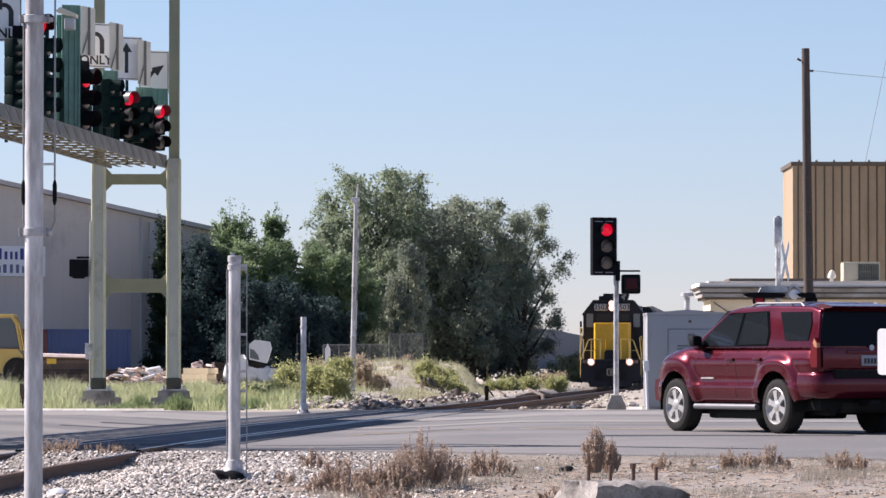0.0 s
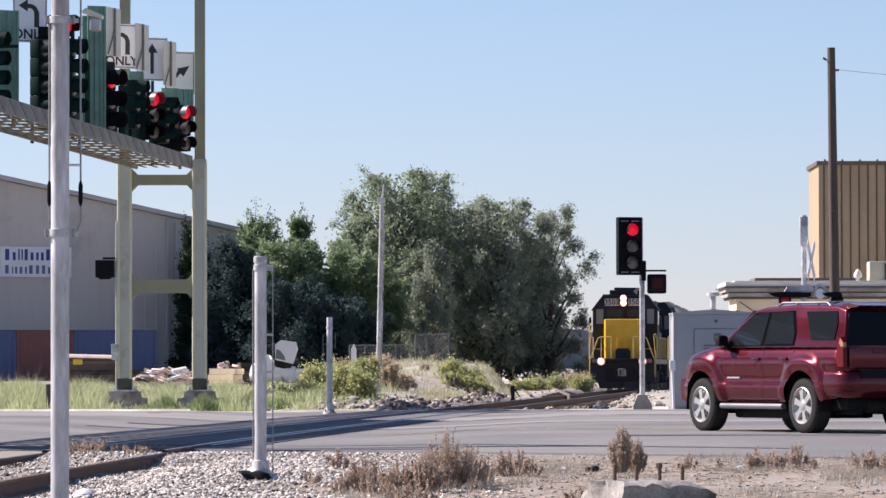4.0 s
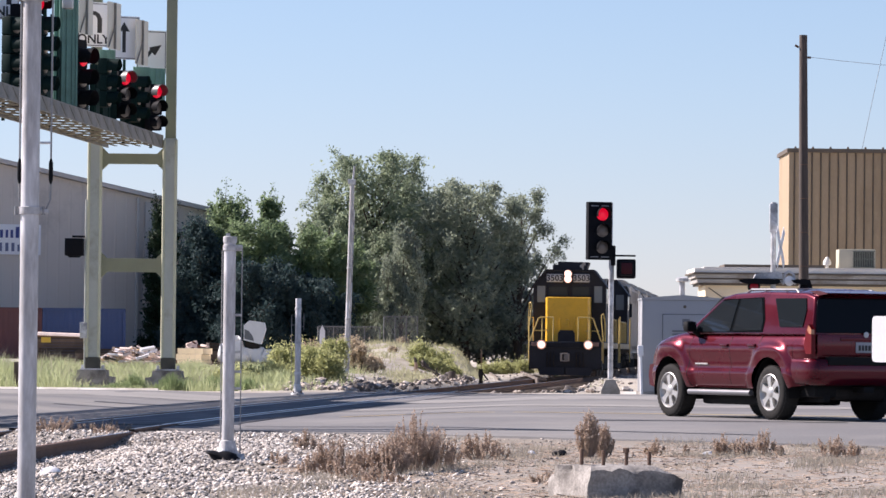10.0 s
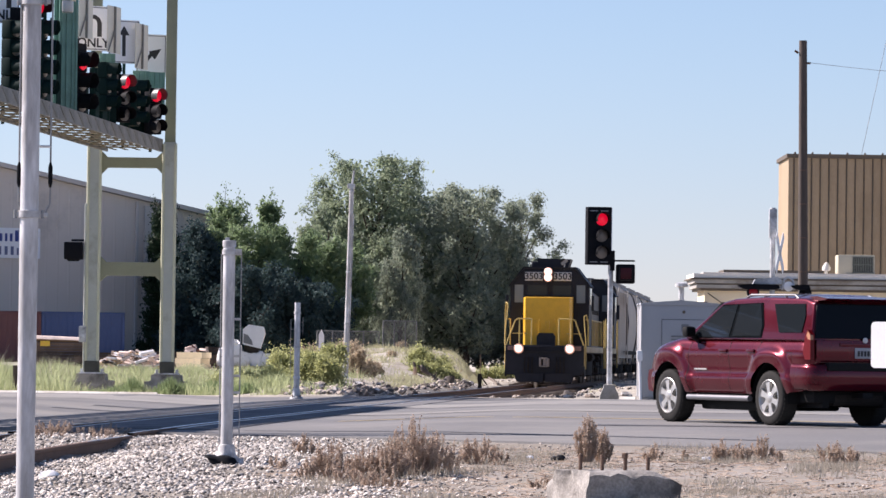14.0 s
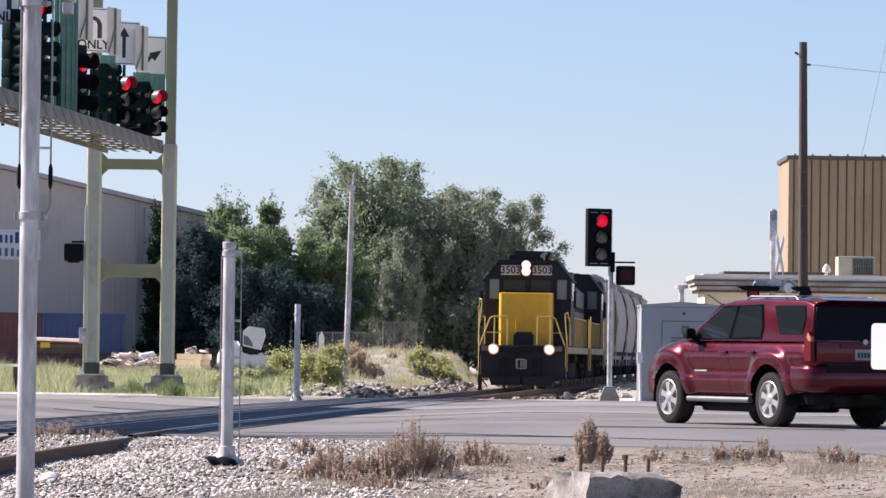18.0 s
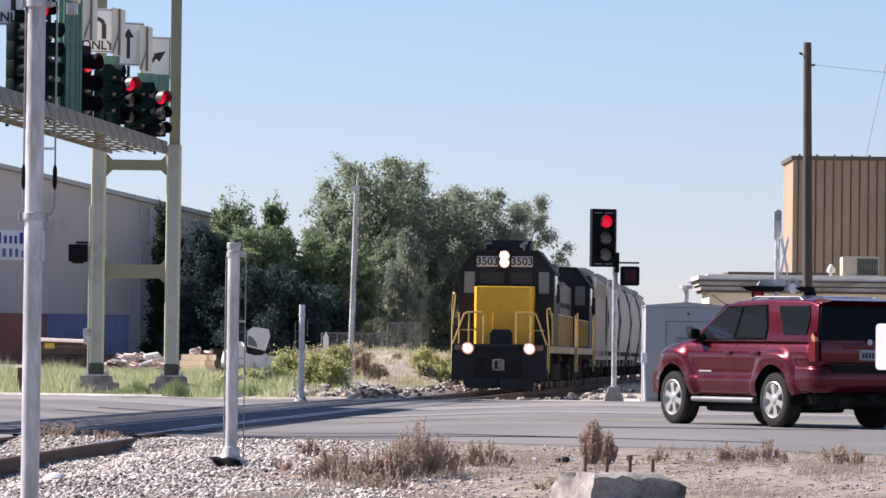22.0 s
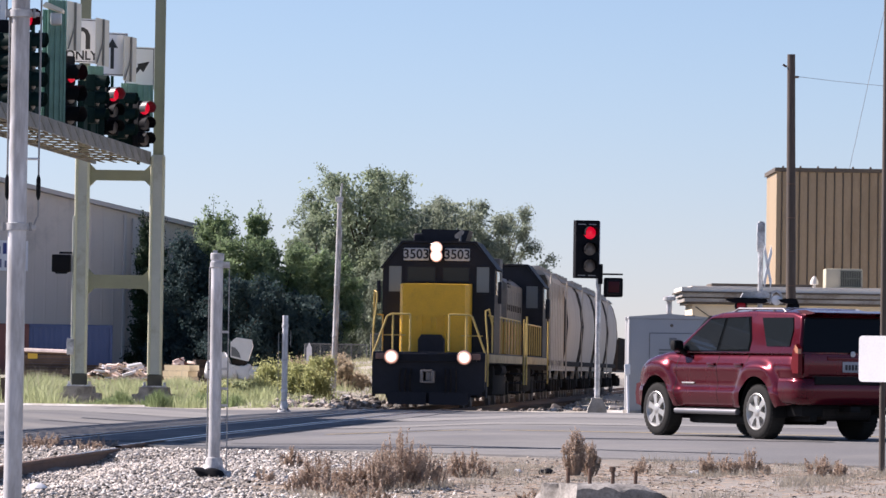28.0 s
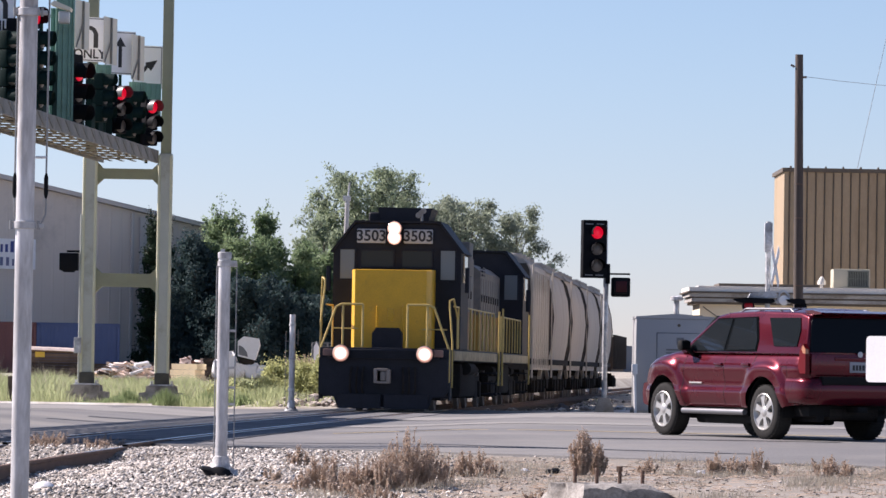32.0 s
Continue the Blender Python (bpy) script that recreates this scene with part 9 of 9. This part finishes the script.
# green upright weeds along the kerb and among the verge grass
def weed_tuft(x, y, w, h, seed, n, mat, label):
    rng = np.random.default_rng(seed)
    T = thing("green_weed", label, "weed", pose(x, y, ground_z(x, y) - 0.02), "green weeds on the verge")
    a = rng.uniform(0, 6.28, n)
    q = rng.uniform(0, 1, n) ** 0.7
    p = np.stack([np.cos(a) * q * w / 2, np.sin(a) * q * w / 2, 0 * a], 1)
    hh = h * rng.uniform(0.35, 1.0, n) * (1 - 0.5 * q * q)
    d = np.stack([p[:, 0] * 0.5 + rng.normal(0, 0.05, n), p[:, 1] * 0.5 + rng.normal(0, 0.05, n), hh], 1)
    b = rng.uniform(0, 6.28, n)
    wd = rng.uniform(0.008, 0.02, n)
    side = np.stack([np.cos(b) * wd, np.sin(b) * wd * 0.4, rng.normal(0, 0.3, n) * wd], 1)
    mid = p + d * 0.5
    # stems, and leaves that stand off them
    stem = np.stack([p - side * 0.4, p + side * 0.4, p + d + side * 0.1, p + d - side * 0.1], 1)
    u = rng.uniform(0.3, 1.0, n)[:, None]
    e = p + d * u
    f = e + np.stack([np.cos(b) * 0.05, np.sin(b) * 0.05, rng.uniform(0.02, 0.09, n)], 1)
    leaf = np.stack([e, (e + f) / 2 + side * 0.6, f, (e + f) / 2 - side * 0.6], 1)
    blade = np.stack([mid - side * 0.7, mid + side * 0.7, mid + d * 0.42 + side * 0.3, mid + d * 0.42 - side * 0.3], 1)
    v = np.concatenate([stem, leaf, blade], 1).reshape(-1, 3)
    tagged(mesh_part("leaf_tuft", fast_mesh("leaf_tuft", v, 4), mat, T, smooth=0), kind="stuff")
    return T


for i, (x, y, w, h) in enumerate(((-8.12, 110.0, 0.5, 0.32), (-7.82, 110.6, 0.5, 0.56), (-8.5, 110.4, 0.4, 0.2), (-6.78, 110.0, 0.5, 0.58), (-6.4, 110.3, 0.55, 0.42), (-5.75, 110.4, 0.5, 0.50), (-5.35, 110.2, 0.5, 0.36), (-7.02, 110.2, 0.4, 0.38),
                                  (-6.1, 110.0, 0.5, 0.3), (-9.0, 110.4, 0.4, 0.18), (-10.45, 116, 0.5, 0.6), (-10.2, 112, 0.5, 0.4), (-4.9, 111, 0.5, 0.34))):
    weed_tuft(x, y, w, h, 400 + i, int(900 * w * (0.5 + h)), LEAF_WEED, "upright dark green weeds beside the kerb")


# twigs and straw in the dirt
def straw(seed, n, xr, yr, mat, label):
    rng = np.random.default_rng(seed)
    x, y = rng.uniform(*xr, n), rng.uniform(*yr, n)
    z = np.array([ground_z(a, b) for a, b in zip(x, y)]) + 0.008
    a = rng.uniform(0, 6.28, n)
    L = rng.uniform(0.02, 0.09, n)
    d = np.stack([np.cos(a), np.sin(a), rng.uniform(-0.05, 0.25, n)], 1) * L[:, None]
    up = np.array([0, -0.5, 1.0]) * rng.uniform(0.003, 0.007, n)[:, None]
    p = np.stack([x, y, z], 1)
    v = np.stack([p - d, p + d, p + d * 0.9 + up, p - d * 0.9 + up], 1).reshape(-1, 3)
    return tagged(mesh_part("straw", fast_mesh("straw", v, 4), mat, None, smooth=0), label, "straw", kind="stuff")


straw(61, 5200, (-1.6, 5.4), (29, 51), LEAF_DRY, "pale dead straw scattered over the dirt")
straw(62, 700, (-1.6, 5.4), (29, 51), BARK, "dark twigs scattered over the dirt")


# ---- what moves ----
def motions():
    # the train's front end along the track, by the second
    front = ((0, 216.81), (2, 208.72), (4, 200.79), (6, 193.02), (8, 185.4), (10, 177.92), (12, 170.58), (14, 163.37), (16, 156.26),
             (18, 149.24), (20, 142.28), (22, 135.35), (24, 128.4), (26, 121.38), (28, 114.23), (30, 106.88), (32, 99.26))
    turn = -math.degrees(math.atan(0.0813))
    k = math.cos(math.atan(0.0813))
    for car, back in train:
        walk(car, [(t, pose(0.0813 * (y + back * k) - 9.16, y + back * k, 0, 0, 0, turn)) for t, y in front])
    # wheels roll as far as the train goes
    ts = [i / 6 for i in range(193)]
    fx, fy = [p[0] for p in front], [p[1] for p in front]
    gone = [(fy[0] - float(np.interp(t, fx, fy))) / k for t in ts]
    for ob, y, r in wheelsets:
        walk(ob, [(t, pose(0, y, r, math.degrees(d / r), 0, 0)) for t, d in zip(ts, gone)])
    if FORKLIFT:
        walk(FORKLIFT, [(t, pose(x, FORKLIFT_Y, 0.35)) for t, x in ((0, -17.27), (0.4, -17.36), (0.8, -17.58), (1.2, -17.8), (1.6, -18.15), (2.0, -18.56), (3.0, -19.6), (4.0, -20.7), (6.0, -22.5), (9.0, -25.0), (32.0, -25.0))])


motions()
